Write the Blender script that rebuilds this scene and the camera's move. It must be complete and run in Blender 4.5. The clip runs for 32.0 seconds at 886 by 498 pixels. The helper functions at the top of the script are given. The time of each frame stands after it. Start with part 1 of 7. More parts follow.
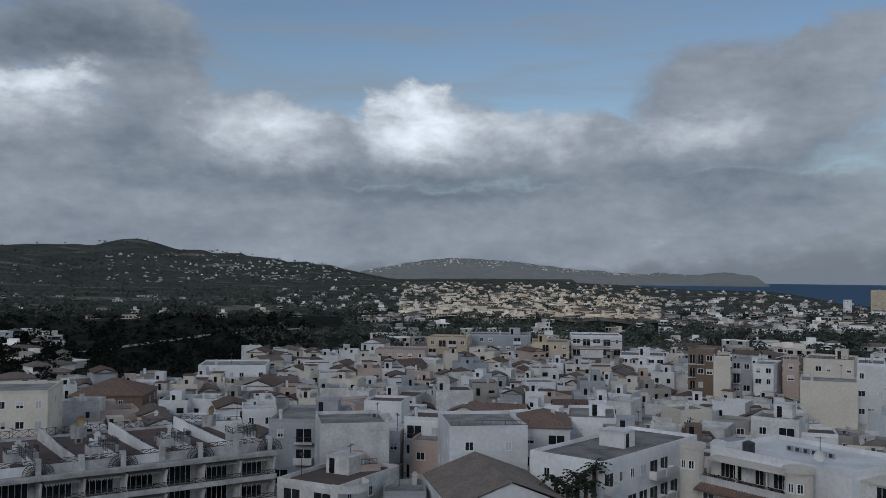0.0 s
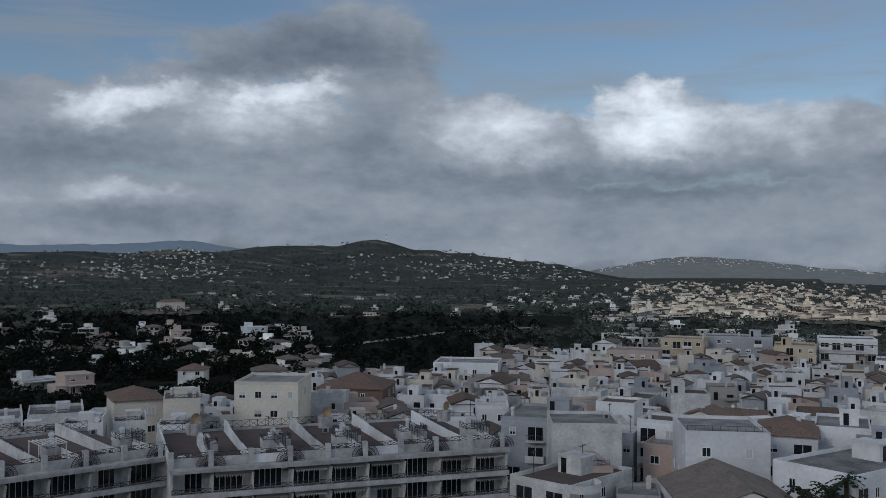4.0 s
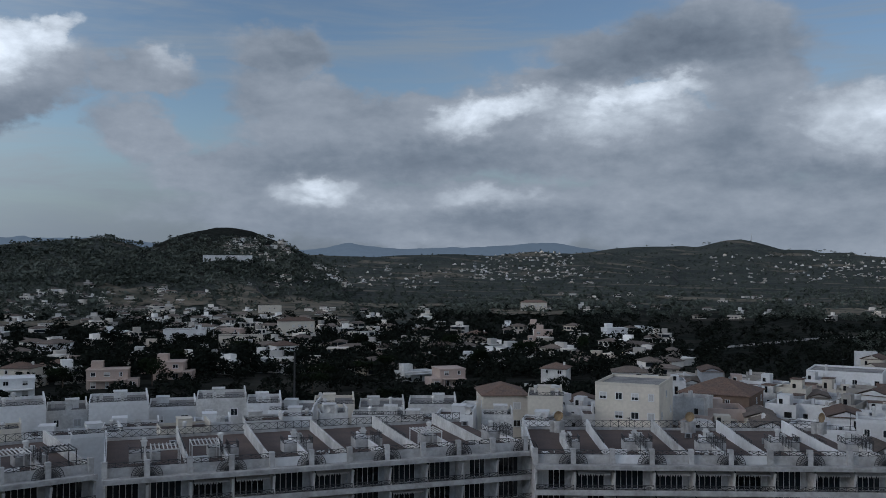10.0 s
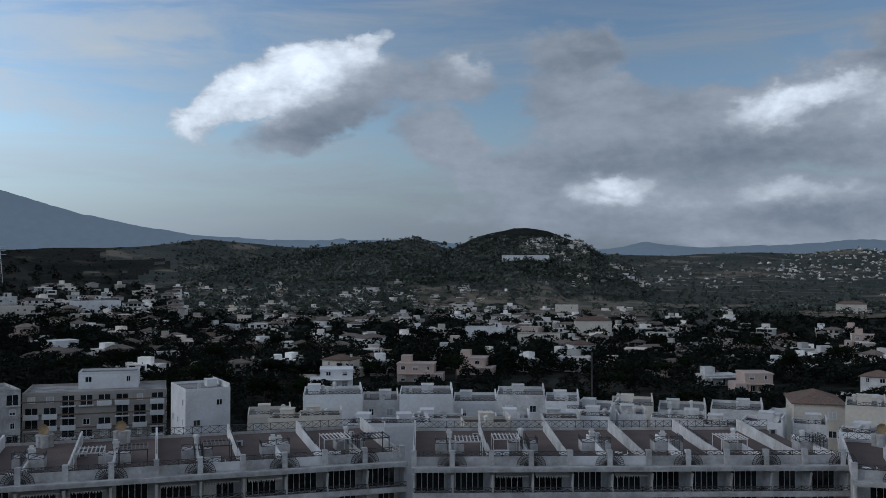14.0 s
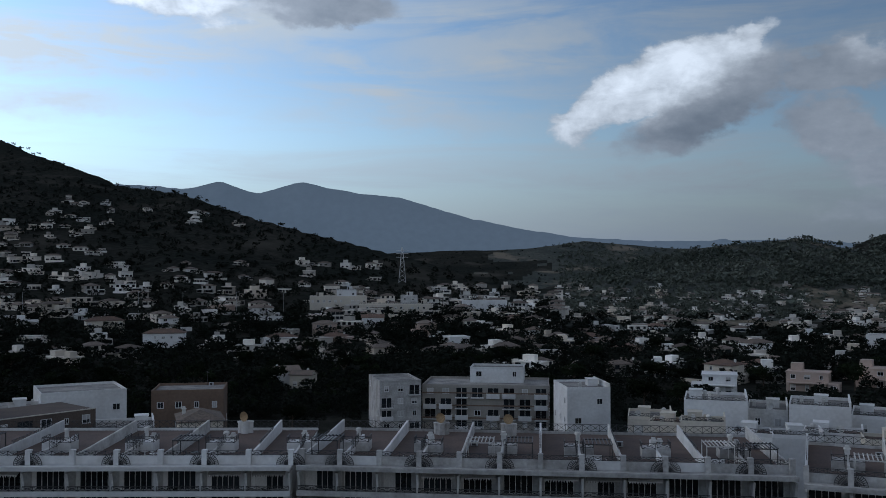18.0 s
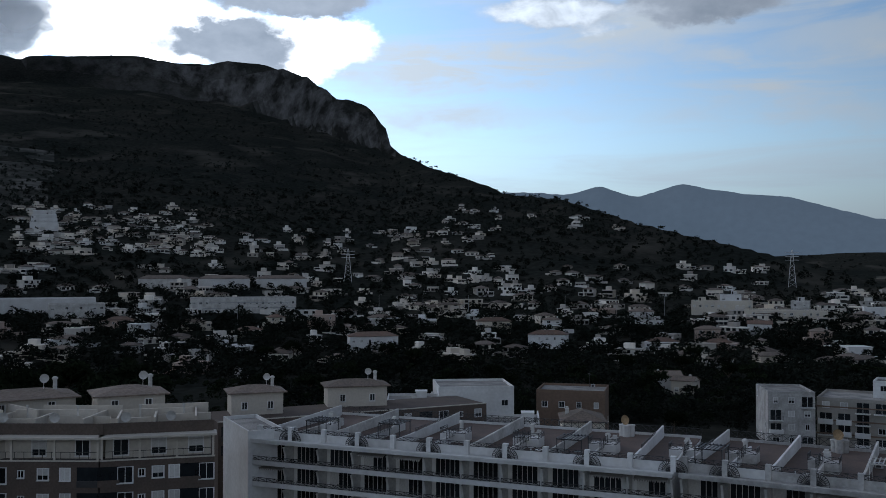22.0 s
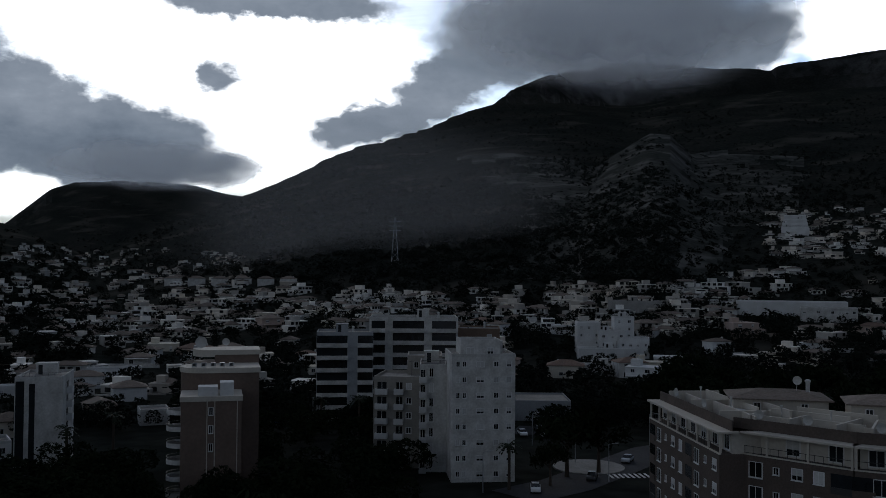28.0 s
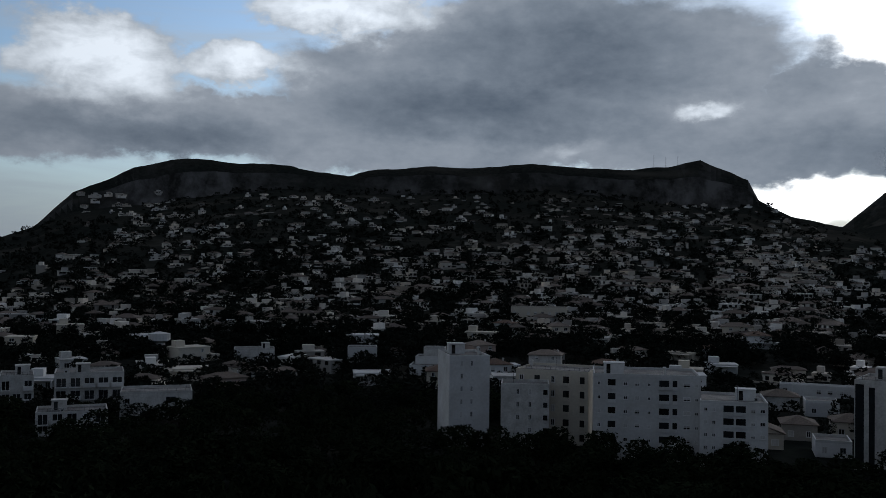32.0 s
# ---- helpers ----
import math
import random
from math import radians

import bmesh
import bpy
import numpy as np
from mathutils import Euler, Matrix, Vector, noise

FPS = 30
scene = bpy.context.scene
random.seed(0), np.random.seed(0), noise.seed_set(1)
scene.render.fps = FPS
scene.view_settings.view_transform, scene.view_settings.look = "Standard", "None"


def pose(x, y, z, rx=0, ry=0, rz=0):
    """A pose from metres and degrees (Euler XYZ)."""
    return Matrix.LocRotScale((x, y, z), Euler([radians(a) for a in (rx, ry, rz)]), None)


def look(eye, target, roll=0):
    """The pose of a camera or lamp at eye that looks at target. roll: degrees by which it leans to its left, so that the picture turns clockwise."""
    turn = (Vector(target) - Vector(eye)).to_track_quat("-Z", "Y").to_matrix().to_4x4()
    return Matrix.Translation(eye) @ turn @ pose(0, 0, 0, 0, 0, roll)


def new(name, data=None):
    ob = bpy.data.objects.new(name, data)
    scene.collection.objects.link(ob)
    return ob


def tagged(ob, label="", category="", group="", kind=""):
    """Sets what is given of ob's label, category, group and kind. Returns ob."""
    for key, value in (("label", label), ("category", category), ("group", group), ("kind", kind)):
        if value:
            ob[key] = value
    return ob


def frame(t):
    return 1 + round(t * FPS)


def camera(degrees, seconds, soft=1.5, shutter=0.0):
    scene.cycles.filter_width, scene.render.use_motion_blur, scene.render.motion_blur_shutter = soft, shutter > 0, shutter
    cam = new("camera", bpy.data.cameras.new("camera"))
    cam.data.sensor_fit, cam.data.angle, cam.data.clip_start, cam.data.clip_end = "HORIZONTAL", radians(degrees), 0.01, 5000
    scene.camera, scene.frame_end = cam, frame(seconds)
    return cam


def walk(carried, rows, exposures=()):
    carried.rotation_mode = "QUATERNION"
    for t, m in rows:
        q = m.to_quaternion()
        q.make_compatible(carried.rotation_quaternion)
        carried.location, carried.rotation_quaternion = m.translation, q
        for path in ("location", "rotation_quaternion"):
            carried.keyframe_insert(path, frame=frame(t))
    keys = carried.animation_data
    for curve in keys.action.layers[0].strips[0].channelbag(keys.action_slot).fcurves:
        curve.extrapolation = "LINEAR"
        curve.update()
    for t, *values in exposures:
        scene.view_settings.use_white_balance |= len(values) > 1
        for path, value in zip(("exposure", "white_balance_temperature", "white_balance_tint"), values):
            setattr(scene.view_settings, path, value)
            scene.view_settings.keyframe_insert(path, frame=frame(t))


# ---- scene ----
EYE_Z = 38.0
cam = camera(50.93, 32.0, soft=0.8)
PATH = [
    (0, pose(0, 0, EYE_Z, 91.28, -0.49, 0.00)),
    (0.5, pose(0, 0, EYE_Z, 91.25, -0.51, 1.77)),
    (1, pose(0, 0, EYE_Z, 91.23, -0.50, 3.55)),
    (1.5, pose(0, 0, EYE_Z, 91.20, -0.48, 5.31)),
    (2, pose(0, 0, EYE_Z, 91.18, -0.52, 7.08)),
    (2.5, pose(0, 0, EYE_Z, 91.16, -0.46, 8.83)),
    (3, pose(0, 0, EYE_Z, 91.13, -0.43, 10.59)),
    (3.5, pose(0, 0, EYE_Z, 91.13, -0.39, 12.36)),
    (5.5, pose(0, 0, EYE_Z, 91.15, -0.26, 19.39)),
    (6, pose(0, 0, EYE_Z, 91.15, -0.25, 21.21)),
    (6.5, pose(0, 0, EYE_Z, 91.15, -0.22, 23.05)),
    (7, pose(0, 0, EYE_Z, 91.14, -0.23, 24.86)),
    (7.5, pose(0, 0, EYE_Z, 91.14, -0.23, 26.69)),
    (8, pose(0, 0, EYE_Z, 91.13, -0.25, 28.53)),
    (8.5, pose(0, 0, EYE_Z, 91.14, -0.19, 30.38)),
    (9, pose(0, 0, EYE_Z, 91.14, -0.19, 32.23)),
    (9.5, pose(0, 0, EYE_Z, 91.13, -0.18, 34.10)),
    (10, pose(0, 0, EYE_Z, 91.12, -0.17, 35.97)),
    (10.5, pose(0, 0, EYE_Z, 91.12, -0.15, 37.88)),
    (11, pose(0, 0, EYE_Z, 91.13, -0.14, 39.93)),
    (11.5, pose(0, 0, EYE_Z, 91.12, -0.14, 42.16)),
    (12, pose(0, 0, EYE_Z, 91.10, -0.13, 44.51)),
    (12.5, pose(0, 0, EYE_Z, 91.09, -0.06, 46.87)),
    (13, pose(0, 0, EYE_Z, 91.08, -0.06, 49.23)),
    (13.5, pose(0, 0, EYE_Z, 91.08, -0.01, 51.64)),
    (14, pose(0, 0, EYE_Z, 91.06, -0.00, 54.07)),
    (14.5, pose(0, 0, EYE_Z, 91.07, -0.05, 56.89)),
    (16.5, pose(0, 0, EYE_Z, 91.11, -0.06, 68.42)),
    (17, pose(0, 0, EYE_Z, 91.13, -0.05, 71.31)),
    (17.5, pose(0, 0, EYE_Z, 91.14, -0.02, 74.20)),
    (18, pose(0, 0, EYE_Z, 91.15, 0.00, 77.09)),
    (18.5, pose(0, 0, EYE_Z, 91.20, -0.02, 79.97)),
    (19, pose(0, 0, EYE_Z, 91.22, 0.03, 82.84)),
    (19.5, pose(0, 0, EYE_Z, 91.24, 0.01, 85.72)),
    (20, pose(0, 0, EYE_Z, 91.27, -0.03, 88.61)),
    (20.5, pose(0, 0, EYE_Z, 91.28, -0.04, 91.50)),
    (21, pose(0, 0, EYE_Z, 91.31, -0.05, 94.37)),
    (21.5, pose(0, 0, EYE_Z, 91.34, -0.06, 97.27)),
    (22, pose(0, 0, EYE_Z, 91.37, -0.02, 100.17)),
    (22.5, pose(0, 0, EYE_Z, 91.40, -0.08, 103.07)),
    (23, pose(0, 0, EYE_Z, 91.43, -0.15, 105.97)),
    (23.5, pose(0, 0, EYE_Z, 91.44, -0.19, 108.91)),
    (24, pose(0, 0, EYE_Z, 91.45, -0.20, 111.88)),
    (24.5, pose(0, 0, EYE_Z, 91.47, -0.24, 114.92)),
    (26.5, pose(0, 0, EYE_Z, 91.45, -0.25, 130.26)),
    (27, pose(0, 0, EYE_Z, 91.45, -0.21, 134.88)),
    (27.5, pose(0, 0, EYE_Z, 91.46, -0.33, 139.48)),
    (28, pose(0, 0, EYE_Z, 91.44, -0.40, 144.13)),
    (28.5, pose(0, 0, EYE_Z, 91.44, -0.43, 148.85)),
    (29, pose(0, 0, EYE_Z, 91.44, -0.50, 153.73)),
    (29.5, pose(0, 0, EYE_Z, 91.41, -0.57, 159.10)),
    (30, pose(0, 0, EYE_Z, 91.38, -0.56, 165.06)),
    (30.5, pose(0, 0, EYE_Z, 91.33, -0.62, 171.57)),
    (31, pose(0, 0, EYE_Z, 91.28, -0.60, 178.45)),
    (31.5, pose(0, 0, EYE_Z, 91.20, -0.66, 185.52)),
    (32, pose(0, 0, EYE_Z, 91.12, -0.71, 192.62)),
]
# the clip's camera darkens its picture as it turns towards the sun
EXPOSURES = [
    (0.0, 0.0, 6500, 10), (9.0, 0.05, 6350, 10), (13.0, 0.08, 6300, 10), (19.0, -0.2, 6150, 10), (23.0, -0.2, 6250, 10), (24.5, -0.2, 6300, 10),
    (26.5, -0.8, 6300, 10), (28.0, -1.1, 6300, 10), (30.0, -1.1, 6400, 10), (31.0, -1.15, 6450, 10), (32.0, -0.9, 6550, 10)]
walk(cam, PATH, EXPOSURES)

# ---- light: a sun behind thin cloud, and a clouded winter sky ----
SUN_AZ, SUN_EL = 156.0, 26.0


def way(az, el=0.0):
    """Unit vector to a bearing (degrees, counter-clockwise from +y) and a height angle."""
    a, e = radians(az), radians(el)
    return Vector((-math.sin(a) * math.cos(e), math.cos(a) * math.cos(e), math.sin(e)))


sun_data = bpy.data.lights.new("sun", "SUN")
sun_data.energy, sun_data.angle, sun_data.color = 0.42, radians(10.0), (1.0, 0.95, 0.88)
sun = new("sun", sun_data)
sun.matrix_world = look((0, 0, 900), Vector((0, 0, 900)) - way(SUN_AZ, SUN_EL))

world = bpy.data.worlds.new("sky")
scene.world = world
world.use_nodes = True
world.cycles.sampling_method, world.cycles.sample_map_resolution = "MANUAL", 512
wt = world.node_tree
wt.nodes.clear()


def wn(kind, **ins):
    n = wt.nodes.new(kind)
    for k, v in ins.items():
        key = int(k[1:]) if k[0] == "i" and k[1:].isdigit() else k
        if hasattr(v, "is_linked"):
            wt.links.new(v, n.inputs[key])
        else:
            n.inputs[key].default_value = v
    return n


def wmath(op, a, b=0.0, c=0.0, clamp=False):
    n = wn("ShaderNodeMath", i0=a, i1=b, i2=c)
    n.operation, n.use_clamp = op, clamp
    return n.outputs[0]


def wstep(v, lo, hi, out0=0.0, out1=1.0):
    n = wn("ShaderNodeMapRange", i0=v, i1=lo, i2=hi, i3=out0, i4=out1)
    n.interpolation_type = "SMOOTHSTEP"
    return n.outputs[0]


def wnoise(vec, scale, detail=6.0, rough=0.55, distort=0.0):
    n = wn("ShaderNodeTexNoise", Vector=vec, Scale=scale, Detail=detail, Roughness=rough, Distortion=distort)
    return n.outputs[0]


def wmix(fac, a, b):
    n = wt.nodes.new("ShaderNodeMix")
    n.data_type = "RGBA"
    for sock, v in ((n.inputs[0], fac), (n.inputs[6], a), (n.inputs[7], b)):
        if hasattr(v, "is_linked"):
            wt.links.new(v, sock)
        else:
            sock.default_value = v
    return n.outputs[2]


sky = wt.nodes.new("ShaderNodeTexSky")
sky.sky_type, sky.sun_disc = "NISHITA", False
sky.sun_elevation, sky.sun_rotation = radians(SUN_EL), radians(-SUN_AZ)
sky.air_density, sky.dust_density, sky.ozone_density = 1.0, 0.4, 1.5

MID = 95.0
sky_dir = wt.nodes.new("ShaderNodeTexCoord").outputs["Generated"]
turned = wn("ShaderNodeVectorRotate", Vector=sky_dir, Angle=radians(-MID))
turned.rotation_type = "Z_AXIS"
sep = wn("ShaderNodeSeparateXYZ", i0=turned.outputs[0])
bearing = wmath("MULTIPLY_ADD", wmath("ARCTAN2", wmath("MULTIPLY", sep.outputs[0], -1.0), sep.outputs[1]), 57.2958, MID)
height = wmath("MULTIPLY", wmath("ARCSINE", sep.outputs[2]), 57.2958)
flat = wn("ShaderNodeCombineXYZ", i0=bearing, i1=height)
FLAT = flat.outputs[0]


def stretched(sx, sy, dx=0.0):
    m = wn("ShaderNodeMapping", Vector=FLAT, Location=(dx, 0, 0), Scale=(sx, sy, 1))
    return m.outputs[0]


puff = wn("ShaderNodeTexNoise", Vector=stretched(0.16, 0.30), Scale=1.0, Detail=3.0, Roughness=0.55)
warp = wn("ShaderNodeVectorMath", i0=puff.outputs["Color"], i1=(0.5, 0.5, 0.5))
warp.operation = "SUBTRACT"
warp2 = wn("ShaderNodeVectorMath", i0=warp.outputs[0], i1=(3.4, 2.2, 0.0))
warp2.operation = "MULTIPLY"
curl = wn("ShaderNodeTexNoise", Vector=stretched(0.62, 0.95, 4.0), Scale=1.0, Detail=5.0, Roughness=0.6)
curl2 = wn("ShaderNodeVectorMath", i0=curl.outputs["Color"], i1=(2.4, 1.9, 0.0), i2=(-1.2, -0.95, 0.0))
curl2.operation = "MULTIPLY_ADD"
warp3 = wn("ShaderNodeVectorMath", i0=warp2.outputs[0], i1=curl2.outputs[0])
warp3.operation = "ADD"
bent = wn("ShaderNodeVectorMath", i0=FLAT, i1=warp3.outputs[0])
bent.operation = "ADD"
BENT = bent.outputs[0]


# the same, sheared for slanting clouds
side_on = wn("ShaderNodeSeparateXYZ", i0=BENT)
SLANT = {0: BENT}
for slant in (-32, -22, -12, 20):
    lifted = wmath("MULTIPLY_ADD", side_on.outputs[0], -math.tan(radians(slant)), side_on.outputs[1])
    SLANT[slant] = wn("ShaderNodeCombineXYZ", i0=side_on.outputs[0], i1=lifted).outputs[0]
LAST = []


def puffs(rows, soft=0.25, lit=0.0):
    """The joint mask of soft ellipses: bearing, height, half width, half height, slant, weight. lit: how much the lower side dims."""
    total = None
    for az, el, w, h, slant, weight in rows:
        where = SLANT[slant]
        if LAST:
            # one puff after the other, so that the shader needs little memory
            turn = wn("ShaderNodeVectorMath", i0=LAST[-1], i1=(1e-6, 1e-6, 0.0), i2=where)
            turn.operation = "MULTIPLY_ADD"
            where = turn.outputs[0]
        low = el - math.tan(radians(slant)) * az
        m = wn("ShaderNodeVectorMath", i0=where, i1=(1 / w, 1 / h, 0.0), i2=(-az / w, -low / h, 0.0))
        m.operation = "MULTIPLY_ADD"
        ln = wn("ShaderNodeVectorMath", i0=m.outputs[0])
        ln.operation = "LENGTH"
        v = wstep(ln.outputs["Value"], 1.0, soft, 0.0, weight)
        if lit:
            up = wn("ShaderNodeSeparateXYZ", i0=m.outputs[0]).outputs[1]
            v = wmath("MULTIPLY", v, wstep(up, -0.9, 0.4, 1.0 - lit, 1.0))
        total = v if total is None else wmath("MAXIMUM", total, v)
        LAST.append(total)
    return total

# cloud banks by bearing: bearing, height, half width, half height, tilt, weight
grey = puffs([
    (20.0, 13.0, 9.2, 3.9, 0, 1.0), (20.9, 6.9, 10.7, 4.1, 0, 1.1), (7.8, 7.4, 9.8, 3.6, 0, 1.0), (0.2, 7.9, 8.1, 4.3, 0, 1.1), (-9.1, 7.2, 10.3, 3.4, 0, 1.0), (-18.3, 9.6, 10.5, 5.7, 0, 1.0),
    (-23.2, 12.5, 7.2, 2.9, -12, 0.8), (2.9, 2.7, 43.4, 3.9, 0, 0.95), (-17.4, 4.4, 14.2, 3.1, 0, 0.8), (22.6, 12.8, 10.7, 2.3, 0, 1.0), (17.1, 11.4, 5.1, 4.9, 0, 0.9), (27.8, 8.4, 13.3, 4.1, 0, 1.1),
    (42.9, 8.6, 8.9, 3.8, 20, 1.0), (46.1, 13.2, 4.7, 2.1, 0, 0.6), (12.3, 7.6, 10.1, 3.9, 0, 1.1), (34.7, 3.2, 27.5, 3.3, 0, 0.85), (54.3, 11.1, 4.7, 1.9, 0, 0.9), (45.5, 12.6, 4.4, 2.1, 0, 0.95),
    (54.2, 8.0, 4.4, 2.7, 20, 0.7), (39.0, 7.9, 12.8, 3.7, 0, 1.1), (61.1, 9.5, 6.6, 3.2, -22, 0.95), (46.6, 5.6, 11.0, 2.6, 0, 0.85), (27.1, 11.6, 6.6, 2.1, -12, 1.0), (85.1, 15.8, 7.3, 1.7, 0, 0.9),
    (93.4, 15.8, 6.0, 1.5, 0, 0.8), (131.9, 13.6, 8.6, 3.1, 0, 1.15), (125.8, 13.1, 2.8, 2.2, 0, 0.45), (109.3, 16.4, 7.4, 1.7, 0, 0.9), (135.8, 14.5, 12.0, 4.8, 0, 1.2), (142.0, 12.7, 7.5, 3.1, -22, 1.1),
    (149.1, 8.9, 4.4, 1.8, -12, 1.0), (126.7, 13.4, 5.1, 2.9, 0, 1.0), (158.3, 11.1, 1.8, 1.4, 0, 0.62), (160.0, 8.3, 1.8, 1.2, 0, 0.62), (158.7, 6.2, 2.7, 1.1, 0, 0.62), (155.2, 15.6, 6.9, 0.8, 0, 0.8),
    (112.8, 13.5, 7.3, 2.3, 0, 0.8),
    (-34.0, 8.0, 12.0, 7.0, 0, 1.0)])
grey2 = puffs([
    (182.3, 11.7, 14.2, 7.0, 0, 1.2), (174.9, 7.1, 10.3, 3.7, 0, 1.1), (163.9, 7.3, 8.5, 3.8, 0, 1.15), (167.4, 9.2, 5.1, 2.2, 0, 0.9), (157.7, 11.2, 1.9, 1.6, 0, 0.62), (158.1, 6.3, 2.7, 1.2, 0, 0.62),
    (154.6, 16.0, 10.6, 1.6, 0, 1.0), (143.9, 11.5, 6.7, 2.5, -32, 1.1), (140.4, 14.0, 3.8, 4.1, 0, 1.1), (186.0, 12.5, 16.9, 5.9, 0, 1.2), (195.7, 11.1, 10.9, 4.9, 0, 1.1), (209.1, 8.4, 15.9, 2.9, 0, 1.1),
    (216.5, 7.9, 8.6, 2.6, 0, 1.0), (178.5, 8.3, 15.2, 3.8, 0, 1.1), (170.6, 9.0, 5.6, 5.3, 0, 1.1),
    (232.0, 9.0, 13.0, 7.0, 0, 1.0), (194.0, 7.4, 17.0, 3.0, 0, 1.0), (164.0, 6.2, 5.5, 1.8, 0, 0.9)])
grey = wmath("MAXIMUM", grey, grey2)
white = puffs([
    (1.3, 8.7, 6.6, 4.2, 0, 1.1), (3.4, 9.6, 3.8, 2.4, 0, 0.8), (10.6, 8.0, 8.5, 3.5, 0, 0.6), (-5.0, 8.8, 5.9, 2.9, 0, 0.55), (-14.2, 8.1, 10.2, 3.0, 0, 0.4), (24.2, 10.1, 4.5, 1.4, -12, 0.85),
    (23.0, 7.9, 5.4, 3.4, 0, 0.5), (32.7, 9.4, 6.7, 1.6, -12, 0.85), (24.7, 10.1, 7.0, 1.5, -12, 0.85), (25.4, 8.8, 9.3, 3.7, 0, 0.6), (44.0, 4.8, 2.8, 1.2, 0, 0.7), (13.7, 7.7, 6.5, 3.2, 0, 0.4),
    (1.3, 9.1, 8.0, 4.6, 0, 0.6), (64.4, 10.7, 8.4, 3.4, -22, 1.15), (67.9, 9.2, 4.0, 3.4, -22, 0.95), (60.1, 12.4, 5.0, 2.0, -22, 0.8), (52.2, 11.8, 3.8, 1.2, -12, 0.2), (43.8, 4.7, 3.5, 1.4, 0, 0.75),
    (33.1, 4.1, 5.9, 1.5, 0, 0.35), (93.7, 15.6, 6.6, 1.8, 0, 0.9),
], 0.15, 0.6)
white2 = puffs([
    (213.0, 12.1, 8.4, 4.3, 0, 1.25), (205.3, 12.0, 6.5, 2.3, 0, 1.0), (199.2, 15.3, 9.4, 2.4, 0, 1.2), (177.0, 9.7, 2.8, 0.9, 0, 1.0), (185.0, 7.3, 2.7, 0.9, 0, 0.4), (91.3, 15.1, 7.7, 2.0, 0, 0.5),
    # two unseen bright clouds, added behind the viewpoint to light the facades
    (264.0, 14.0, 38.0, 24.0, 0, 1.6), (-74.0, 14.0, 34.0, 24.0, 0, 1.6)], 0.0)
white = wmath("MAXIMUM", white, white2)
gap = puffs([
    (162.9, 14.4, 10.1, 4.8, 0, 1.0), (152.6, 11.9, 8.9, 5.5, 0, 1.0), (169.4, 4.0, 6.5, 1.8, 0, 1.0), (155.9, 8.0, 8.0, 3.4, 0, 1.0), (156.1, 11.0, 12.6, 6.8, 0, 1.0), (121.0, 14.9, 4.0, 1.9, 0, 0.8),
    (125.7, 12.0, 2.7, 0.9, 0, 0.7), (118.3, 14.0, 9.7, 2.8, 0, 0.95), (108.6, 13.5, 4.5, 2.3, 0, 0.8), (167.4, 12.8, 3.2, 3.6, 0, 0.9), (170.6, 4.4, 4.6, 1.3, 0, 0.9), (159.3, 6.0, 2.8, 1.6, 0, 0.8),
], 0.5)
dark = puffs([
    (6.4, 5.2, 29.4, 1.9, 0, 0.8), (21.0, 13.2, 8.6, 3.1, 0, 1.0), (21.0, 7.4, 13.0, 4.2, 0, 0.45), (-15.8, 5.7, 13.5, 2.3, 0, 0.6), (22.6, 12.8, 11.5, 2.3, 0, 0.75), (31.3, 2.9, 21.9, 1.4, 0, 0.4), (41.3, 5.7, 10.8, 2.0, 0, 0.5),
    (38.4, 6.2, 13.8, 2.2, 0, 0.6), (45.5, 12.6, 4.5, 2.0, 0, 0.6), (27.1, 11.6, 6.6, 1.9, -12, 0.6), (60.7, 8.9, 4.9, 2.0, -22, 0.5), (135.8, 13.1, 13.7, 3.0, 0, 0.7), (184.8, 12.8, 12.9, 5.2, 0, 1.2),
    (166.0, 6.6, 11.7, 3.1, 0, 1.0), (190.1, 9.8, 14.5, 3.4, 0, 1.4), (185.3, 13.1, 14.6, 4.5, 0, 1.2), (209.1, 7.7, 14.0, 2.0, 0, 1.0),
], 0.0)

wisps = wnoise(stretched(0.05, 0.42, 3.0), 1.0, 5.0, 0.62, 0.6)
billow = wnoise(stretched(0.14, 0.34, 7.0), 1.0, 5.0, 0.5, 0.25)
fine = wnoise(stretched(0.75, 1.3, 1.0), 1.0, 4.0, 0.6)
mixed = wmath("ADD", wmath("MULTIPLY_ADD", billow, 1.0, -0.5), wmath("MULTIPLY_ADD", fine, 0.3, -0.15))
cover = wstep(wmath("ADD", grey, wmath("MULTIPLY", mixed, 0.75)), 0.10, 0.62)
high_veil = wmath("MULTIPLY", wstep(wisps, 0.40, 0.74), 0.62)
streaks = puffs([
    (98, 12.4, 18, 2.0, 0, 1.0), (82, 11.6, 7, 2.2, 20, 0.9), (72, 13.5, 18, 2.8, 0, 0.8), (78, 9.0, 14, 1.6, 0, 0.5), (88, 14.4, 14, 2.6, 0, 0.9), (60, 5.0, 16, 1.2, 0, 0.5), (100, 9.5, 12, 1.2, 0, 0.6)], 0.0)
high_veil = wmath("ADD", high_veil, wmath("MULTIPLY", streaks, wstep(wnoise(stretched(0.09, 0.5, 5.0), 1.0, 5.0, 0.6, 0.8), 0.30, 0.56)), clamp=True)
overhead = wstep(height, 17.0, 34.0)

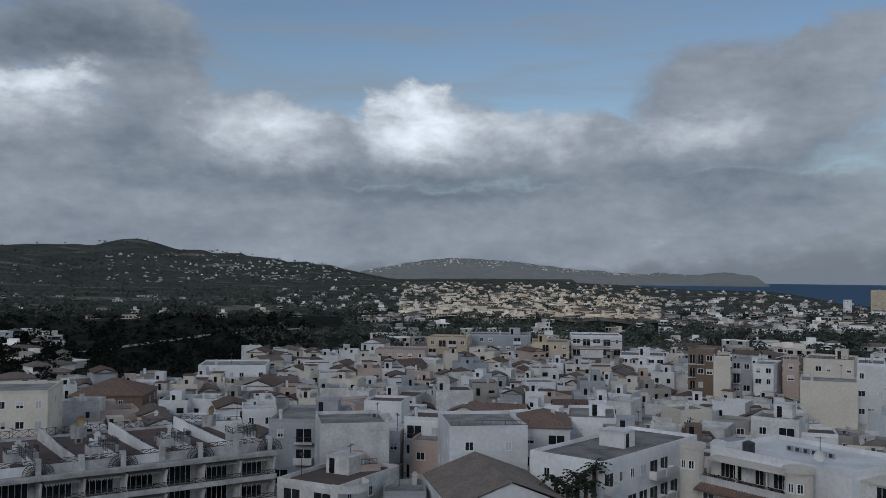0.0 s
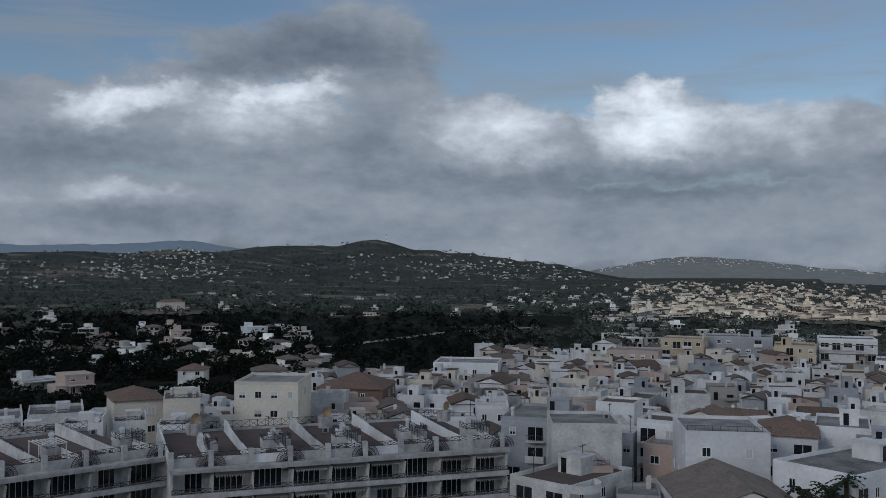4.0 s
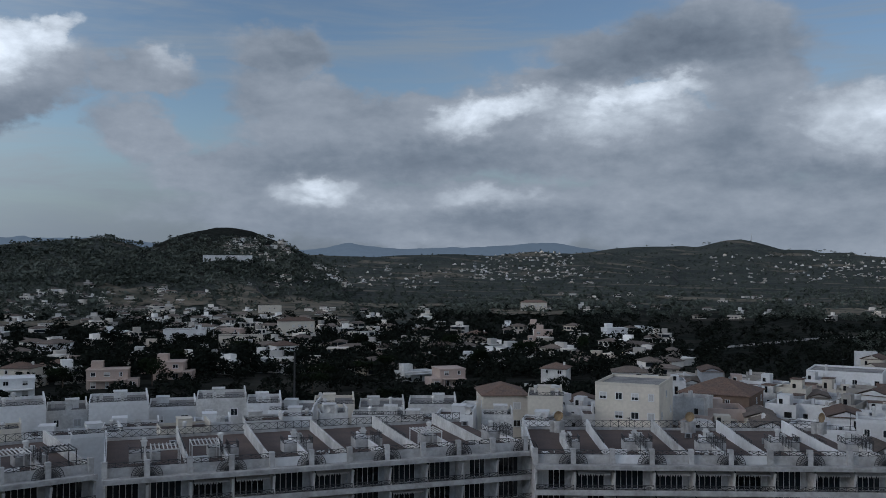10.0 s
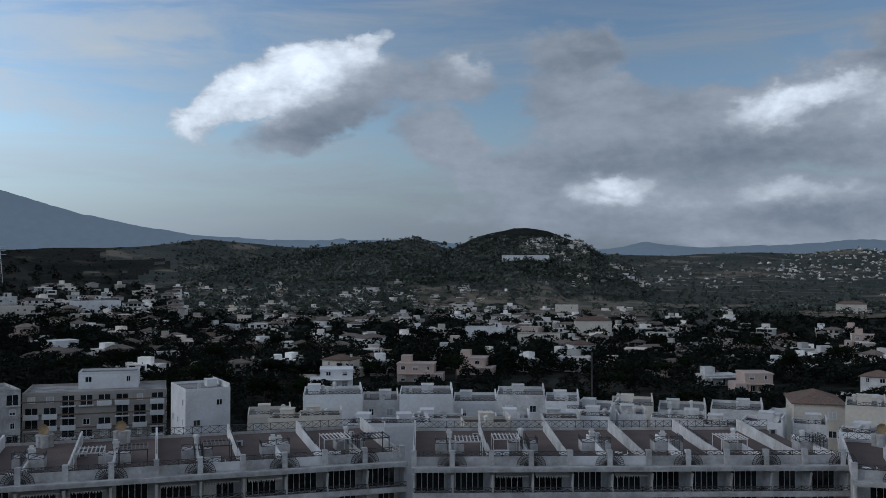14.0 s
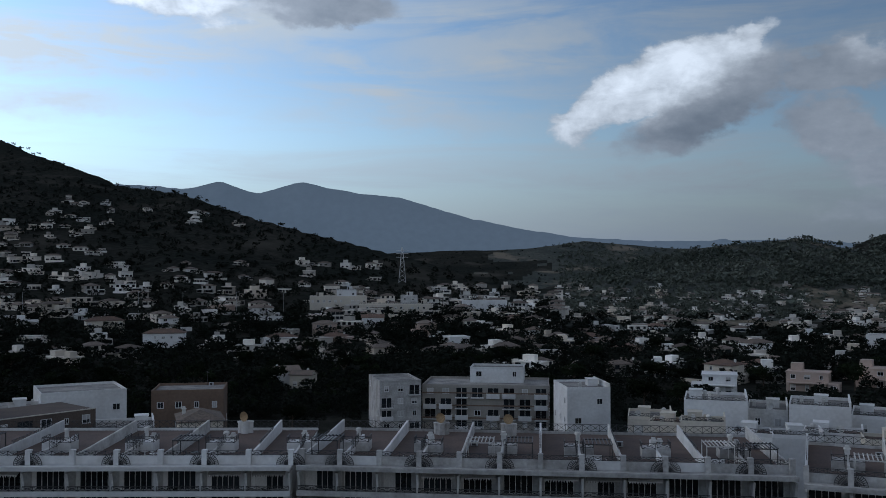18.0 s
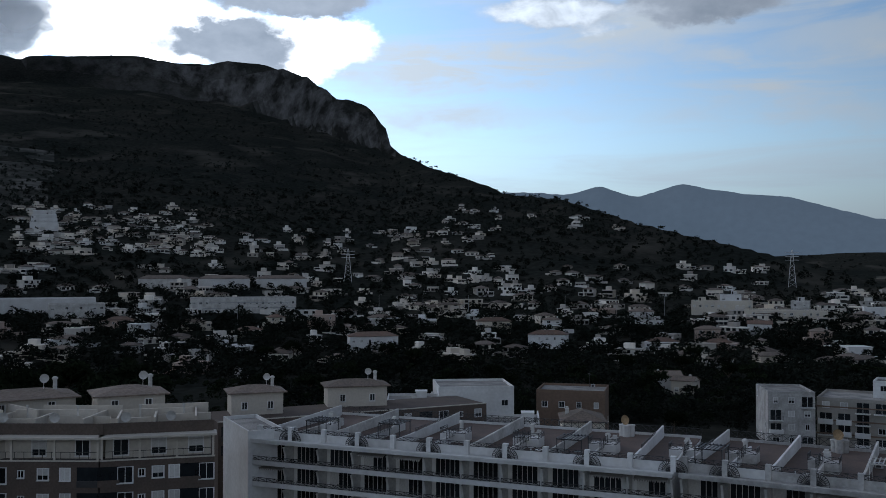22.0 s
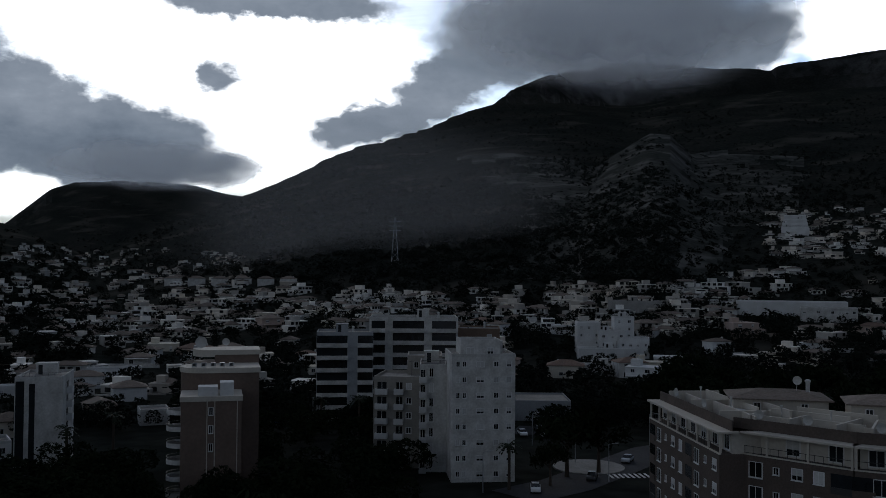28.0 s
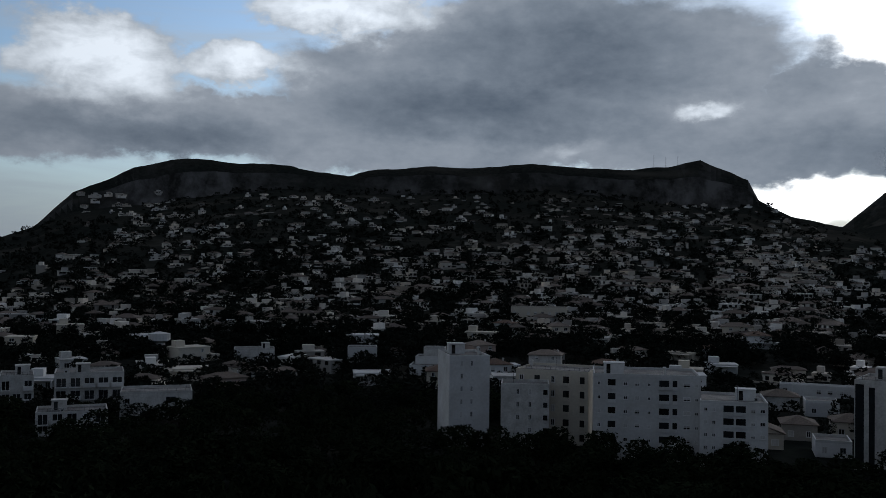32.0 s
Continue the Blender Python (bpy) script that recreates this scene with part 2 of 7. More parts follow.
# the air is brighter round the veiled sun
sunward = wstep(wmath("ABSOLUTE", wmath("SUBTRACT", bearing, SUN_AZ)), 114.0, 28.0, 0.74, 2.6)
blue = wn("ShaderNodeVectorMath", i0=sky.outputs[0])
blue.operation = "SCALE"
wt.links.new(sunward, blue.inputs["Scale"])
blue2 = wn("ShaderNodeVectorMath", i0=blue.outputs[0], i1=(0.93, 0.97, 1.02))
blue2.operation = "MULTIPLY"
veil = wn("ShaderNodeVectorMath", i0=(3.3, 3.75, 4.2))
veil.operation = "SCALE"
wt.links.new(sunward, veil.inputs["Scale"])
open_sky = wmix(high_veil, blue2.outputs[0], veil.outputs[0])
# grey-blue air low over the land
low_air = wn("ShaderNodeVectorMath", i0=(2.02, 2.48, 3.12))
low_air.operation = "SCALE"
wt.links.new(sunward, low_air.inputs["Scale"])
open_sky = wmix(wstep(height, 9.0, 0.5, 0.0, 0.94), open_sky, low_air.outputs[0])
glare = wmath("MULTIPLY", gap, wstep(billow, 0.16, 0.36))
open_sky = wmix(glare, open_sky, (42.0, 43.0, 44.0, 1))
tone = wmath("MULTIPLY_ADD", billow, 0.62, 0.16)
tone = wmath("ADD", tone, wmath("MULTIPLY_ADD", fine, 0.28, -0.14))
tone = wmath("ADD", tone, wmath("MULTIPLY", white, wmath("MULTIPLY_ADD", wnoise(stretched(0.36, 0.6, 2.0), 1.0, 5.0, 0.58, 0.4), 1.1, 0.08)))
tone = wmath("SUBTRACT", tone, wmath("MULTIPLY", dark, 0.30))
ramp = wn("ShaderNodeValToRGB", i0=wmath("MULTIPLY", tone, 0.8))
r = ramp.color_ramp
r.elements[0].position, r.elements[0].color = 0.0, (0.085, 0.104, 0.130, 1)
r.elements[1].position, r.elements[1].color = 1.0, (0.78, 0.80, 0.82, 1)
for pos, c in ((0.24, (0.165, 0.187, 0.215, 1)), (0.46, (0.262, 0.280, 0.305, 1)), (0.64, (0.43, 0.45, 0.47, 1)), (0.82, (0.62, 0.64, 0.66, 1))):
    e = r.elements.new(pos)
    e.color = c
cloud = wn("ShaderNodeVectorMath", i0=ramp.outputs[0])
cloud.operation = "SCALE"
wt.links.new(wstep(sunward, 0.9, 2.6, 11.5, 22.0), cloud.inputs["Scale"])
cloud = wn("ShaderNodeVectorMath", i0=cloud.outputs[0], i1=(0.93, 1.0, 1.09))
cloud.operation = "MULTIPLY"
whole = wmix(wmath("MAXIMUM", cover, wstep(wmath("ADD", white, wmath("MULTIPLY", mixed, 0.8)), 0.32, 0.62), clamp=True), open_sky, cloud.outputs[0])
whole = wmix(wmath("MULTIPLY", overhead, 0.8), whole, (2.4, 2.72, 3.4, 1))
back = wn("ShaderNodeBackground", Color=whole, Strength=0.1)
wo = wt.nodes.new("ShaderNodeOutputWorld")
wt.links.new(back.outputs[0], wo.inputs[0])

# ---- materials ----
def mat(name, col, rough=0.75, col2=None, size=1.0, patch=8.0, bump=0.3, spread=0.0, island=False, metal=0.0, stain=0.25):
    """A worn surface: grain of the given size, larger patches towards col2, and a spread of tint from piece to piece."""
    m = bpy.data.materials.new(name)
    m.use_nodes = True
    t = m.node_tree
    b = t.nodes["Principled BSDF"]
    b.inputs["Roughness"].default_value, b.inputs["Metallic"].default_value = rough, metal
    b.inputs["Specular IOR Level"].default_value = 0.5 if rough < 0.6 else 0.12
    co = t.nodes.new("ShaderNodeTexCoord")
    src = co.outputs["Object"]
    col2 = col2 or tuple(c * (1 - stain) for c in col)
    n1, n2 = t.nodes.new("ShaderNodeTexNoise"), t.nodes.new("ShaderNodeTexNoise")
    for n, s, d in ((n1, 1.0 / size, 6.0), (n2, 1.0 / patch, 4.0)):
        t.links.new(src, n.inputs["Vector"])
        n.inputs["Scale"].default_value, n.inputs["Detail"].default_value = s, d
    r1 = t.nodes.new("ShaderNodeMapRange")
    r1.inputs[1].default_value, r1.inputs[2].default_value = 0.38, 0.66
    t.links.new(n2.outputs[0], r1.inputs[0])
    mix = t.nodes.new("ShaderNodeMix")
    mix.data_type = "RGBA"
    t.links.new(r1.outputs[0], mix.inputs[0])
    mix.inputs[6].default_value, mix.inputs[7].default_value = (*col, 1), (*col2, 1)
    r2 = t.nodes.new("ShaderNodeMapRange")
    r2.inputs[1].default_value, r2.inputs[2].default_value = 0.3, 0.7
    r2.inputs[3].default_value, r2.inputs[4].default_value = 1 - stain * 0.8, 1 + stain * 0.5
    t.links.new(n1.outputs[0], r2.inputs[0])
    out = r2.outputs[0]
    if spread:
        if island:
            rnd = t.nodes.new("ShaderNodeNewGeometry").outputs["Random Per Island"]
        else:
            rnd = t.nodes.new("ShaderNodeObjectInfo").outputs["Random"]
        r3 = t.nodes.new("ShaderNodeMapRange")
        r3.inputs[3].default_value, r3.inputs[4].default_value = 1 - spread, 1 + spread * 0.3
        t.links.new(rnd, r3.inputs[0])
        mu = t.nodes.new("ShaderNodeMath")
        mu.operation = "MULTIPLY"
        t.links.new(out, mu.inputs[0])
        t.links.new(r3.outputs[0], mu.inputs[1])
        out = mu.outputs[0]
    vm = t.nodes.new("ShaderNodeVectorMath")
    vm.operation = "SCALE"
    t.links.new(mix.outputs[2], vm.inputs[0])
    t.links.new(out, vm.inputs["Scale"])
    t.links.new(vm.outputs[0], b.inputs["Base Color"])
    if bump:
        bp = t.nodes.new("ShaderNodeBump")
        bp.inputs["Strength"].default_value, bp.inputs["Distance"].default_value = bump, 0.05 * size
        t.links.new(n1.outputs[0], bp.inputs["Height"])
        t.links.new(bp.outputs[0], b.inputs["Normal"])
    return m


WHITE = mat("white_render", (0.68, 0.68, 0.67), 0.8, (0.57, 0.56, 0.545), 0.6, 5.0, 0.15, 0.15, stain=0.12)
CREAM = mat("cream_render", (0.60, 0.55, 0.46), 0.8, (0.53, 0.48, 0.41), 0.6, 5.0, 0.15, 0.12, stain=0.12)
OCHRE = mat("ochre_render", (0.50, 0.405, 0.28), 0.8, (0.44, 0.36, 0.26), 0.6, 5.0, 0.15, 0.1, stain=0.12)
PINK = mat("salmon_render", (0.46, 0.36, 0.305), 0.8, (0.40, 0.32, 0.28), 0.6, 5.0, 0.15, 0.1, stain=0.12)
GREYW = mat("grey_render", (0.36, 0.37, 0.38), 0.8, (0.30, 0.31, 0.32), 0.6, 5.0, 0.15, 0.15, stain=0.15)
BROWN = mat("brown_render", (0.20, 0.14, 0.105), 0.8, (0.17, 0.12, 0.09), 0.6, 4.0, 0.15, 0.1, stain=0.15)
STAINED = mat("weathered_white", (0.60, 0.59, 0.565), 0.85, (0.42, 0.405, 0.38), 0.4, 2.5, 0.2, 0.12, stain=0.2)
PLASTER = mat("weathered_plaster", (0.47, 0.46, 0.445), 0.85, (0.31, 0.30, 0.285), 0.4, 2.2, 0.2, 0.15, stain=0.22)
BEIGE = mat("beige_render", (0.34, 0.315, 0.28), 0.85, (0.28, 0.26, 0.235), 0.5, 4.0, 0.2, 0.1, stain=0.15)
TAN = mat("tan_render", (0.18, 0.132, 0.108), 0.8, (0.15, 0.112, 0.092), 0.6, 4.0, 0.15, 0.1, stain=0.15)
TERRACE = mat("terrace_tiles", (0.135, 0.10, 0.086), 0.8, (0.11, 0.085, 0.075), 0.3, 3.0, 0.2, 0.15, stain=0.2)
TILE = mat("roof_tile", (0.19, 0.125, 0.095), 0.85, (0.15, 0.11, 0.09), 0.4, 2.5, 0.5, 0.3, stain=0.35)
TILE2 = mat("pale_roof_tile", (0.215, 0.172, 0.142), 0.85, (0.17, 0.142, 0.12), 0.4, 2.5, 0.5, 0.3, stain=0.35)
FLATROOF = mat("roof_gravel", (0.30, 0.285, 0.265), 0.9, (0.17, 0.165, 0.16), 0.3, 3.0, 0.3, 0.3, stain=0.3)
BRICK = mat("brown_brick", (0.112, 0.088, 0.074), 0.85, (0.092, 0.074, 0.064), 0.25, 3.0, 0.4, stain=0.25)
TRIM = mat("cream_trim", (0.53, 0.485, 0.42), 0.7, None, 0.4, 4.0, 0.1, stain=0.12)
GLASS = mat("dark_window", (0.02, 0.024, 0.028), 0.12, None, 0.5, 2.0, 0.0, 0.6, stain=0.3)
SHUT = mat("roller_shutter", (0.55, 0.54, 0.52), 0.6, None, 0.2, 1.5, 0.1, 0.3, stain=0.15)
METAL = mat("dark_railing", (0.03, 0.03, 0.032), 0.5, None, 0.2, 2.0, 0.0, stain=0.2)
STEEL = mat("galvanised_steel", (0.45, 0.46, 0.47), 0.4, None, 0.2, 2.0, 0.0, metal=0.7, stain=0.2)
FABRIC = mat("awning_cloth", (0.45, 0.43, 0.40), 0.9, None, 0.2, 2.0, 0.1, 0.4, stain=0.2)
RUST = mat("rusted_dish", (0.34, 0.24, 0.14), 0.7, None, 0.2, 1.0, 0.1, stain=0.3)
ASPHALT = mat("asphalt", (0.055, 0.055, 0.058), 0.9, (0.045, 0.045, 0.047), 0.4, 6.0, 0.2, stain=0.25)
PAVING = mat("paving", (0.30, 0.285, 0.26), 0.85, (0.23, 0.22, 0.20), 0.5, 6.0, 0.2, stain=0.25)
CONCRETE = mat("concrete", (0.32, 0.31, 0.295), 0.85, (0.24, 0.235, 0.225), 0.5, 4.0, 0.2, stain=0.25)
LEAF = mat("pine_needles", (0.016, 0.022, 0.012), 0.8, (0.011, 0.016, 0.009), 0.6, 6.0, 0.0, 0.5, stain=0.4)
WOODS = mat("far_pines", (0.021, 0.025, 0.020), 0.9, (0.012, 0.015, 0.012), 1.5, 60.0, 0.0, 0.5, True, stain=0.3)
# paler than the near woods: distance haze painted into the leaf colour
HAZED_WOODS = mat("valley_pines", (0.125, 0.140, 0.116), 0.9, (0.068, 0.080, 0.066), 1.5, 120.0, 0.0, 0.5, True, stain=0.3)
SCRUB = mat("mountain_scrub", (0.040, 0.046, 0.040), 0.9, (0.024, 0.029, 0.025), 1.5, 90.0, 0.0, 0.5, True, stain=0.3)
PALM = mat("palm_fronds", (0.022, 0.03, 0.015), 0.6, None, 0.4, 3.0, 0.0, 0.3, stain=0.3)
for leafy in (LEAF, WOODS, SCRUB, HAZED_WOODS):
    leafy.node_tree.nodes["Principled BSDF"].inputs["Specular IOR Level"].default_value = 0.0
BARK = mat("bark", (0.09, 0.07, 0.055), 0.9, None, 0.2, 1.5, 0.5, 0.2, stain=0.3)
FAR_WHITE = mat("villa_white", (0.78, 0.76, 0.72), 0.8, (0.66, 0.58, 0.48), 2.0, 40.0, 0.0, 0.6, True, stain=0.15)
FAR_TILE = mat("villa_roof", (0.185, 0.15, 0.125), 0.85, (0.15, 0.125, 0.108), 1.0, 30.0, 0.0, 0.4, True, stain=0.3)
SAND = mat("bare_earth", (0.18, 0.15, 0.11), 0.95, (0.06, 0.06, 0.042), 2.5, 22.0, 0.3, stain=0.3)


def cloud_mat(name="summit_cloud", thick=0.42):
    """Thin cloud: it lets light through, thins out towards its rim and is torn by noise."""
    m = bpy.data.materials.new(name)
    m.use_nodes = True
    t = m.node_tree
    b = t.nodes["Principled BSDF"]
    b.inputs["Base Color"].default_value, b.inputs["Roughness"].default_value = (0.85, 0.87, 0.9, 1), 1.0
    b.inputs["Specular IOR Level"].default_value = 0.0
    uv = t.nodes.new("ShaderNodeUVMap")
    uv.uv_map = "rim"
    ln = t.nodes.new("ShaderNodeVectorMath")
    ln.operation = "LENGTH"
    t.links.new(uv.outputs[0], ln.inputs[0])
    co = t.nodes.new("ShaderNodeTexCoord")
    n = t.nodes.new("ShaderNodeTexNoise")
    n.inputs["Scale"].default_value, n.inputs["Detail"].default_value = 0.006, 8.0
    t.links.new(co.outputs["Object"], n.inputs["Vector"])
    ad = t.nodes.new("ShaderNodeMath")
    ad.operation = "MULTIPLY_ADD"
    t.links.new(n.outputs[0], ad.inputs[0])
    ad.inputs[1].default_value = -1.3
    t.links.new(ln.outputs["Value"], ad.inputs[2])
    r = t.nodes.new("ShaderNodeMapRange")
    r.interpolation_type = "SMOOTHSTEP"
    r.inputs[1].default_value, r.inputs[2].default_value, r.inputs[3].default_value, r.inputs[4].default_value = 0.34, -0.30, 0.0, thick
    t.links.new(ad.outputs[0], r.inputs[0])
    e = t.nodes.new("ShaderNodeMapRange")
    e.interpolation_type = "SMOOTHSTEP"
    e.inputs[1].default_value, e.inputs[2].default_value = 0.98, 0.6
    t.links.new(ln.outputs["Value"], e.inputs[0])
    mu = t.nodes.new("ShaderNodeMath")
    mu.operation = "MULTIPLY"
    t.links.new(r.outputs[0], mu.inputs[0])
    t.links.new(e.outputs[0], mu.inputs[1])
    thin = t.nodes.new("ShaderNodeBsdfTranslucent")
    thin.inputs[0].default_value = (0.9, 0.92, 0.95, 1)
    half = t.nodes.new("ShaderNodeMixShader")
    half.inputs[0].default_value = 0.6
    t.links.new(b.outputs[0], half.inputs[1])
    t.links.new(thin.outputs[0], half.inputs[2])
    clear = t.nodes.new("ShaderNodeBsdfTransparent")
    whole_mix = t.nodes.new("ShaderNodeMixShader")
    t.links.new(mu.outputs[0], whole_mix.inputs[0])
    t.links.new(clear.outputs[0], whole_mix.inputs[1])
    t.links.new(half.outputs[0], whole_mix.inputs[2])
    t.links.new(whole_mix.outputs[0], t.nodes["Material Output"].inputs[0])
    return m


CLOUD = cloud_mat()
MIST = cloud_mat("hill_mist", 0.045)


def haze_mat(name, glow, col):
    """Far hills seen through kilometres of air: a plain backdrop whose haze is painted as a faint glow."""
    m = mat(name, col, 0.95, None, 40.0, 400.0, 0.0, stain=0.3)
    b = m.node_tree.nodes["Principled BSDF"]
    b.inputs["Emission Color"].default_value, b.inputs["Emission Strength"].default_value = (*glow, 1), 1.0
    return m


# bright warm wall colour that stands in for a patch of sun
FAR_SUNLIT = mat("suburb_sunlit", (0.84, 0.76, 0.62), 0.8, (0.72, 0.56, 0.40), 2.0, 40.0, 0.0, 0.35, True, stain=0.12)
HEADLAND = haze_mat("headland_haze", (0.055, 0.068, 0.080), (0.09, 0.08, 0.065))
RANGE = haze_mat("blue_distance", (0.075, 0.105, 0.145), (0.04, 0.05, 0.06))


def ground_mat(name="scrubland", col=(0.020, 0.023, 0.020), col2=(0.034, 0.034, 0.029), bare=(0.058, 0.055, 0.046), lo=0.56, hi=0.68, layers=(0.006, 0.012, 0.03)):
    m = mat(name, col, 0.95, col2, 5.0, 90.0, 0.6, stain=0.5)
    t = m.node_tree
    b = t.nodes["Principled BSDF"]
    base = b.inputs["Base Color"].links[0].from_socket
    co = t.nodes.new("ShaderNodeTexCoord")
    # fields and terraces of bare earth, in long patches
    n = t.nodes.new("ShaderNodeTexNoise")
    mp = t.nodes.new("ShaderNodeMapping")
    mp.inputs["Scale"].default_value = layers
    t.links.new(co.outputs["Object"], mp.inputs[0])
    t.links.new(mp.outputs[0], n.inputs["Vector"])
    n.inputs["Scale"].default_value, n.inputs["Detail"].default_value = 1.0, 5.0
    r = t.nodes.new("ShaderNodeMapRange")
    r.inputs[1].default_value, r.inputs[2].default_value = lo, hi
    t.links.new(n.outputs[0], r.inputs[0])
    mx = t.nodes.new("ShaderNodeMix")
    mx.data_type = "RGBA"
    t.links.new(r.outputs[0], mx.inputs[0])
    t.links.new(base, mx.inputs[6])
    mx.inputs[7].default_value = (*bare, 1)
    b.inputs["Specular IOR Level"].default_value = 0.0
    # bare grey limestone where the slope is steep
    g = t.nodes.new("ShaderNodeNewGeometry")
    sp = t.nodes.new("ShaderNodeSeparateXYZ")
    t.links.new(g.outputs["True Normal"], sp.inputs[0])
    rk = t.nodes.new("ShaderNodeMapRange")
    rk.inputs[1].default_value, rk.inputs[2].default_value = 0.80, 0.62
    t.links.new(sp.outputs[2], rk.inputs[0])
    rn = t.nodes.new("ShaderNodeTexNoise")
    mq = t.nodes.new("ShaderNodeMapping")
    mq.inputs["Scale"].default_value = (0.03, 0.03, 0.008)
    t.links.new(co.outputs["Object"], mq.inputs[0])
    t.links.new(mq.outputs[0], rn.inputs["Vector"])
    rn.inputs["Scale"].default_value, rn.inputs["Detail"].default_value, rn.inputs["Roughness"].default_value = 1.0, 8.0, 0.65
    rr = t.nodes.new("ShaderNodeValToRGB")
    rr.color_ramp.elements[0].position, rr.color_ramp.elements[0].color = 0.40, (0.022, 0.022, 0.020, 1)
    rr.color_ramp.elements[1].position, rr.color_ramp.elements[1].color = 0.64, (0.125, 0.122, 0.117, 1)
    t.links.new(rn.outputs[0], rr.inputs[0])
    m2 = t.nodes.new("ShaderNodeMix")
    m2.data_type = "RGBA"
    t.links.new(rk.outputs[0], m2.inputs[0])
    t.links.new(mx.outputs[2], m2.inputs[6])
    t.links.new(rr.outputs[0], m2.inputs[7])
    t.links.new(m2.outputs[2], b.inputs["Base Color"])
    return m


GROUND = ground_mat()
# a paler copy of the scrub, with far haze put into its colour
HAZED_GROUND = ground_mat("hazed_scrub", (0.056, 0.064, 0.058), (0.084, 0.088, 0.077), (0.16, 0.14, 0.11), 0.57, 0.66)
# pale stone terraces, lightened further in colour because they catch the light
SPUR_GROUND = ground_mat("lit_terraced_limestone", (0.046, 0.049, 0.043), (0.068, 0.068, 0.060), (0.135, 0.130, 0.118), 0.50, 0.68, (0.02, 0.02, 0.11))
WATER = mat("sea_water", (0.030, 0.075, 0.135), 0.8, (0.034, 0.085, 0.15), 8.0, 300.0, 0.3, stain=0.2)

# ---- the land: one sheet to the horizon ----
def ridge(rows, foot, shape=1.5, cliff=(), cut=0.72, back=0.55):
    """A mountain by its crest: bearing, height angle of the crest from the viewpoint, and distance."""
    rows = sorted(rows)
    a = np.array([p[0] for p in rows])
    rc = np.array([p[2] for p in rows], float)
    zc = EYE_Z + rc * np.tan(np.radians([p[1] for p in rows]))
    return a, rc, zc, foot, shape, cliff, cut, back


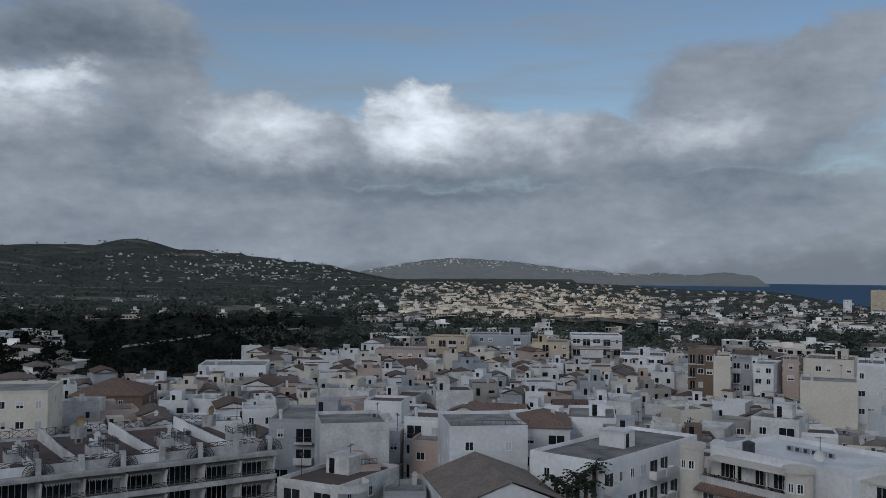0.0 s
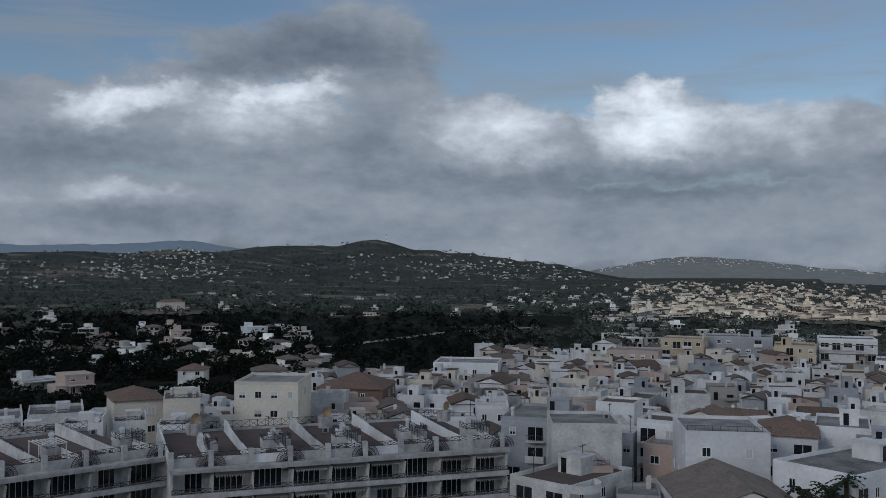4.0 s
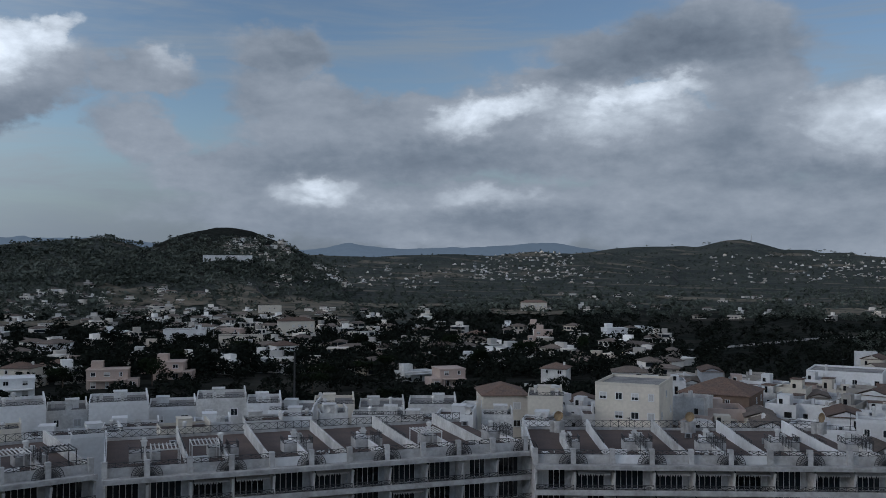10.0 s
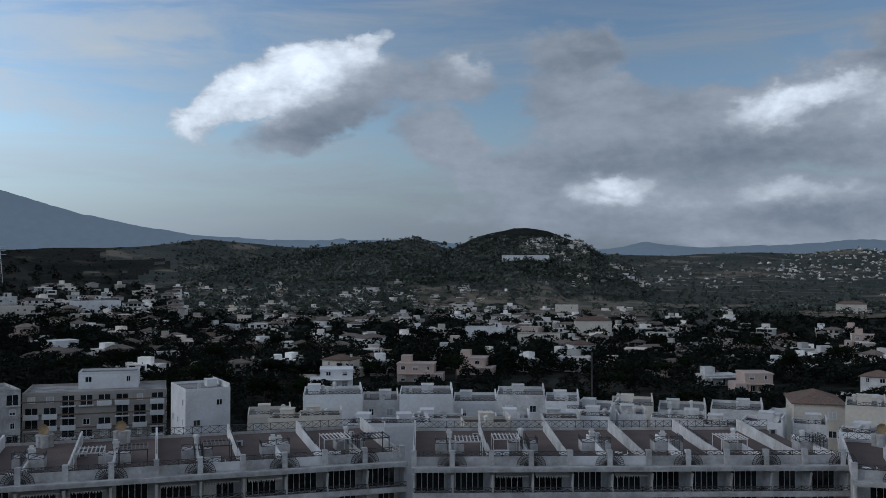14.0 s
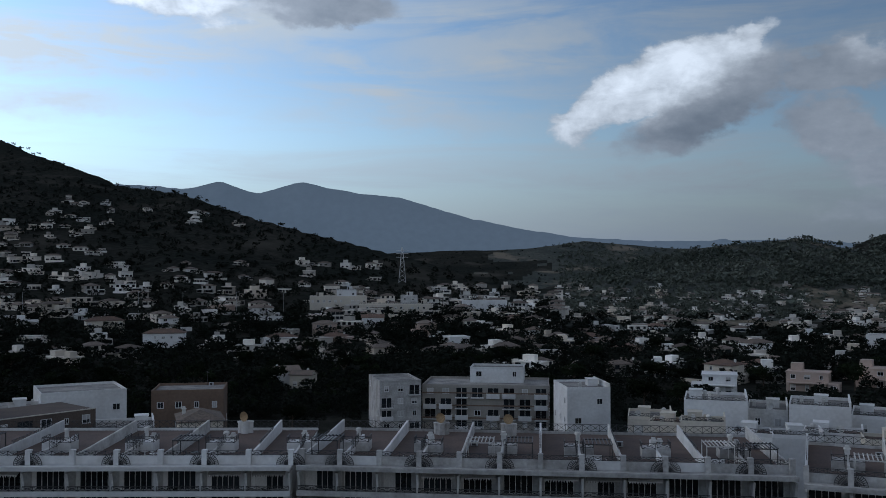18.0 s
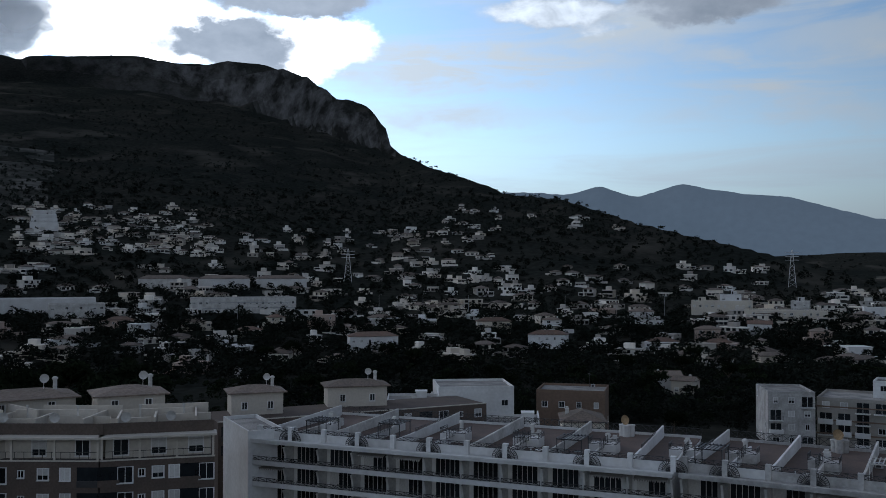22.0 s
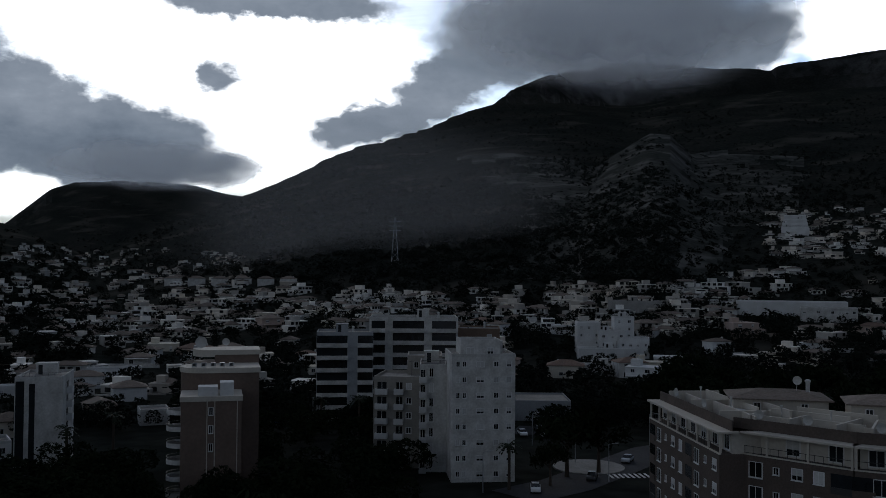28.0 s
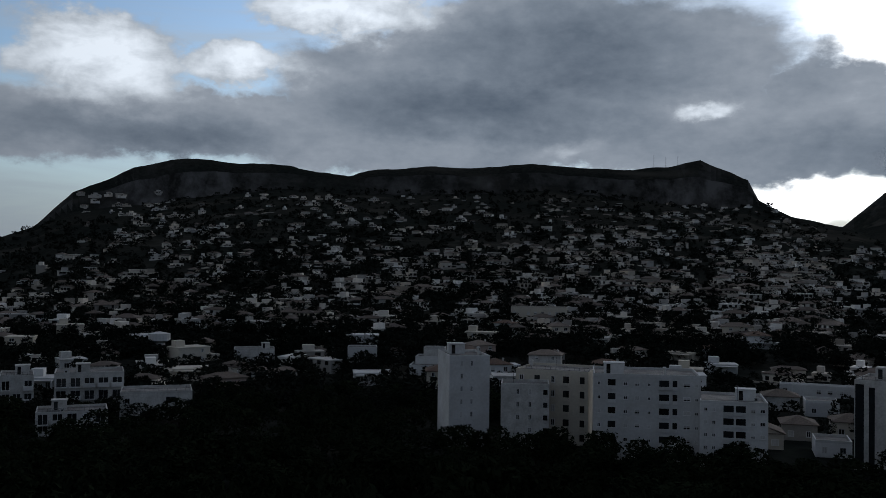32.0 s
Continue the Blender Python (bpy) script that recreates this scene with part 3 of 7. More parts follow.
RIDGES = [
    # long hill with a mast, behind the woods
    ridge([(32, 0.1, 3300), (28, 0.95, 3300), (25.5, 1.26, 3300), (20.7, 1.46, 3300), (19.3, 1.75, 3300), (18.2, 1.82, 3300), (17.2, 1.6, 3300),
           (16, 1.2, 3300), (12.7, 0.96, 3200), (9.3, 0.53, 3100), (7, 0.26, 3000), (5.5, -0.1, 3000), (3, -0.6, 3000)], 2300),
    # cone-shaped wooded hill with villas
    ridge([(55, 0.0, 1350), (53.5, 1.18, 1350), (51.8, 1.98, 1350), (49.7, 2.44, 1350), (48.7, 2.44, 1350), (47.6, 2.23, 1350), (45.5, 1.39, 1350),
           (44.2, 0.7, 1350), (42, -0.3, 1350)], 1000, 1.2),
    # broad wooded hill
    ridge([(71, -1.2, 1150), (69.4, -0.93, 1150), (65.6, 0.32, 1200), (62.4, 1.07, 1250), (59, 1.43, 1250), (56, 1.72, 1250), (53.9, 1.24, 1250),
           (51.5, 0.6, 1250), (47, -0.6, 1250)], 750, 1.1),
    # the great table mountain with its cliffs
    ridge([(70, -1.2, 680), (72.7, -1.0, 720), (75.4, -0.5, 780), (80.3, 0.9, 900), (85.5, 2.15, 1000), (88.6, 2.94, 1050), (92.8, 4.5, 1150),
           (96.8, 4.91, 1300), (101.9, 6.67, 1800), (103.4, 7.64, 2050), (103.7, 8.74, 2100), (104.7, 9.93, 2150), (106.8, 10.44, 2200),
           (108.9, 11.77, 2300), (111, 12.14, 2350), (115.2, 12.1, 2400), (118.2, 12.29, 2400), (124.3, 12.03, 2400), (124.7, 11.72, 2400),
           (128, 12.0, 2400), (133, 12.5, 2400), (137, 12.0, 2300), (139.8, 11.29, 2200), (140.9, 10.46, 2100), (145.4, 8.67, 1900), (149.2, 7.82, 1750),
           (154, 5.43, 1600), (157.3, 4.06, 1550), (160.2, 2.81, 1500), (163.7, 1.58, 1450), (168, -0.3, 1400)], 400, 1.2, (96, 145), 0.84),
    # rocky spur with old terraces, in front of the table mountain
    ridge([(121.5, 2.0, 1150), (124.0, 3.5, 1200), (126.5, 5.0, 1250), (129.1, 6.9, 1300), (130.4, 8.2, 1300), (131.6, 8.4, 1300), (132.6, 7.9, 1300), (134.3, 6.9, 1280),
           (136.4, 4.6, 1220), (139.2, 2.9, 1150), (142.5, 1.4, 1080), (145.0, 0.2, 1000)], 430, 0.95, back=0.25),
    # cloud-capped peak behind the saddle
    ridge([(172, 0.8, 4000), (169.1, 2.91, 4000), (167.1, 4.57, 4000), (165.8, 5.1, 4000), (163.8, 5.25, 4000), (159.6, 5.2, 4000), (157.3, 4.7, 4000),
           (150, 4, 4000), (140, 3, 4000)], 2900, 1.3),
    # long mesa above the villa slope
    ridge([(224, -0.5, 1350), (218.1, 1.43, 1400), (216.4, 2.04, 1400), (214.4, 4.1, 1400), (211, 5.75, 1400), (208.1, 6.1, 1400), (205.2, 5.95, 1400),
           (201.8, 6.0, 1400), (198.4, 5.6, 1400), (197.4, 5.94, 1400), (193.5, 6.18, 1400), (187.3, 6.05, 1400), (182.5, 5.98, 1400), (179.1, 6.08, 1400),
           (177.2, 6.55, 1400), (174.4, 5.28, 1400), (174, 4.12, 1380), (172.1, 3.12, 1350), (170.9, 2.85, 1330), (168.5, 2.2, 1300), (164, 0.4, 1250),
           (158, -0.8, 1200)], 330, 1.2, (168, 222), 0.78),
    # low rises of the valley, before the far range
    ridge([(22, 0.4, 2900), (26, 0.95, 2900), (28, 1.0, 2900), (30.5, 1.08, 2900), (33, 0.75, 2900), (36, 0.85, 2900), (40, 0.7, 2900), (44, 0.75, 2900), (48, 0.4, 2900), (56, -0.4, 2900)], 2000),
    ridge([(56, 0.6, 2300), (59, 1.3, 2300), (63, 1.25, 2300), (66, 1.45, 2300), (68.4, 1.72, 2300), (70, 1.5, 2300), (72, 1.25, 2300), (76, 1.1, 2300), (80, 1.0, 2300), (86, 0.5, 2300)], 1500),
    # low hills out of view, behind the viewpoint
    ridge([(224, 0.5, 3000), (250, 2, 3200), (280, 1.5, 3200), (300, 0.3, 3000)], 1500),
]
SEA_Z = -18.6


SPUR = 4


def land(az, r, leave_out=-1):
    """Height of the ground at bearings (degrees) and distances, as arrays."""
    az, r = np.asarray(az, float), np.asarray(r, float)
    coast = np.interp(az, [-80, -40, -25.5, -22.9, -20.5, -19.2, -14, -11, -8], [1200, 1400, 1700, 1960, 2680, 3030, 3200, 3900, 5200])
    u = np.clip((r - 500) / (coast - 500), 0, 1.6)
    z = np.where(az < -8, -19.6 * np.clip(u, 0, 1) ** 1.4 - 8 * np.clip(u - 1, 0, 1), 0.0)
    z = z + 2.5 * np.sin(az * 0.35 + r * 0.004) * np.clip((r - 350) / 900, 0, 1) * np.where(az < -8, 0.4 * np.clip((0.8 - u) * 4, 0, 1), 1)
    for number, (a, rcs, zcs, foot, shape, cliff, cut, back) in enumerate(RIDGES):
        if number == leave_out:
            continue
        inside = (az > a[0] - 6) & (az < a[-1] + 6)
        rc = np.interp(az, a, rcs)
        zc = np.interp(az, a, zcs, left=-40, right=-40)
        t = (r - foot) / np.maximum(rc - foot, 1.0)
        up = np.clip(t, 0, 1)
        s = up ** shape
        top = zc * s
        if cliff:
            edge = np.clip(np.minimum((az - cliff[0]) / 9, (cliff[1] - az) / 12), 0, 1)
            even = sum(np.interp(az + o, a, zcs) for o in range(-9, 10, 3)) / 7
            low = np.minimum(cut * even * (up / 0.93) ** shape, zc)
            high = low + (zc - low) * np.clip((up - 0.93) / 0.045, 0, 1) ** 0.8
            top = top * (1 - edge) + high * edge
        h = np.where(t <= 1, top, zc - (r - rc) * back)
        z = np.where(inside & (t > 0), np.maximum(z, h), z)
    return z


def ground_at(az, r):
    return float(land(np.array([az]), np.array([r]))[0])


def spot(az, r, z=None):
    """A place on the ground by bearing and distance."""
    p = way(az) * r
    p.z = ground_at(az, r) if z is None else z
    return p


def mesh_ob(name, verts, faces, mats, mids=None, parent=None, smooth=False):
    me = bpy.data.meshes.new(name)
    me.from_pydata(verts, [], faces)
    for m in mats:
        me.materials.append(m)
    if mids is not None:
        me.polygons.foreach_set("material_index", mids)
    if smooth:
        me.polygons.foreach_set("use_smooth", [True] * len(me.polygons))
    me.update()
    ob = new(name, me)
    ob.parent = parent
    return ob


def build_land():
    azs = np.concatenate([np.arange(-34, 226, 0.3), np.arange(226, 326, 2.0)])
    rs = np.concatenate([[0.5, 15, 40, 70, 100], np.geomspace(130, 4940, 175)])
    A, R = np.meshgrid(azs, rs, indexing="ij")
    Z = land(A, R)
    n, k = A.shape
    X, Y = -R * np.sin(np.radians(A)), R * np.cos(np.radians(A))
    rough = np.array([noise.fractal(Vector((x * 0.006, y * 0.006, 0.3)), 0.9, 2.1, 6) for x, y in zip(X.ravel(), Y.ravel())]).reshape(n, k)
    high = np.clip((Z - 25) / 140, 0, 1)
    Z = Z + rough * (high * 7 + np.clip((R - 600) / 2500, 0, 1) * np.where(A < -8, 0.4 * np.clip((1900 - R) / 500, 0, 1), 2.0))
    verts = np.stack([X, Y, Z], -1).reshape(-1, 3)
    i, j = np.meshgrid(np.arange(n), np.arange(k - 1), indexing="ij")
    i2 = (i + 1) % n
    faces = np.stack([i * k + j, i * k + j + 1, i2 * k + j + 1, i2 * k + j], -1).reshape(-1, 4)
    # slots: black scrub, its shade painted in; valley scrub paled by painted haze; terraced rock of the spur
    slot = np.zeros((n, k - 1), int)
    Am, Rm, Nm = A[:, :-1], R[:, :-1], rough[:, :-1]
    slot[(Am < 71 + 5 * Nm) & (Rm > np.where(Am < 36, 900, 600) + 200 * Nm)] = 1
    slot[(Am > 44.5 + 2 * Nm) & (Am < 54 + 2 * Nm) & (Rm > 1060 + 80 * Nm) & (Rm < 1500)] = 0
    spur = (land(A, R) > land(A, R, SPUR) - 1)[:, :-1] & (Rm < 1340) & (Rm > 560 + 120 * Nm) & (Am > 124.5 + 4 * Nm) & (Am < 139.5 + 5 * Nm)
    slot[spur & (Nm > -0.5)] = 2
    ob = mesh_ob("ground", verts.tolist(), faces.tolist(), [GROUND, HAZED_GROUND, SPUR_GROUND], slot.ravel().tolist(), smooth=True)
    return tagged(ob, "dark scrubland rising to wooded hills and limestone cliffs", "ground", kind="structure")


build_land()

sea = [(-r * math.sin(radians(a)), r * math.cos(radians(a)), SEA_Z) for r in (1100, 4945) for a in range(-90, -4, 2)]
w = len(sea) // 2
tagged(mesh_ob("water", sea, [(i, i + 1, w + i + 1, w + i) for i in range(w - 1)], [WATER]), "calm deep blue sea up to the horizon", "sea", kind="structure")


def far_range(rows, dist, label, material):
    """A hazy mountain range as a solid ridge at the edge of sight."""
    rows = sorted(rows)
    azs = np.arange(rows[0][0], rows[-1][0] + 0.01, 0.2)
    els = np.interp(azs, [p[0] for p in rows], [p[1] for p in rows])
    k = np.array([1, 3, 5, 6, 5, 3, 1]) / 24.0
    els = np.convolve(np.pad(els, 3, mode="edge"), k, mode="valid")
    vs, fs = [], []
    for i, (a, e) in enumerate(zip(azs, els)):
        e += 0.07 * noise.fractal(Vector((a * 0.8, dist * 0.01, 0)), 0.8, 2.0, 5)
        top = EYE_Z + dist * math.tan(radians(e))
        for rr, z in ((dist - 500, -30.0), (dist - 180, top * 0.55), (dist, top), (dist + 110, -30.0)):
            p = way(float(a)) * rr
            vs.append((p.x, p.y, z))
        if i:
            o = 4 * i
            fs += [(o - 4 + q, o - 3 + q, o + 1 + q, o + q) for q in range(3)]
    return tagged(mesh_ob("backdrop_range", vs, fs, [material], smooth=True), label, "mountains", kind="structure")


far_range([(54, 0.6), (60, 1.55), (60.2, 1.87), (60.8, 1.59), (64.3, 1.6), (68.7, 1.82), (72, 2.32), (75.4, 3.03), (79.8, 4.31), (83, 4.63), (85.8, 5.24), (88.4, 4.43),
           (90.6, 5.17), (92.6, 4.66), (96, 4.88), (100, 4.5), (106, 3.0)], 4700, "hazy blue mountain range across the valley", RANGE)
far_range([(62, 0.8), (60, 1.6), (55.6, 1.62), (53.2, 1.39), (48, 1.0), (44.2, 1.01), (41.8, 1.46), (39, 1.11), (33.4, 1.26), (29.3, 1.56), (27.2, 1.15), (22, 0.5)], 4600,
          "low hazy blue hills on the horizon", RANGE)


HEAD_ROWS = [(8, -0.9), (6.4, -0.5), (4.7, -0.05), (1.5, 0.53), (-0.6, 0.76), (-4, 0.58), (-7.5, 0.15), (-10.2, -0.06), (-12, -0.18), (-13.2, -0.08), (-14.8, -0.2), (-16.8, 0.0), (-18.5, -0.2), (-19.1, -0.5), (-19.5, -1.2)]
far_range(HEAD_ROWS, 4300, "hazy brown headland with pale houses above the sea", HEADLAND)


# cloud lying on the table mountain's summit, in thin layers one behind the other
def summit_cloud(az0, az1, z0, z1, dist, label, layers=6, material=None):
    vs, fs, rim = [], [], []
    n, m = 30, 14
    for k in range(layers):
        rr = dist + 45.0 * k
        o = len(vs)
        grow = 1.0 + 0.07 * math.sin(k * 2.1)
        for i in range(n + 1):
            for j in range(m + 1):
                u, v = 2 * i / n - 1, 2 * j / m - 1
                a = (az0 + az1) / 2 + u * grow * (az1 - az0) / 2
                bulge = 60 * (1 - u * u) * (1 - v * v)
                p = way(a) * (rr - bulge)
                vs.append((p.x, p.y, (z0 + z1) / 2 + v * grow * (z1 - z0) / 2 + 12 * math.sin(5 * u + k)))
                rim.append((u, v))
        for i in range(n):
            for j in range(m):
                q = o + i * (m + 1) + j
                fs.append((q, q + 1, q + m + 2, q + m + 1))
    ob = mesh_ob("cloud_bank", vs, fs, [material or CLOUD], smooth=True)
    layer = ob.data.uv_layers.new(name="rim")
    for lp in ob.data.loops:
        layer.data[lp.index].uv = rim[lp.vertex_index]
    return tagged(ob, label, "cloud", kind="stuff")


summit_cloud(120, 147, 420, 760, 2000, "grey cloud lying over the summit of the table mountain")
summit_cloud(134, 164, -30, 215, 800, "thin sunlit mist drifting before the mountain slope", 3, MIST)
summit_cloud(152.5, 169.5, 335, 560, 3760, "grey cloud capping the far peak behind the saddle", 4)

# ---- makers ----
class Shape:
    """Collects faces with material slots; one mesh a part."""

    def __init__(self):
        self.v, self.f, self.m = [], [], []

    def poly(self, pts, mi=0):
        o = len(self.v)
        self.v += [tuple(p) for p in pts]
        self.f.append(tuple(range(o, o + len(pts))))
        self.m.append(mi)
        return self

    def box(self, x0, x1, y0, y1, z0, z1, mi=0):
        o = len(self.v)
        self.v += [(x, y, z) for z in (z0, z1) for y in (y0, y1) for x in (x0, x1)]
        for q in ((0, 2, 3, 1), (4, 5, 7, 6), (0, 1, 5, 4), (2, 6, 7, 3), (0, 4, 6, 2), (1, 3, 7, 5)):
            self.f.append(tuple(o + k for k in q))
            self.m.append(mi)
        return self

    def ring(self, x0, x1, y0, y1, t, z0, z1, mi=0):
        """An upright rim round a roof, joined at its corners."""
        o = len(self.v)
        for e, z in ((0, z0), (0, z1), (t, z1), (t, z0)):
            self.v += [(x0 + e, y0 + e, z), (x1 - e, y0 + e, z), (x1 - e, y1 - e, z), (x0 + e, y1 - e, z)]
        for k in range(3):
            for i in range(4):
                j = (i + 1) % 4
                self.f.append((o + 4 * k + i, o + 4 * k + j, o + 4 * k + 4 + j, o + 4 * k + 4 + i))
                self.m.append(mi)
        return self

    def rod(self, a, b, w, mi=0):
        """A square bar from a to b."""
        a, b = Vector(a), Vector(b)
        d = (b - a).normalized()
        s = d.cross(Vector((0, 0, 1))) if abs(d.z) < 0.95 else d.cross(Vector((1, 0, 0)))
        s = s.normalized() * w / 2
        u = d.cross(s).normalized() * w / 2
        o = len(self.v)
        for p in (a, b):
            self.v += [tuple(p + i * s + j * u) for i, j in ((-1, -1), (1, -1), (1, 1), (-1, 1))]
        for q in ((0, 1, 5, 4), (1, 2, 6, 5), (2, 3, 7, 6), (3, 0, 4, 7), (3, 2, 1, 0), (4, 5, 6, 7)):
            self.f.append(tuple(o + k for k in q))
            self.m.append(mi)
        return self

    def lathe(self, x, y, prof, n=10, a0=0.0, a1=360.0, mi=0):
        """Rings of radius and height round an upright axis; a part turn makes a bow."""
        o, full = len(self.v), a1 - a0 >= 359.9
        cnt = n if full else n + 1
        for rr, z in prof:
            for i in range(cnt):
                a = radians(a0 + (a1 - a0) * i / n)
                self.v.append((x + rr * math.cos(a), y + rr * math.sin(a), z))
        for k in range(len(prof) - 1):
            for i in range(n):
                j = (i + 1) % cnt
                self.f.append((o + k * cnt + i, o + k * cnt + j, o + (k + 1) * cnt + j, o + (k + 1) * cnt + i))
                self.m.append(mi)
        if full:
            self.f.append(tuple(o + (len(prof) - 1) * cnt + i for i in range(cnt)))
            self.m.append(mi)
        return self

    def hip(self, x0, x1, y0, y1, z, rise, over=0.4, thick=0.18, mi=0, gable=False):
        x0, x1, y0, y1 = x0 - over, x1 + over, y0 - over, y1 + over
        o = len(self.v)
        long_x = x1 - x0 >= y1 - y0
        run = 0.0 if gable else min(x1 - x0, y1 - y0) / 2 * 0.98
        if long_x:
            ym = (y0 + y1) / 2
            a, b = (x0 + run, ym, z + rise), (x1 - run, ym, z + rise)
        else:
            xm = (x0 + x1) / 2
            a, b = (xm, y0 + run, z + rise), (xm, y1 - run, z + rise)
        self.v += [(x0, y0, z), (x1, y0, z), (x1, y1, z), (x0, y1, z), a, b, (x0, y0, z - thick), (x1, y0, z - thick), (x1, y1, z - thick), (x0, y1, z - thick)]
        top = ((0, 1, 5, 4), (1, 2, 5), (2, 3, 4, 5), (3, 0, 4)) if long_x else ((0, 1, 4), (1, 2, 5, 4), (2, 3, 5), (3, 0, 4, 5))
        if gable:
            top = tuple(q for q in top if len(q) == 4)
        for q in top + ((0, 6, 7, 1), (1, 7, 8, 2), (2, 8, 9, 3), (3, 9, 6, 0), (9, 8, 7, 6)):
            self.f.append(tuple(o + k for k in q))
            self.m.append(mi)
        return self

    def mesh(self, name, mats):
        me = bpy.data.meshes.new(name)
        me.from_pydata(self.v, [], self.f)
        for mm in mats:
            me.materials.append(mm)
        me.polygons.foreach_set("material_index", self.m)
        me.update()
        return me


def part(name, shape, mats, parent, at=(0, 0, 0), turn=0.0, label=""):
    """One mesh object under a thing or a part. shape: a Shape, or mesh data that alike parts share."""
    me = shape.mesh(name, mats if isinstance(mats, (list, tuple)) else [mats]) if isinstance(shape, Shape) else shape
    ob = new(name, me)
    ob.parent = parent
    ob.location, ob.rotation_euler = at, (0, 0, radians(turn))
    if label:
        ob["label"] = label
    return ob


def thing(name, place, turn, label, category, group="", kind=""):
    ob = new(name)
    ob.empty_display_size = 0.5
    ob.location, ob.rotation_euler = place, (0, 0, radians(turn))
    return tagged(ob, label, category, group, kind)


SHARED = {}


def shared(key, build):
    if key not in SHARED:
        SHARED[key] = build()
    return SHARED[key]


def relief(s, xs, zs, cells):
    """One joined plate in relief, looking towards -y. cells: per row and column the depth to which it stands out, and a slot."""
    at = {}

    def vert(i, k, d):
        if (i, k, d) not in at:
            at[i, k, d] = len(s.v)
            s.v.append((xs[i], -d, zs[k]))
        return at[i, k, d]

    nx, nz = len(xs) - 1, len(zs) - 1

    def depth(i, k):
        return cells[k][i][0] if 0 <= i < nx and 0 <= k < nz else 0.0

    for k in range(nz):
        for i in range(nx):
            d, m = cells[k][i]
            s.f.append((vert(i, k, d), vert(i + 1, k, d), vert(i + 1, k + 1, d), vert(i, k + 1, d)))
            s.m.append(m)
            for di, dk, a, b in ((1, 0, (i + 1, k), (i + 1, k + 1)), (0, 1, (i + 1, k + 1), (i, k + 1)), (-1, 0, (i, k + 1), (i, k)), (0, -1, (i, k), (i + 1, k))):
                e = depth(i + di, k + dk)
                if e < d:
                    s.f.append((vert(*a, d), vert(*a, e), vert(*b, e), vert(*b, d)))
                    s.m.append(m)
    return s


def win_mesh(w, h, kind="plain"):
    """A window with frame, dark panes, sill, perhaps a roller shutter part way down. Looks towards -y."""
    def build():
        f = 0.07
        xs = [-w / 2 - 0.08, -w / 2, -w / 2 + f, -f / 2, f / 2, w / 2 - f, w / 2, w / 2 + 0.08]
        cut = {"plain": h - f - 0.01, "shut": h * 0.4, "closed": f + 0.02}[kind]
        zs = [-0.1, 0.0, f, cut, h - f, h]
        cells = []
        for k in range(5):
            row = []
            for i in range(7):
                if k == 0:
                    row.append((0.16, 0))
                elif i in (0, 6):
                    row.append((0.012, 0))
                elif i in (1, 3, 5) or k in (1, 4):
                    row.append((0.07, 0))
                elif k == 3 and kind != "plain":
                    row.append((0.06, 2))
                else:
                    row.append((0.03, 1))
            cells.append(row)
        return relief(Shape(), xs, zs, cells).mesh("window", [WHITE, GLASS, SHUT])
    return shared(("win", w, h, kind), build)


def rail_mesh(length, h=1.0, lattice=True):
    """A dark iron railing with crossed bars."""
    def build():
        s = Shape()
        for z in (0.08, h):
            s.box(0, length, -0.025, 0.025, z - 0.03, z + 0.03)
        n = max(1, round(length / 1.1))
        for i in range(n + 1):
            x = length * i / n
            s.box(x - 0.025, x + 0.025, -0.025, 0.025, 0, h)
            if i < n and lattice:
                s.rod((x, 0, 0.1), (x + length / n, 0, h - 0.05), 0.05)
                s.rod((x, 0, h - 0.05), (x + length / n, 0, 0.1), 0.05)
        return s.mesh("railing", [METAL])
    return shared(("rail", round(length, 2), h, lattice), build)


def balcony_mesh(w, d, solid):
    def build():
        s = Shape()
        s.box(-w / 2, w / 2, -d, 0, -0.18, 0, 0)
        if solid:
            s.box(-w / 2, w / 2, -d, -d + 0.12, 0, 0.95, 0)
            s.box(-w / 2, -w / 2 + 0.12, -d + 0.12, 0, 0, 0.95, 0)
            s.box(w / 2 - 0.12, w / 2, -d + 0.12, 0, 0, 0.95, 0)
        else:
            s.box(-w / 2, w / 2, -d, -d + 0.05, 0.95, 1.0, 2)
            n = int(w / 0.3)
            for i in range(n + 1):
                x = -w / 2 + 0.02 + (w - 0.04) * i / n
                s.box(x - 0.015, x + 0.015, -d, -d + 0.03, 0, 0.95, 2)
        s.box(-w / 2 + 0.3, w / 2 - 0.3, -0.035, 0.0, 0.02, 2.15, 1)
        s.box(-0.04, 0.04, -0.06, -0.036, 0.02, 2.15, 0)
        return s.mesh("balcony", [WHITE, GLASS, METAL])
    return shared(("balc", w, d, solid), build)


def dish_mesh(rad=0.6):
    def build():
        s = Shape()
        s.lathe(0, 0, [(0.04, 0), (0.04, 1.2)], 6)
        o = len(s.v)
        for k in range(4):
            rr = rad * k / 3
            for i in range(12):
                a = i * math.pi / 6
                s.v.append((rr * math.cos(a), -0.15 + 0.25 * (rr / rad) ** 2 * -1, 1.4 + rr * math.sin(a)))
        for k in range(3):
            for i in range(12):
                s.f.append((o + 12 * k + i, o + 12 * k + (i + 1) % 12, o + 12 * (k + 1) + (i + 1) % 12, o + 12 * (k + 1) + i))
                s.m.append(0)
        return s.mesh("satellite_dish", [STAINED])
    return shared(("dish", rad), build)


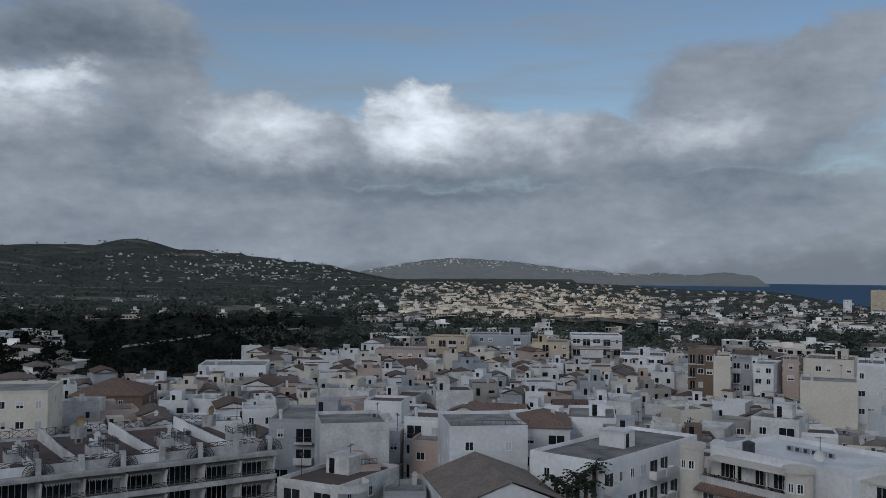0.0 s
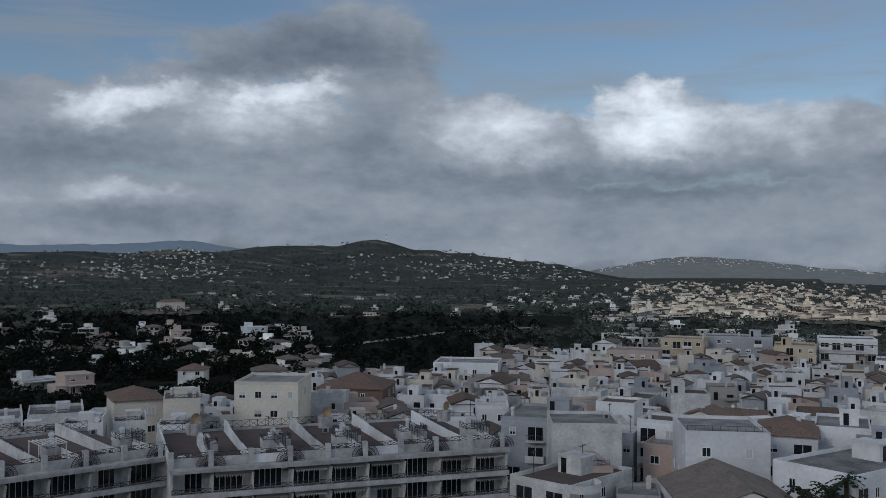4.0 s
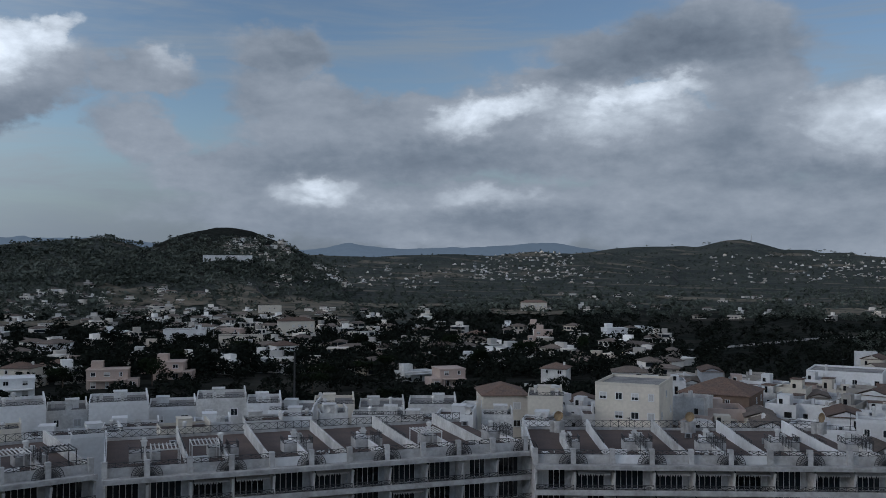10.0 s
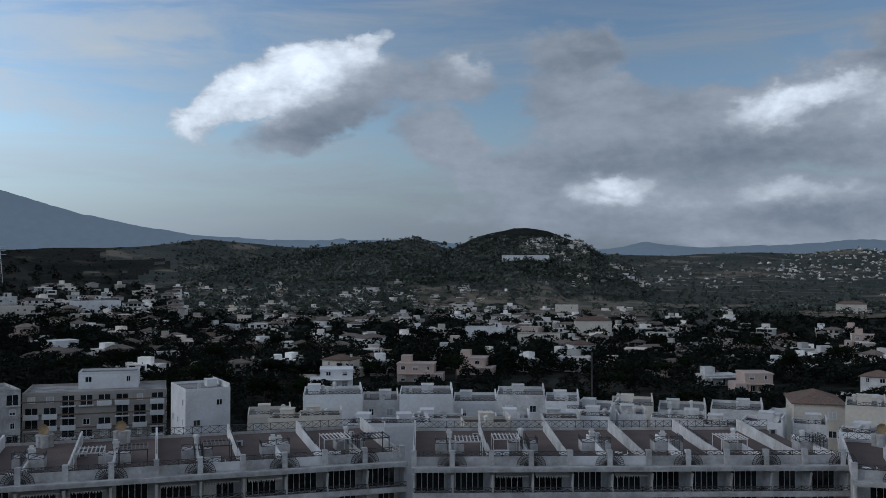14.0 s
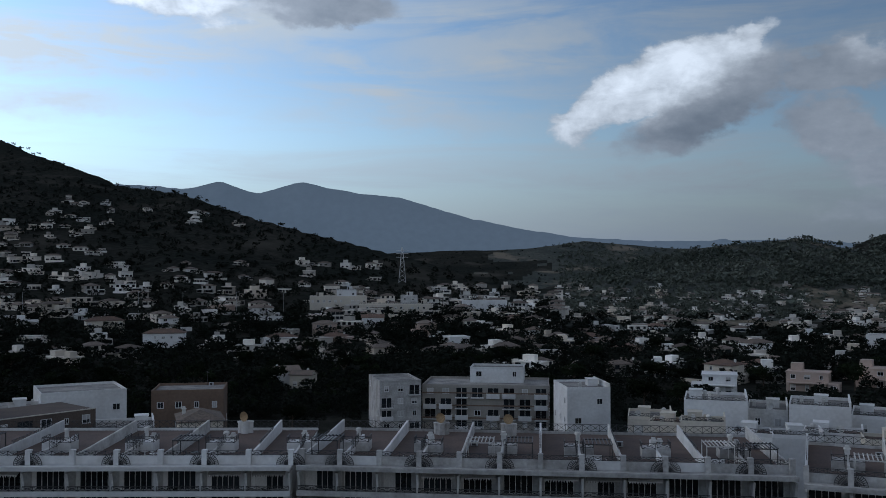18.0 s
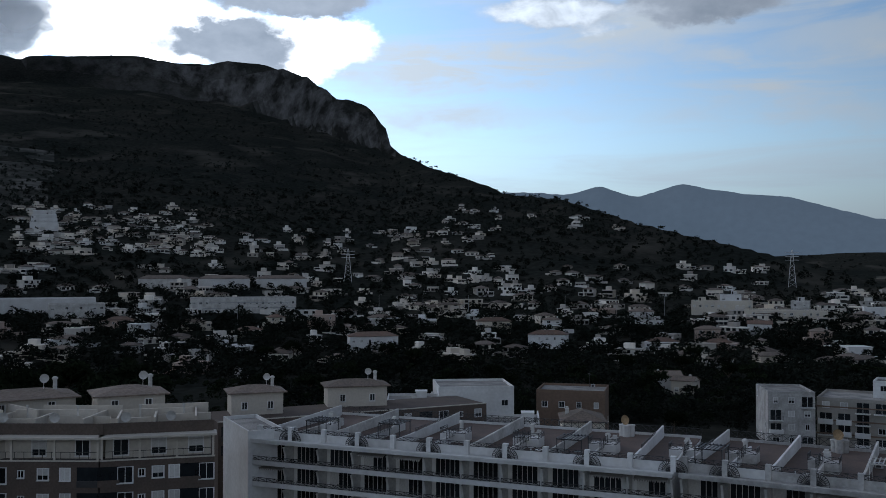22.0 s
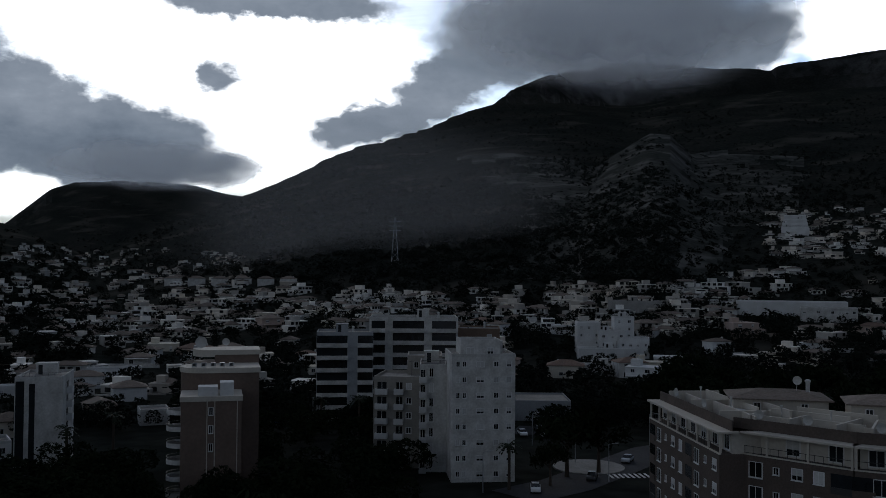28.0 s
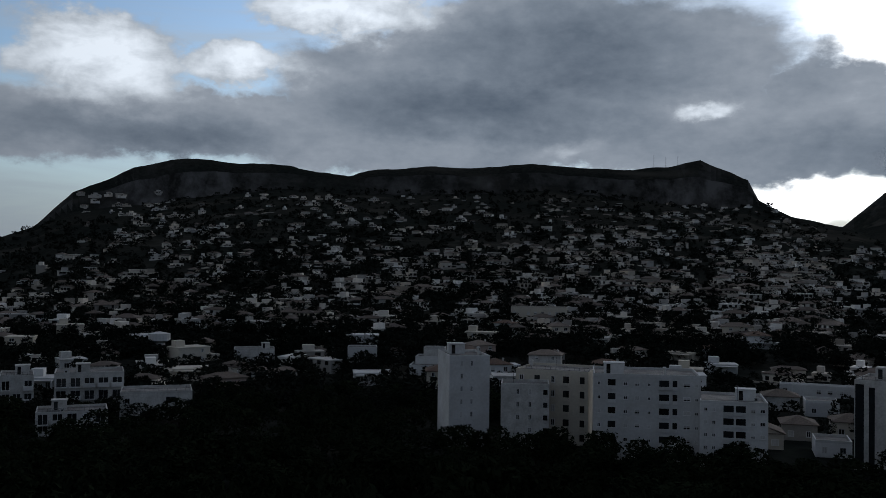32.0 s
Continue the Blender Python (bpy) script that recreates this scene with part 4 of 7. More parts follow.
def chimney_mesh(kind=0):
    def build():
        s = Shape()
        if kind == 0:
            s.box(-0.3, 0.3, -0.3, 0.3, 0, 1.3)
            s.box(-0.4, 0.4, -0.4, 0.4, 1.3, 1.42)
            s.box(-0.25, 0.25, -0.25, 0.25, 1.42, 1.7)
        else:
            s.lathe(0, 0, [(0.28, 0), (0.28, 1.5), (0.4, 1.5), (0.4, 1.75), (0.2, 1.9)], 10)
        return s.mesh("chimney", [STAINED])
    return shared(("chim", kind), build)


def antenna_mesh():
    def build():
        s = Shape().rod((0, 0, 0), (0, 0, 3.2), 0.07)
        s.rod((-0.7, 0, 2.9), (0.7, 0, 3.05), 0.05)
        for k in range(6):
            x = -0.6 + 0.24 * k
            s.rod((x, -0.3, 2.9 + 0.025 * k), (x, 0.3, 2.9 + 0.025 * k), 0.03)
        return s.mesh("antenna", [METAL])
    return shared("antenna", build)


def ac_mesh():
    def build():
        s = Shape()
        s.box(-0.45, 0.45, -0.17, 0.17, 0.1, 0.75, 0)
        s.box(-0.3, 0.2, -0.18, -0.171, 0.18, 0.67, 1)
        return s.mesh("air_conditioner", [STEEL, METAL])
    return shared("ac", build)


RNG = random.Random(7)


def block(az, r, w, d, h, turn=0.0, wall=None, label="white rendered town house with a flat roof", roof="flat", floors=0, name="house", category="house",
          group="", z=None, bays=0, balconies=0.0, side=True, extras=True, rng=RNG, roof_mat=None, closed=0.25, band=None, blank=False, crown=None, strip=False, layout=None, stack=(), dens=0.74, low=False, ribbons=(), ribbon_mat=None):
    """A rendered building whose front looks towards the viewpoint, turned by some degrees."""
    wall = wall or WHITE
    base = spot(az, r, z)
    b = thing(name, base, az + turn, label, category, group)
    x0, x1 = -w / 2, w / 2
    s = Shape().box(x0, x1, 0, d, -2.0, h)
    if roof == "flat":
        part("parapet", Shape().ring(x0, x1, 0, d, 0.22, h, h + 0.55), wall, b)
        part("wall", s, wall, b)
        part("roof", Shape().box(x0 + 0.22, x1 - 0.22, 0.22, d - 0.22, h, h + 0.06), roof_mat or FLATROOF, b)
    else:
        if roof == "gable":
            rise = min(w, d) * 0.2
            if w + 0.8 >= d + 0.8:
                for e in (x0, x1):
                    s.poly([(e, 0, h), (e, d, h), (e, d / 2, h + rise)])
            else:
                for e in (0, d):
                    s.poly([(x0, e, h), (x1, e, h), (0, e, h + rise)])
        part("wall", s, wall, b)
        part("roof", Shape().hip(x0, x1, 0, d, h + 0.19, min(w, d) * 0.2, gable=roof == "gable"), roof_mat or TILE, b)
    if band:
        for k in range(1, int(h / 2.9) + 1):
            part("cornice", Shape().box(x0 - 0.12, x1 + 0.12, -0.12, d + 0.12, k * 2.9 - 0.15, k * 2.9 + 0.15), band, b)
    if crown:
        part("cornice", Shape().box(x0 - 0.25, x1 + 0.25, -0.25, d + 0.25, h - 0.5, h - 0.1), crown, b)
        part("cornice", Shape().box(x0 - 0.15, x1 + 0.15, -0.15, d + 0.15, h - 1.6, h - 1.35), crown, b)
    if strip:
        part("stair_window", Shape().box(x0 + w * 0.3, x0 + w * 0.42, -0.05, 0, 0.5, h - 0.8), GLASS, b)
        part("stair_window", Shape().box(x0 + w * 0.02, x0 + w * 0.2, -0.05, 0, 0.5, h - 0.3), GLASS, b)
        for k in range(6):
            part("balcony", balcony_mesh(2.4, 1.1, True), None, b, (x1, d * 0.4, k * 2.7 + 0.2), 90)
    floors = floors or max(1, int(h / 2.9))
    bays = bays or max(2, int(w / 3.2))
    fh = h / floors
    if layout is not None:
        blank = True
        for f in range(floors):
            for u, ww, wh, kind in layout:
                if kind == "dark":
                    # flat dark sheet in place of the loggia's shaded recess
                    part("loggia", Shape().box(x0 + w * u - ww / 2, x0 + w * u + ww / 2, -0.04, 0, f * fh + 0.5, f * fh + 0.5 + wh), GLASS, b)
                    part("balcony", Shape().box(x0 + w * u - ww / 2, x0 + w * u + ww / 2, -0.3, -0.041, f * fh + 0.3, f * fh + 0.95), wall, b)
                else:
                    part("window", win_mesh(ww, wh, kind if (f + int(u * 20)) % 4 else "closed"), None, b, (x0 + w * u, 0, f * fh + 1.0))
    for u0, u1 in ribbons:
        # long balconies before flat dark strips that stand for the recess's shade, storey by storey
        for f in range(floors):
            z0 = f * fh
            part("glazing", Shape().box(x0 + w * u0 + 0.1, x0 + w * u1 - 0.1, -0.05, 0, z0 + 0.2, z0 + fh - 0.35), GLASS, b)
            slab = Shape().box(x0 + w * u0, x0 + w * u1, -1.3, -0.06, z0 - 0.15, z0 + 0.05).box(x0 + w * u0, x0 + w * u1, -1.3, -1.18, z0 + 0.05, z0 + 0.9)
            part("balcony", slab, ribbon_mat or wall, b)
    for u, ww in stack:
        for f in range(floors):
            part("balcony", balcony_mesh(ww, 1.3, True), None, b, (x0 + w * u, 0, f * fh + 0.15))
    hidden = base.z + (5.0 if az < 10 and r > 150 else 38.0 - 0.165 * r - 1.6 if 10 < az < 112 and 140 < r < 330 else -9.0)
    for f in range(0 if blank else floors):
        if f * fh + 2.4 < hidden:
            continue
        for i in range(bays):
            x = x0 + w * (i + 0.5) / bays
            zz = f * fh + 0.95
            if RNG.random() < balconies:
                part("balcony", balcony_mesh(round(min(3.0, w / bays * 0.85), 1), 1.1, RNG.random() < 0.5), None, b, (x, 0, f * fh + 0.15))
            elif RNG.random() < dens:
                kind = "closed" if RNG.random() < closed else ("shut" if RNG.random() < 0.4 else "plain")
                part("window", win_mesh(rng.choice((0.9, 1.2, 1.4)), 1.25, kind), None, b, (x, 0, zz))
        if side:
            for sx, rot in ((x0, -90), (x1, 90)):
                if (sx == x0) != (turn > 0) and abs(turn) > 8:
                    continue
                for k in range(max(1, int(d / 4.5))):
                    if RNG.random() < 0.6:
                        part("window", win_mesh(0.9, 1.25, "plain"), None, b, (sx, d * (k + 0.5) / max(1, int(d / 4.5)), f * fh + 0.95), rot)
    if low and roof == "flat":
        # low upstands, flues, a dish and a stair hatch on a row house's roof
        sx = RNG.uniform(x0 + 0.4, max(x0 + 0.5, x1 - 3.0))
        part("stair_head", Shape().box(sx, sx + 2.2, d * 0.45, d * 0.45 + 2.6, h + 0.06, h + 1.5).box(sx - 0.1, sx + 2.3, d * 0.45 - 0.1, d * 0.45 + 2.7, h + 1.5, h + 1.6), wall, b)
        part("party_wall", Shape().box(x1 - 0.25, x1, 0.22, d - 0.22, h + 0.55, h + 1.3), wall, b)
        for _ in range(RNG.randint(1, 3)):
            part("chimney", chimney_mesh(RNG.randint(0, 1)), None, b, (RNG.uniform(x0 + 0.7, x1 - 0.7), RNG.uniform(0.8, d - 0.8), h - 0.4))
        if RNG.random() < 0.5:
            part("satellite_dish", dish_mesh(0.6), None, b, (RNG.uniform(x0 + 0.8, x1 - 0.8), 1.5, h - 0.4), RNG.uniform(-30, 30))
        if RNG.random() < 0.6:
            part("railing", rail_mesh(round(w - 0.6, 0), 0.6), None, b, (x0 + 0.3, 0.11, h + 0.55))
    if extras and roof == "flat":
        if RNG.random() < 0.5 and w > 6 and d > 6:
            sw, sd = min(w * 0.45, RNG.uniform(2.6, 4.2)), min(d * 0.5, RNG.uniform(2.6, 4))
            sx, sy = RNG.uniform(x0 + 0.5, x1 - sw - 0.5), RNG.uniform(d * 0.25, d - sd - 0.4)
            st = Shape().box(sx, sx + sw, sy, sy + sd, h + 0.06, h + 2.2).box(sx - 0.12, sx + sw + 0.12, sy - 0.12, sy + sd + 0.12, h + 2.2, h + 2.34)
            part("stair_head", st, wall, b)
            part("door", Shape().box(sx + 0.5, sx + 1.3, sy - 0.05, sy, h + 0.1, h + 2.0), GLASS, b)
        if RNG.random() < 0.28:
            part("antenna", antenna_mesh(), None, b, (RNG.uniform(x0 + 0.6, x1 - 0.6), RNG.uniform(1, d - 1), h), RNG.uniform(0, 180))
        if RNG.random() < 0.3:
            part("air_conditioner", ac_mesh(), None, b, (RNG.uniform(x0 + 0.8, x1 - 0.8), RNG.uniform(1, d - 1), h + 0.06))
        if RNG.random() < 0.3:
            part("railing", rail_mesh(round(w - 0.6, 0), 0.7, False), None, b, (x0 + 0.3, 0.11, h + 0.55))
        for _ in range(RNG.randint(0, 1)):
            part("chimney", chimney_mesh(RNG.randint(0, 1)), None, b, (RNG.uniform(x0 + 0.7, x1 - 0.7), RNG.uniform(0.8, d - 0.8), h))
    elif extras:
        part("chimney", chimney_mesh(0), None, b, (RNG.uniform(x0 + 1, x1 - 1), d * 0.6, h + 0.2))
    return b

# ---- the long terraced apartment building, in four straight wings along an arc ----
BAY, ROOF_Z, FLOOR_H = 4.6, 15.0, 2.85
DEPTH = 26.0


def divider_mesh():
    """Wall between two balconies, flaring out towards its foot."""
    def build():
        s = Shape()
        prof = [(-2.5, 2.4), (-2.35, 2.0), (-2.15, 1.5), (-2.05, 1.0), (-2.15, 0.5), (-2.5, 0.0), (0, 0), (0, 2.4)]
        a = [(-0.13, y, z) for y, z in prof]
        b = [(0.13, y, z) for y, z in prof]
        s.poly(a).poly(b[::-1])
        for k in range(len(prof)):
            j = (k + 1) % len(prof)
            s.poly((a[j], a[k], b[k], b[j]))
        return s.mesh("divider_wall", [STAINED])
    return shared("divider", build)


def glazed_mesh(kind):
    def build():
        xs, row, top = [-1.7], [], []
        for x in (-1.7, -1.05, -0.4, 0.25, 0.9):
            xs += [x + 0.07, x + 0.65]
            row += [(0.08, 0), (0.045, 2) if kind == 1 and x < -0.8 else (0.03, 1)]
        xs.append(1.62)
        row.append((0.08, 0))
        return relief(Shape(), xs, [0.02, 0.08, 2.3, 2.38], [[(0.08, 0)] * 11, row, [(0.08, 0)] * 11]).mesh("patio_door", [STAINED, GLASS, SHUT])
    return shared(("glazed", kind), build)


def fan_mesh(sd):
    """A quarter-round dark mesh screen beside the stair."""
    def build():
        s = Shape()
        for k in range(9):
            a = radians(90 * k / 8)
            s.rod((0, 0, 0), (sd * 1.35 * math.cos(a), 0, 1.35 * math.sin(a)), 0.06)
        for rad in (0.5, 0.95, 1.35):
            for k in range(8):
                a, b = radians(90 * k / 8), radians(90 * (k + 1) / 8)
                s.rod((sd * rad * math.cos(a), 0, rad * math.sin(a)), (sd * rad * math.cos(b), 0, rad * math.sin(b)), 0.06)
        return s.mesh("fan_screen", [METAL])
    return shared(("fan", sd), build)


def awning_mesh():
    def build():
        s = Shape()
        s.poly([(-1.9, 0, 0), (-1.9, -1.1, -0.35), (1.9, -1.1, -0.35), (1.9, 0, 0)])
        s.poly([(-1.9, 0, -0.03), (1.9, 0, -0.03), (1.9, -1.1, -0.38), (-1.9, -1.1, -0.38)])
        for i in range(13):
            x = -1.9 + 3.8 * i / 13
            s.poly([(x, -1.1, -0.35), (x + 0.146, -1.1, -0.62), (x + 0.292, -1.1, -0.35)])
        return s.mesh("awning", [FABRIC])
    return shared("awning", build)


def pergola(parent, x, y, w, d, white):
    m = STAINED if white else METAL
    p = part("pergola", Shape().box(x, x + w, y, y + 0.1, ROOF_Z + 2.3, ROOF_Z + 2.42), m, parent)
    part("beam", Shape().box(x, x + w, y + d, y + d + 0.1, ROOF_Z + 2.3, ROOF_Z + 2.42), m, p)
    for i in range(8):
        xx = x + (w - 0.1) * i / 7
        part("slat", Shape().box(xx, xx + 0.12, y - 0.2, y + d + 0.3, ROOF_Z + 2.425, ROOF_Z + 2.5), m, p)
    for xx in (x, x + w - 0.1):
        for yy in (y, y + d):
            part("post", Shape().box(xx, xx + 0.1, yy, yy + 0.1, ROOF_Z + 0.1, ROOF_Z + 2.3), m, p)


def wing(left, right, bays, label, rng, levels=2, skin=None):
    """One straight wing. left, right: bearing and distance of the ends of its roof edge, left first as seen from inside the arc."""
    skin = skin or PLASTER
    a, b = way(left[0]) * left[1], way(right[0]) * right[1]
    length = (b - a).length
    ux = (b - a).normalized()
    th = thing("apartment_wing", (a.x, a.y, 0), math.degrees(math.atan2(ux.y, ux.x)), label, "apartment building", "wings of the terraced building")
    bw = length / bays
    part("body", Shape().box(0.15, length - 0.15, 2.6, DEPTH, -2.0, ROOF_Z - 0.12), skin, th)
    part("roof_terrace", Shape().box(0.15, length - 0.15, 2.2, DEPTH, ROOF_Z - 0.115, ROOF_Z), TERRACE, th)
    # eaves slab and balcony slabs, floor by floor
    part("roof_edge", Shape().box(0, length, -0.25, 2.6, ROOF_Z - 0.12, ROOF_Z + 0.16).box(0, length, -0.32, -0.05, ROOF_Z + 0.16, ROOF_Z + 0.42), skin, th)
    for f in range(5):
        z = ROOF_Z - (f + 1) * FLOOR_H
        part("balcony_slab", Shape().box(0, length, -0.1, 2.6, z - 0.2, z).box(0, length, -0.1, 0.04, z, z + 0.42), skin, th)
        if f >= levels:
            continue
        for i in range(bays + 1):
            part("divider_wall", divider_mesh(), None, th, (min(max(i * bw, 0.14), length - 0.14), 2.6, z + 0.003))
        for i in range(bays):
            x = (i + 0.5) * bw
            part("patio_door", glazed_mesh(1 if rng.random() < 0.2 else 0), None, th, (x - 0.2, 2.596, z))
            part("railing", rail_mesh(bw - 0.3, 0.55), None, th, (i * bw + 0.15, -0.02, z + 0.42))
            if rng.random() < 0.35:
                part("awning", awning_mesh(), None, th, (x, 1.6, z + FLOOR_H - 0.35))
            if rng.random() < 0.3:
                planter(th, x + rng.uniform(-1.2, 1.2), 0.5, z + 0.01, rng)
    # roof terraces: long party walls on the even lines; stair heads and fan screens on the odd ones
    for i in range(bays + 1):
        x = min(max(i * bw, 0.16), length - 0.16)
        whole = i % 2 == 0
        y1 = DEPTH - 1.0 if whole else 16.5
        pts = [(2.4, 0.0), (2.4, 1.2), (8.0, 1.2), (y1, 1.6), (y1, 0.0)] if whole else [(2.4, 0.0), (2.4, 1.1), (6.5, 1.0), (y1, 1.1), (y1, 0.0)]
        w2 = 0.13
        l = [(x - w2, y, ROOF_Z + zz) for y, zz in pts]
        rr = [(x + w2, y, ROOF_Z + zz) for y, zz in pts]
        s = Shape().poly(l).poly(rr[::-1])
        for k in range(len(pts)):
            j = (k + 1) % len(pts)
            s.poly((l[j], l[k], rr[k], rr[j]))
        part("party_wall", s, WHITE if rng.random() < 0.45 else STAINED, th)
        if whole and rng.random() < 0.55:
            part("screen", rail_mesh(round(rng.uniform(6, 14), 0), 0.7), None, th, (x, 9.0, ROOF_Z + 1.0), 90)
        part("pier", Shape().box(x - 0.3, x + 0.3, 1.7, 2.4, ROOF_Z + 0.165, ROOF_Z + 1.9), skin, th)
        if not whole:
            for sd in (-1, 1):
                part("fan_screen", fan_mesh(sd), None, th, (x + sd * 0.3, 1.75, ROOF_Z + 0.17))
                if rng.random() < 0.85:
                    sx = x + sd * 0.13 if sd > 0 else x - 1.75
                    sy = 10.0 + rng.uniform(-0.5, 0.5)
                    sh = part("stair_head", Shape().box(sx, sx + 1.62, sy, sy + 2.6, ROOF_Z + 0.003, ROOF_Z + 1.15), skin, th)
                    part("railing", rail_mesh(1.6, 0.75), None, sh, (sx, sy + 0.05, ROOF_Z + 1.15))
                    part("railing", rail_mesh(2.5, 0.75), None, sh, (sx if sd < 0 else sx + 1.6, sy + 0.05, ROOF_Z + 1.15), 90)
            part("chimney", chimney_mesh(1 if rng.random() < 0.5 else 0), None, th, (x, 13.2, ROOF_Z + rng.uniform(0.2, 0.8)))
            if rng.random() < 0.6:
                part("chimney", chimney_mesh(0), None, th, (x + 0.8, 13.6, ROOF_Z + 0.1))
            if rng.random() < 0.45:
                for ox, oy in ((-0.55, 0), (0.55, 0.1), (0, -0.5)):
                    part("flue", Shape().lathe(x + 0.3 + ox, DEPTH - 2.2 + oy, [(0.52, ROOF_Z), (0.52, ROOF_Z + 1.45), (0.6, ROOF_Z + 1.45), (0.6, ROOF_Z + 1.6)], 10), skin, th)
                part("satellite_dish", shared("rust_dish", rust_dish), None, th, (x + 0.3, DEPTH - 2.3, ROOF_Z + 0.9), rng.uniform(-40, 40), "rusty orange satellite dish")
            # a dark mesh fence on posts beside the stair well
            for sd in (-1, 1):
                if rng.random() < 0.6:
                    part("mesh_fence", fence_mesh(), None, th, (x + sd * 0.4, 6.8, ROOF_Z + 0.9), 90)
    for i in range(bays):
        x0, x1 = i * bw + 0.3, (i + 1) * bw - 0.3
        if rng.random() < 0.35:
            chair_set(th, rng.uniform(x0 + 0.9, x1 - 0.9), rng.uniform(4, 7), rng)
        if rng.random() < 0.3:
            part("air_conditioner", ac_mesh(), None, th, (rng.choice((x0 + 0.5, x1 - 0.5)), rng.uniform(14, 22), ROOF_Z + 0.004))
        part("parapet", Shape().box(x0, x1, 2.2, 2.38, ROOF_Z + 0.003, ROOF_Z + 1.15), WHITE if rng.random() < 0.3 else skin, th)
        part("railing", rail_mesh(round(x1 - x0, 1), 0.55), None, th, (x0, 2.28, ROOF_Z + 1.15))
        if rng.random() < 0.12:
            sy = rng.uniform(5, 8)
            part("low_wall", Shape().box(x0, x0 + 2.2, sy, sy + 0.2, ROOF_Z + 0.003, ROOF_Z + 0.95), WHITE, th)
        if rng.random() < 0.27:
            pergola(th, x0 + 0.2, rng.uniform(4.5, 7), 3.2, 3.4, rng.random() < 0.6)
        if rng.random() < 0.3:
            planter(th, rng.uniform(x0 + 0.6, x1 - 0.6), rng.uniform(3, 5), ROOF_Z + 0.004, rng)
        part("railing", rail_mesh(round(x1 - x0 + 0.6, 1), 1.0), None, th, (x0 - 0.3, DEPTH - 0.3, ROOF_Z + 0.35))
        part("back_parapet", Shape().box(x0 - 0.3, x1 + 0.3, DEPTH - 0.4, DEPTH - 0.2, ROOF_Z + 0.003, ROOF_Z + 0.35), skin, th)
    return th


def rust_dish():
    me = dish_mesh(0.7).copy()
    me.materials.clear()
    me.materials.append(RUST)
    return me


def fence_mesh():
    """Thin dark posts with wires and a fine net between them."""
    def build():
        s = Shape()
        for k in range(5):
            s.box(1.1 * k - 0.025, 1.1 * k + 0.025, -0.025, 0.025, 0, 1.3)
        for k in range(7):
            s.box(0, 4.4, -0.008, 0.008, 0.1 + 0.19 * k, 0.125 + 0.19 * k)
        for k in range(22):
            s.box(0.2 * k, 0.2 * k + 0.016, -0.007, 0.007, 0.1, 1.27)
        return s.mesh("mesh_fence", [METAL])
    return shared("fence", build)


def chair_set(parent, x, y, rng):
    """A round garden table and two stacking chairs."""
    z = ROOF_Z + 0.004
    m = WHITE if rng.random() < 0.6 else METAL
    part("garden_table", Shape().lathe(x, y, [(0.3, z), (0.05, z + 0.06), (0.05, z + 0.68), (0.5, z + 0.7), (0.5, z + 0.74)], 12), m, parent)
    for sd in (-1, 1):
        cx = x + sd * 0.85
        s = Shape().box(cx - 0.24, cx + 0.24, y - 0.24, y + 0.24, z + 0.4, z + 0.45)
        s.box(cx + sd * 0.2 - 0.03, cx + sd * 0.2 + 0.03, y - 0.24, y + 0.24, z + 0.451, z + 0.9)
        for ex in (-0.2, 0.2):
            for ey in (-0.2, 0.2):
                s.box(cx + ex - 0.02, cx + ex + 0.02, y + ey - 0.02, y + ey + 0.02, z, z + 0.4)
        part("garden_chair", s, m, parent)


def planter(parent, x, y, z, rng):
    p = part("planter", Shape().box(x - 0.5, x + 0.5, y - 0.15, y + 0.15, z, z + 0.3), TERRACE, parent)
    s = Shape()
    for _ in range(28):
        c = Vector((x + rng.uniform(-0.6, 0.6), y + rng.uniform(-0.25, 0.25), z + rng.uniform(0.3, 0.8)))
        e = [Vector((rng.uniform(-1, 1), rng.uniform(-1, 1), rng.uniform(-1, 1))) * 0.16 for _ in range(3)]
        s.poly([c + q for q in e])
    part("leaves", s, LEAF, p)


WR = random.Random(21)
wing((30.3, 107.6), (10.0, 118.0), 9, "white terraced apartment wing with roof terraces and dark balconies", WR)
wing((55.95, 104.8), (30.45, 115.6), 11, "white terraced apartment wing with tiled roof terraces behind iron railings", WR)
wing((86.0, 108.2), (56.25, 108.2), 12, "weathered white apartment wing with red roof terraces", WR)
wing((111.8, 129.0), (86.4, 107.9), 11, "white apartment wing with a blank end wall and stepped balconies", WR, levels=3, skin=WHITE)

# ---- town: single buildings ----
BRICK_GROUP = "wings of the brick building"


def span(left, right):
    """Middle bearing, distance, width and turn of a front that runs between two places."""
    a, b = way(left[0]) * left[1], way(right[0]) * right[1]
    c = (a + b) / 2
    az = math.degrees(math.atan2(-c.x, c.y)) % 360
    turn = (math.degrees(math.atan2(b.y - a.y, b.x - a.x)) - az + 180) % 360 - 180
    return az, c.length, (b - a).length, turn


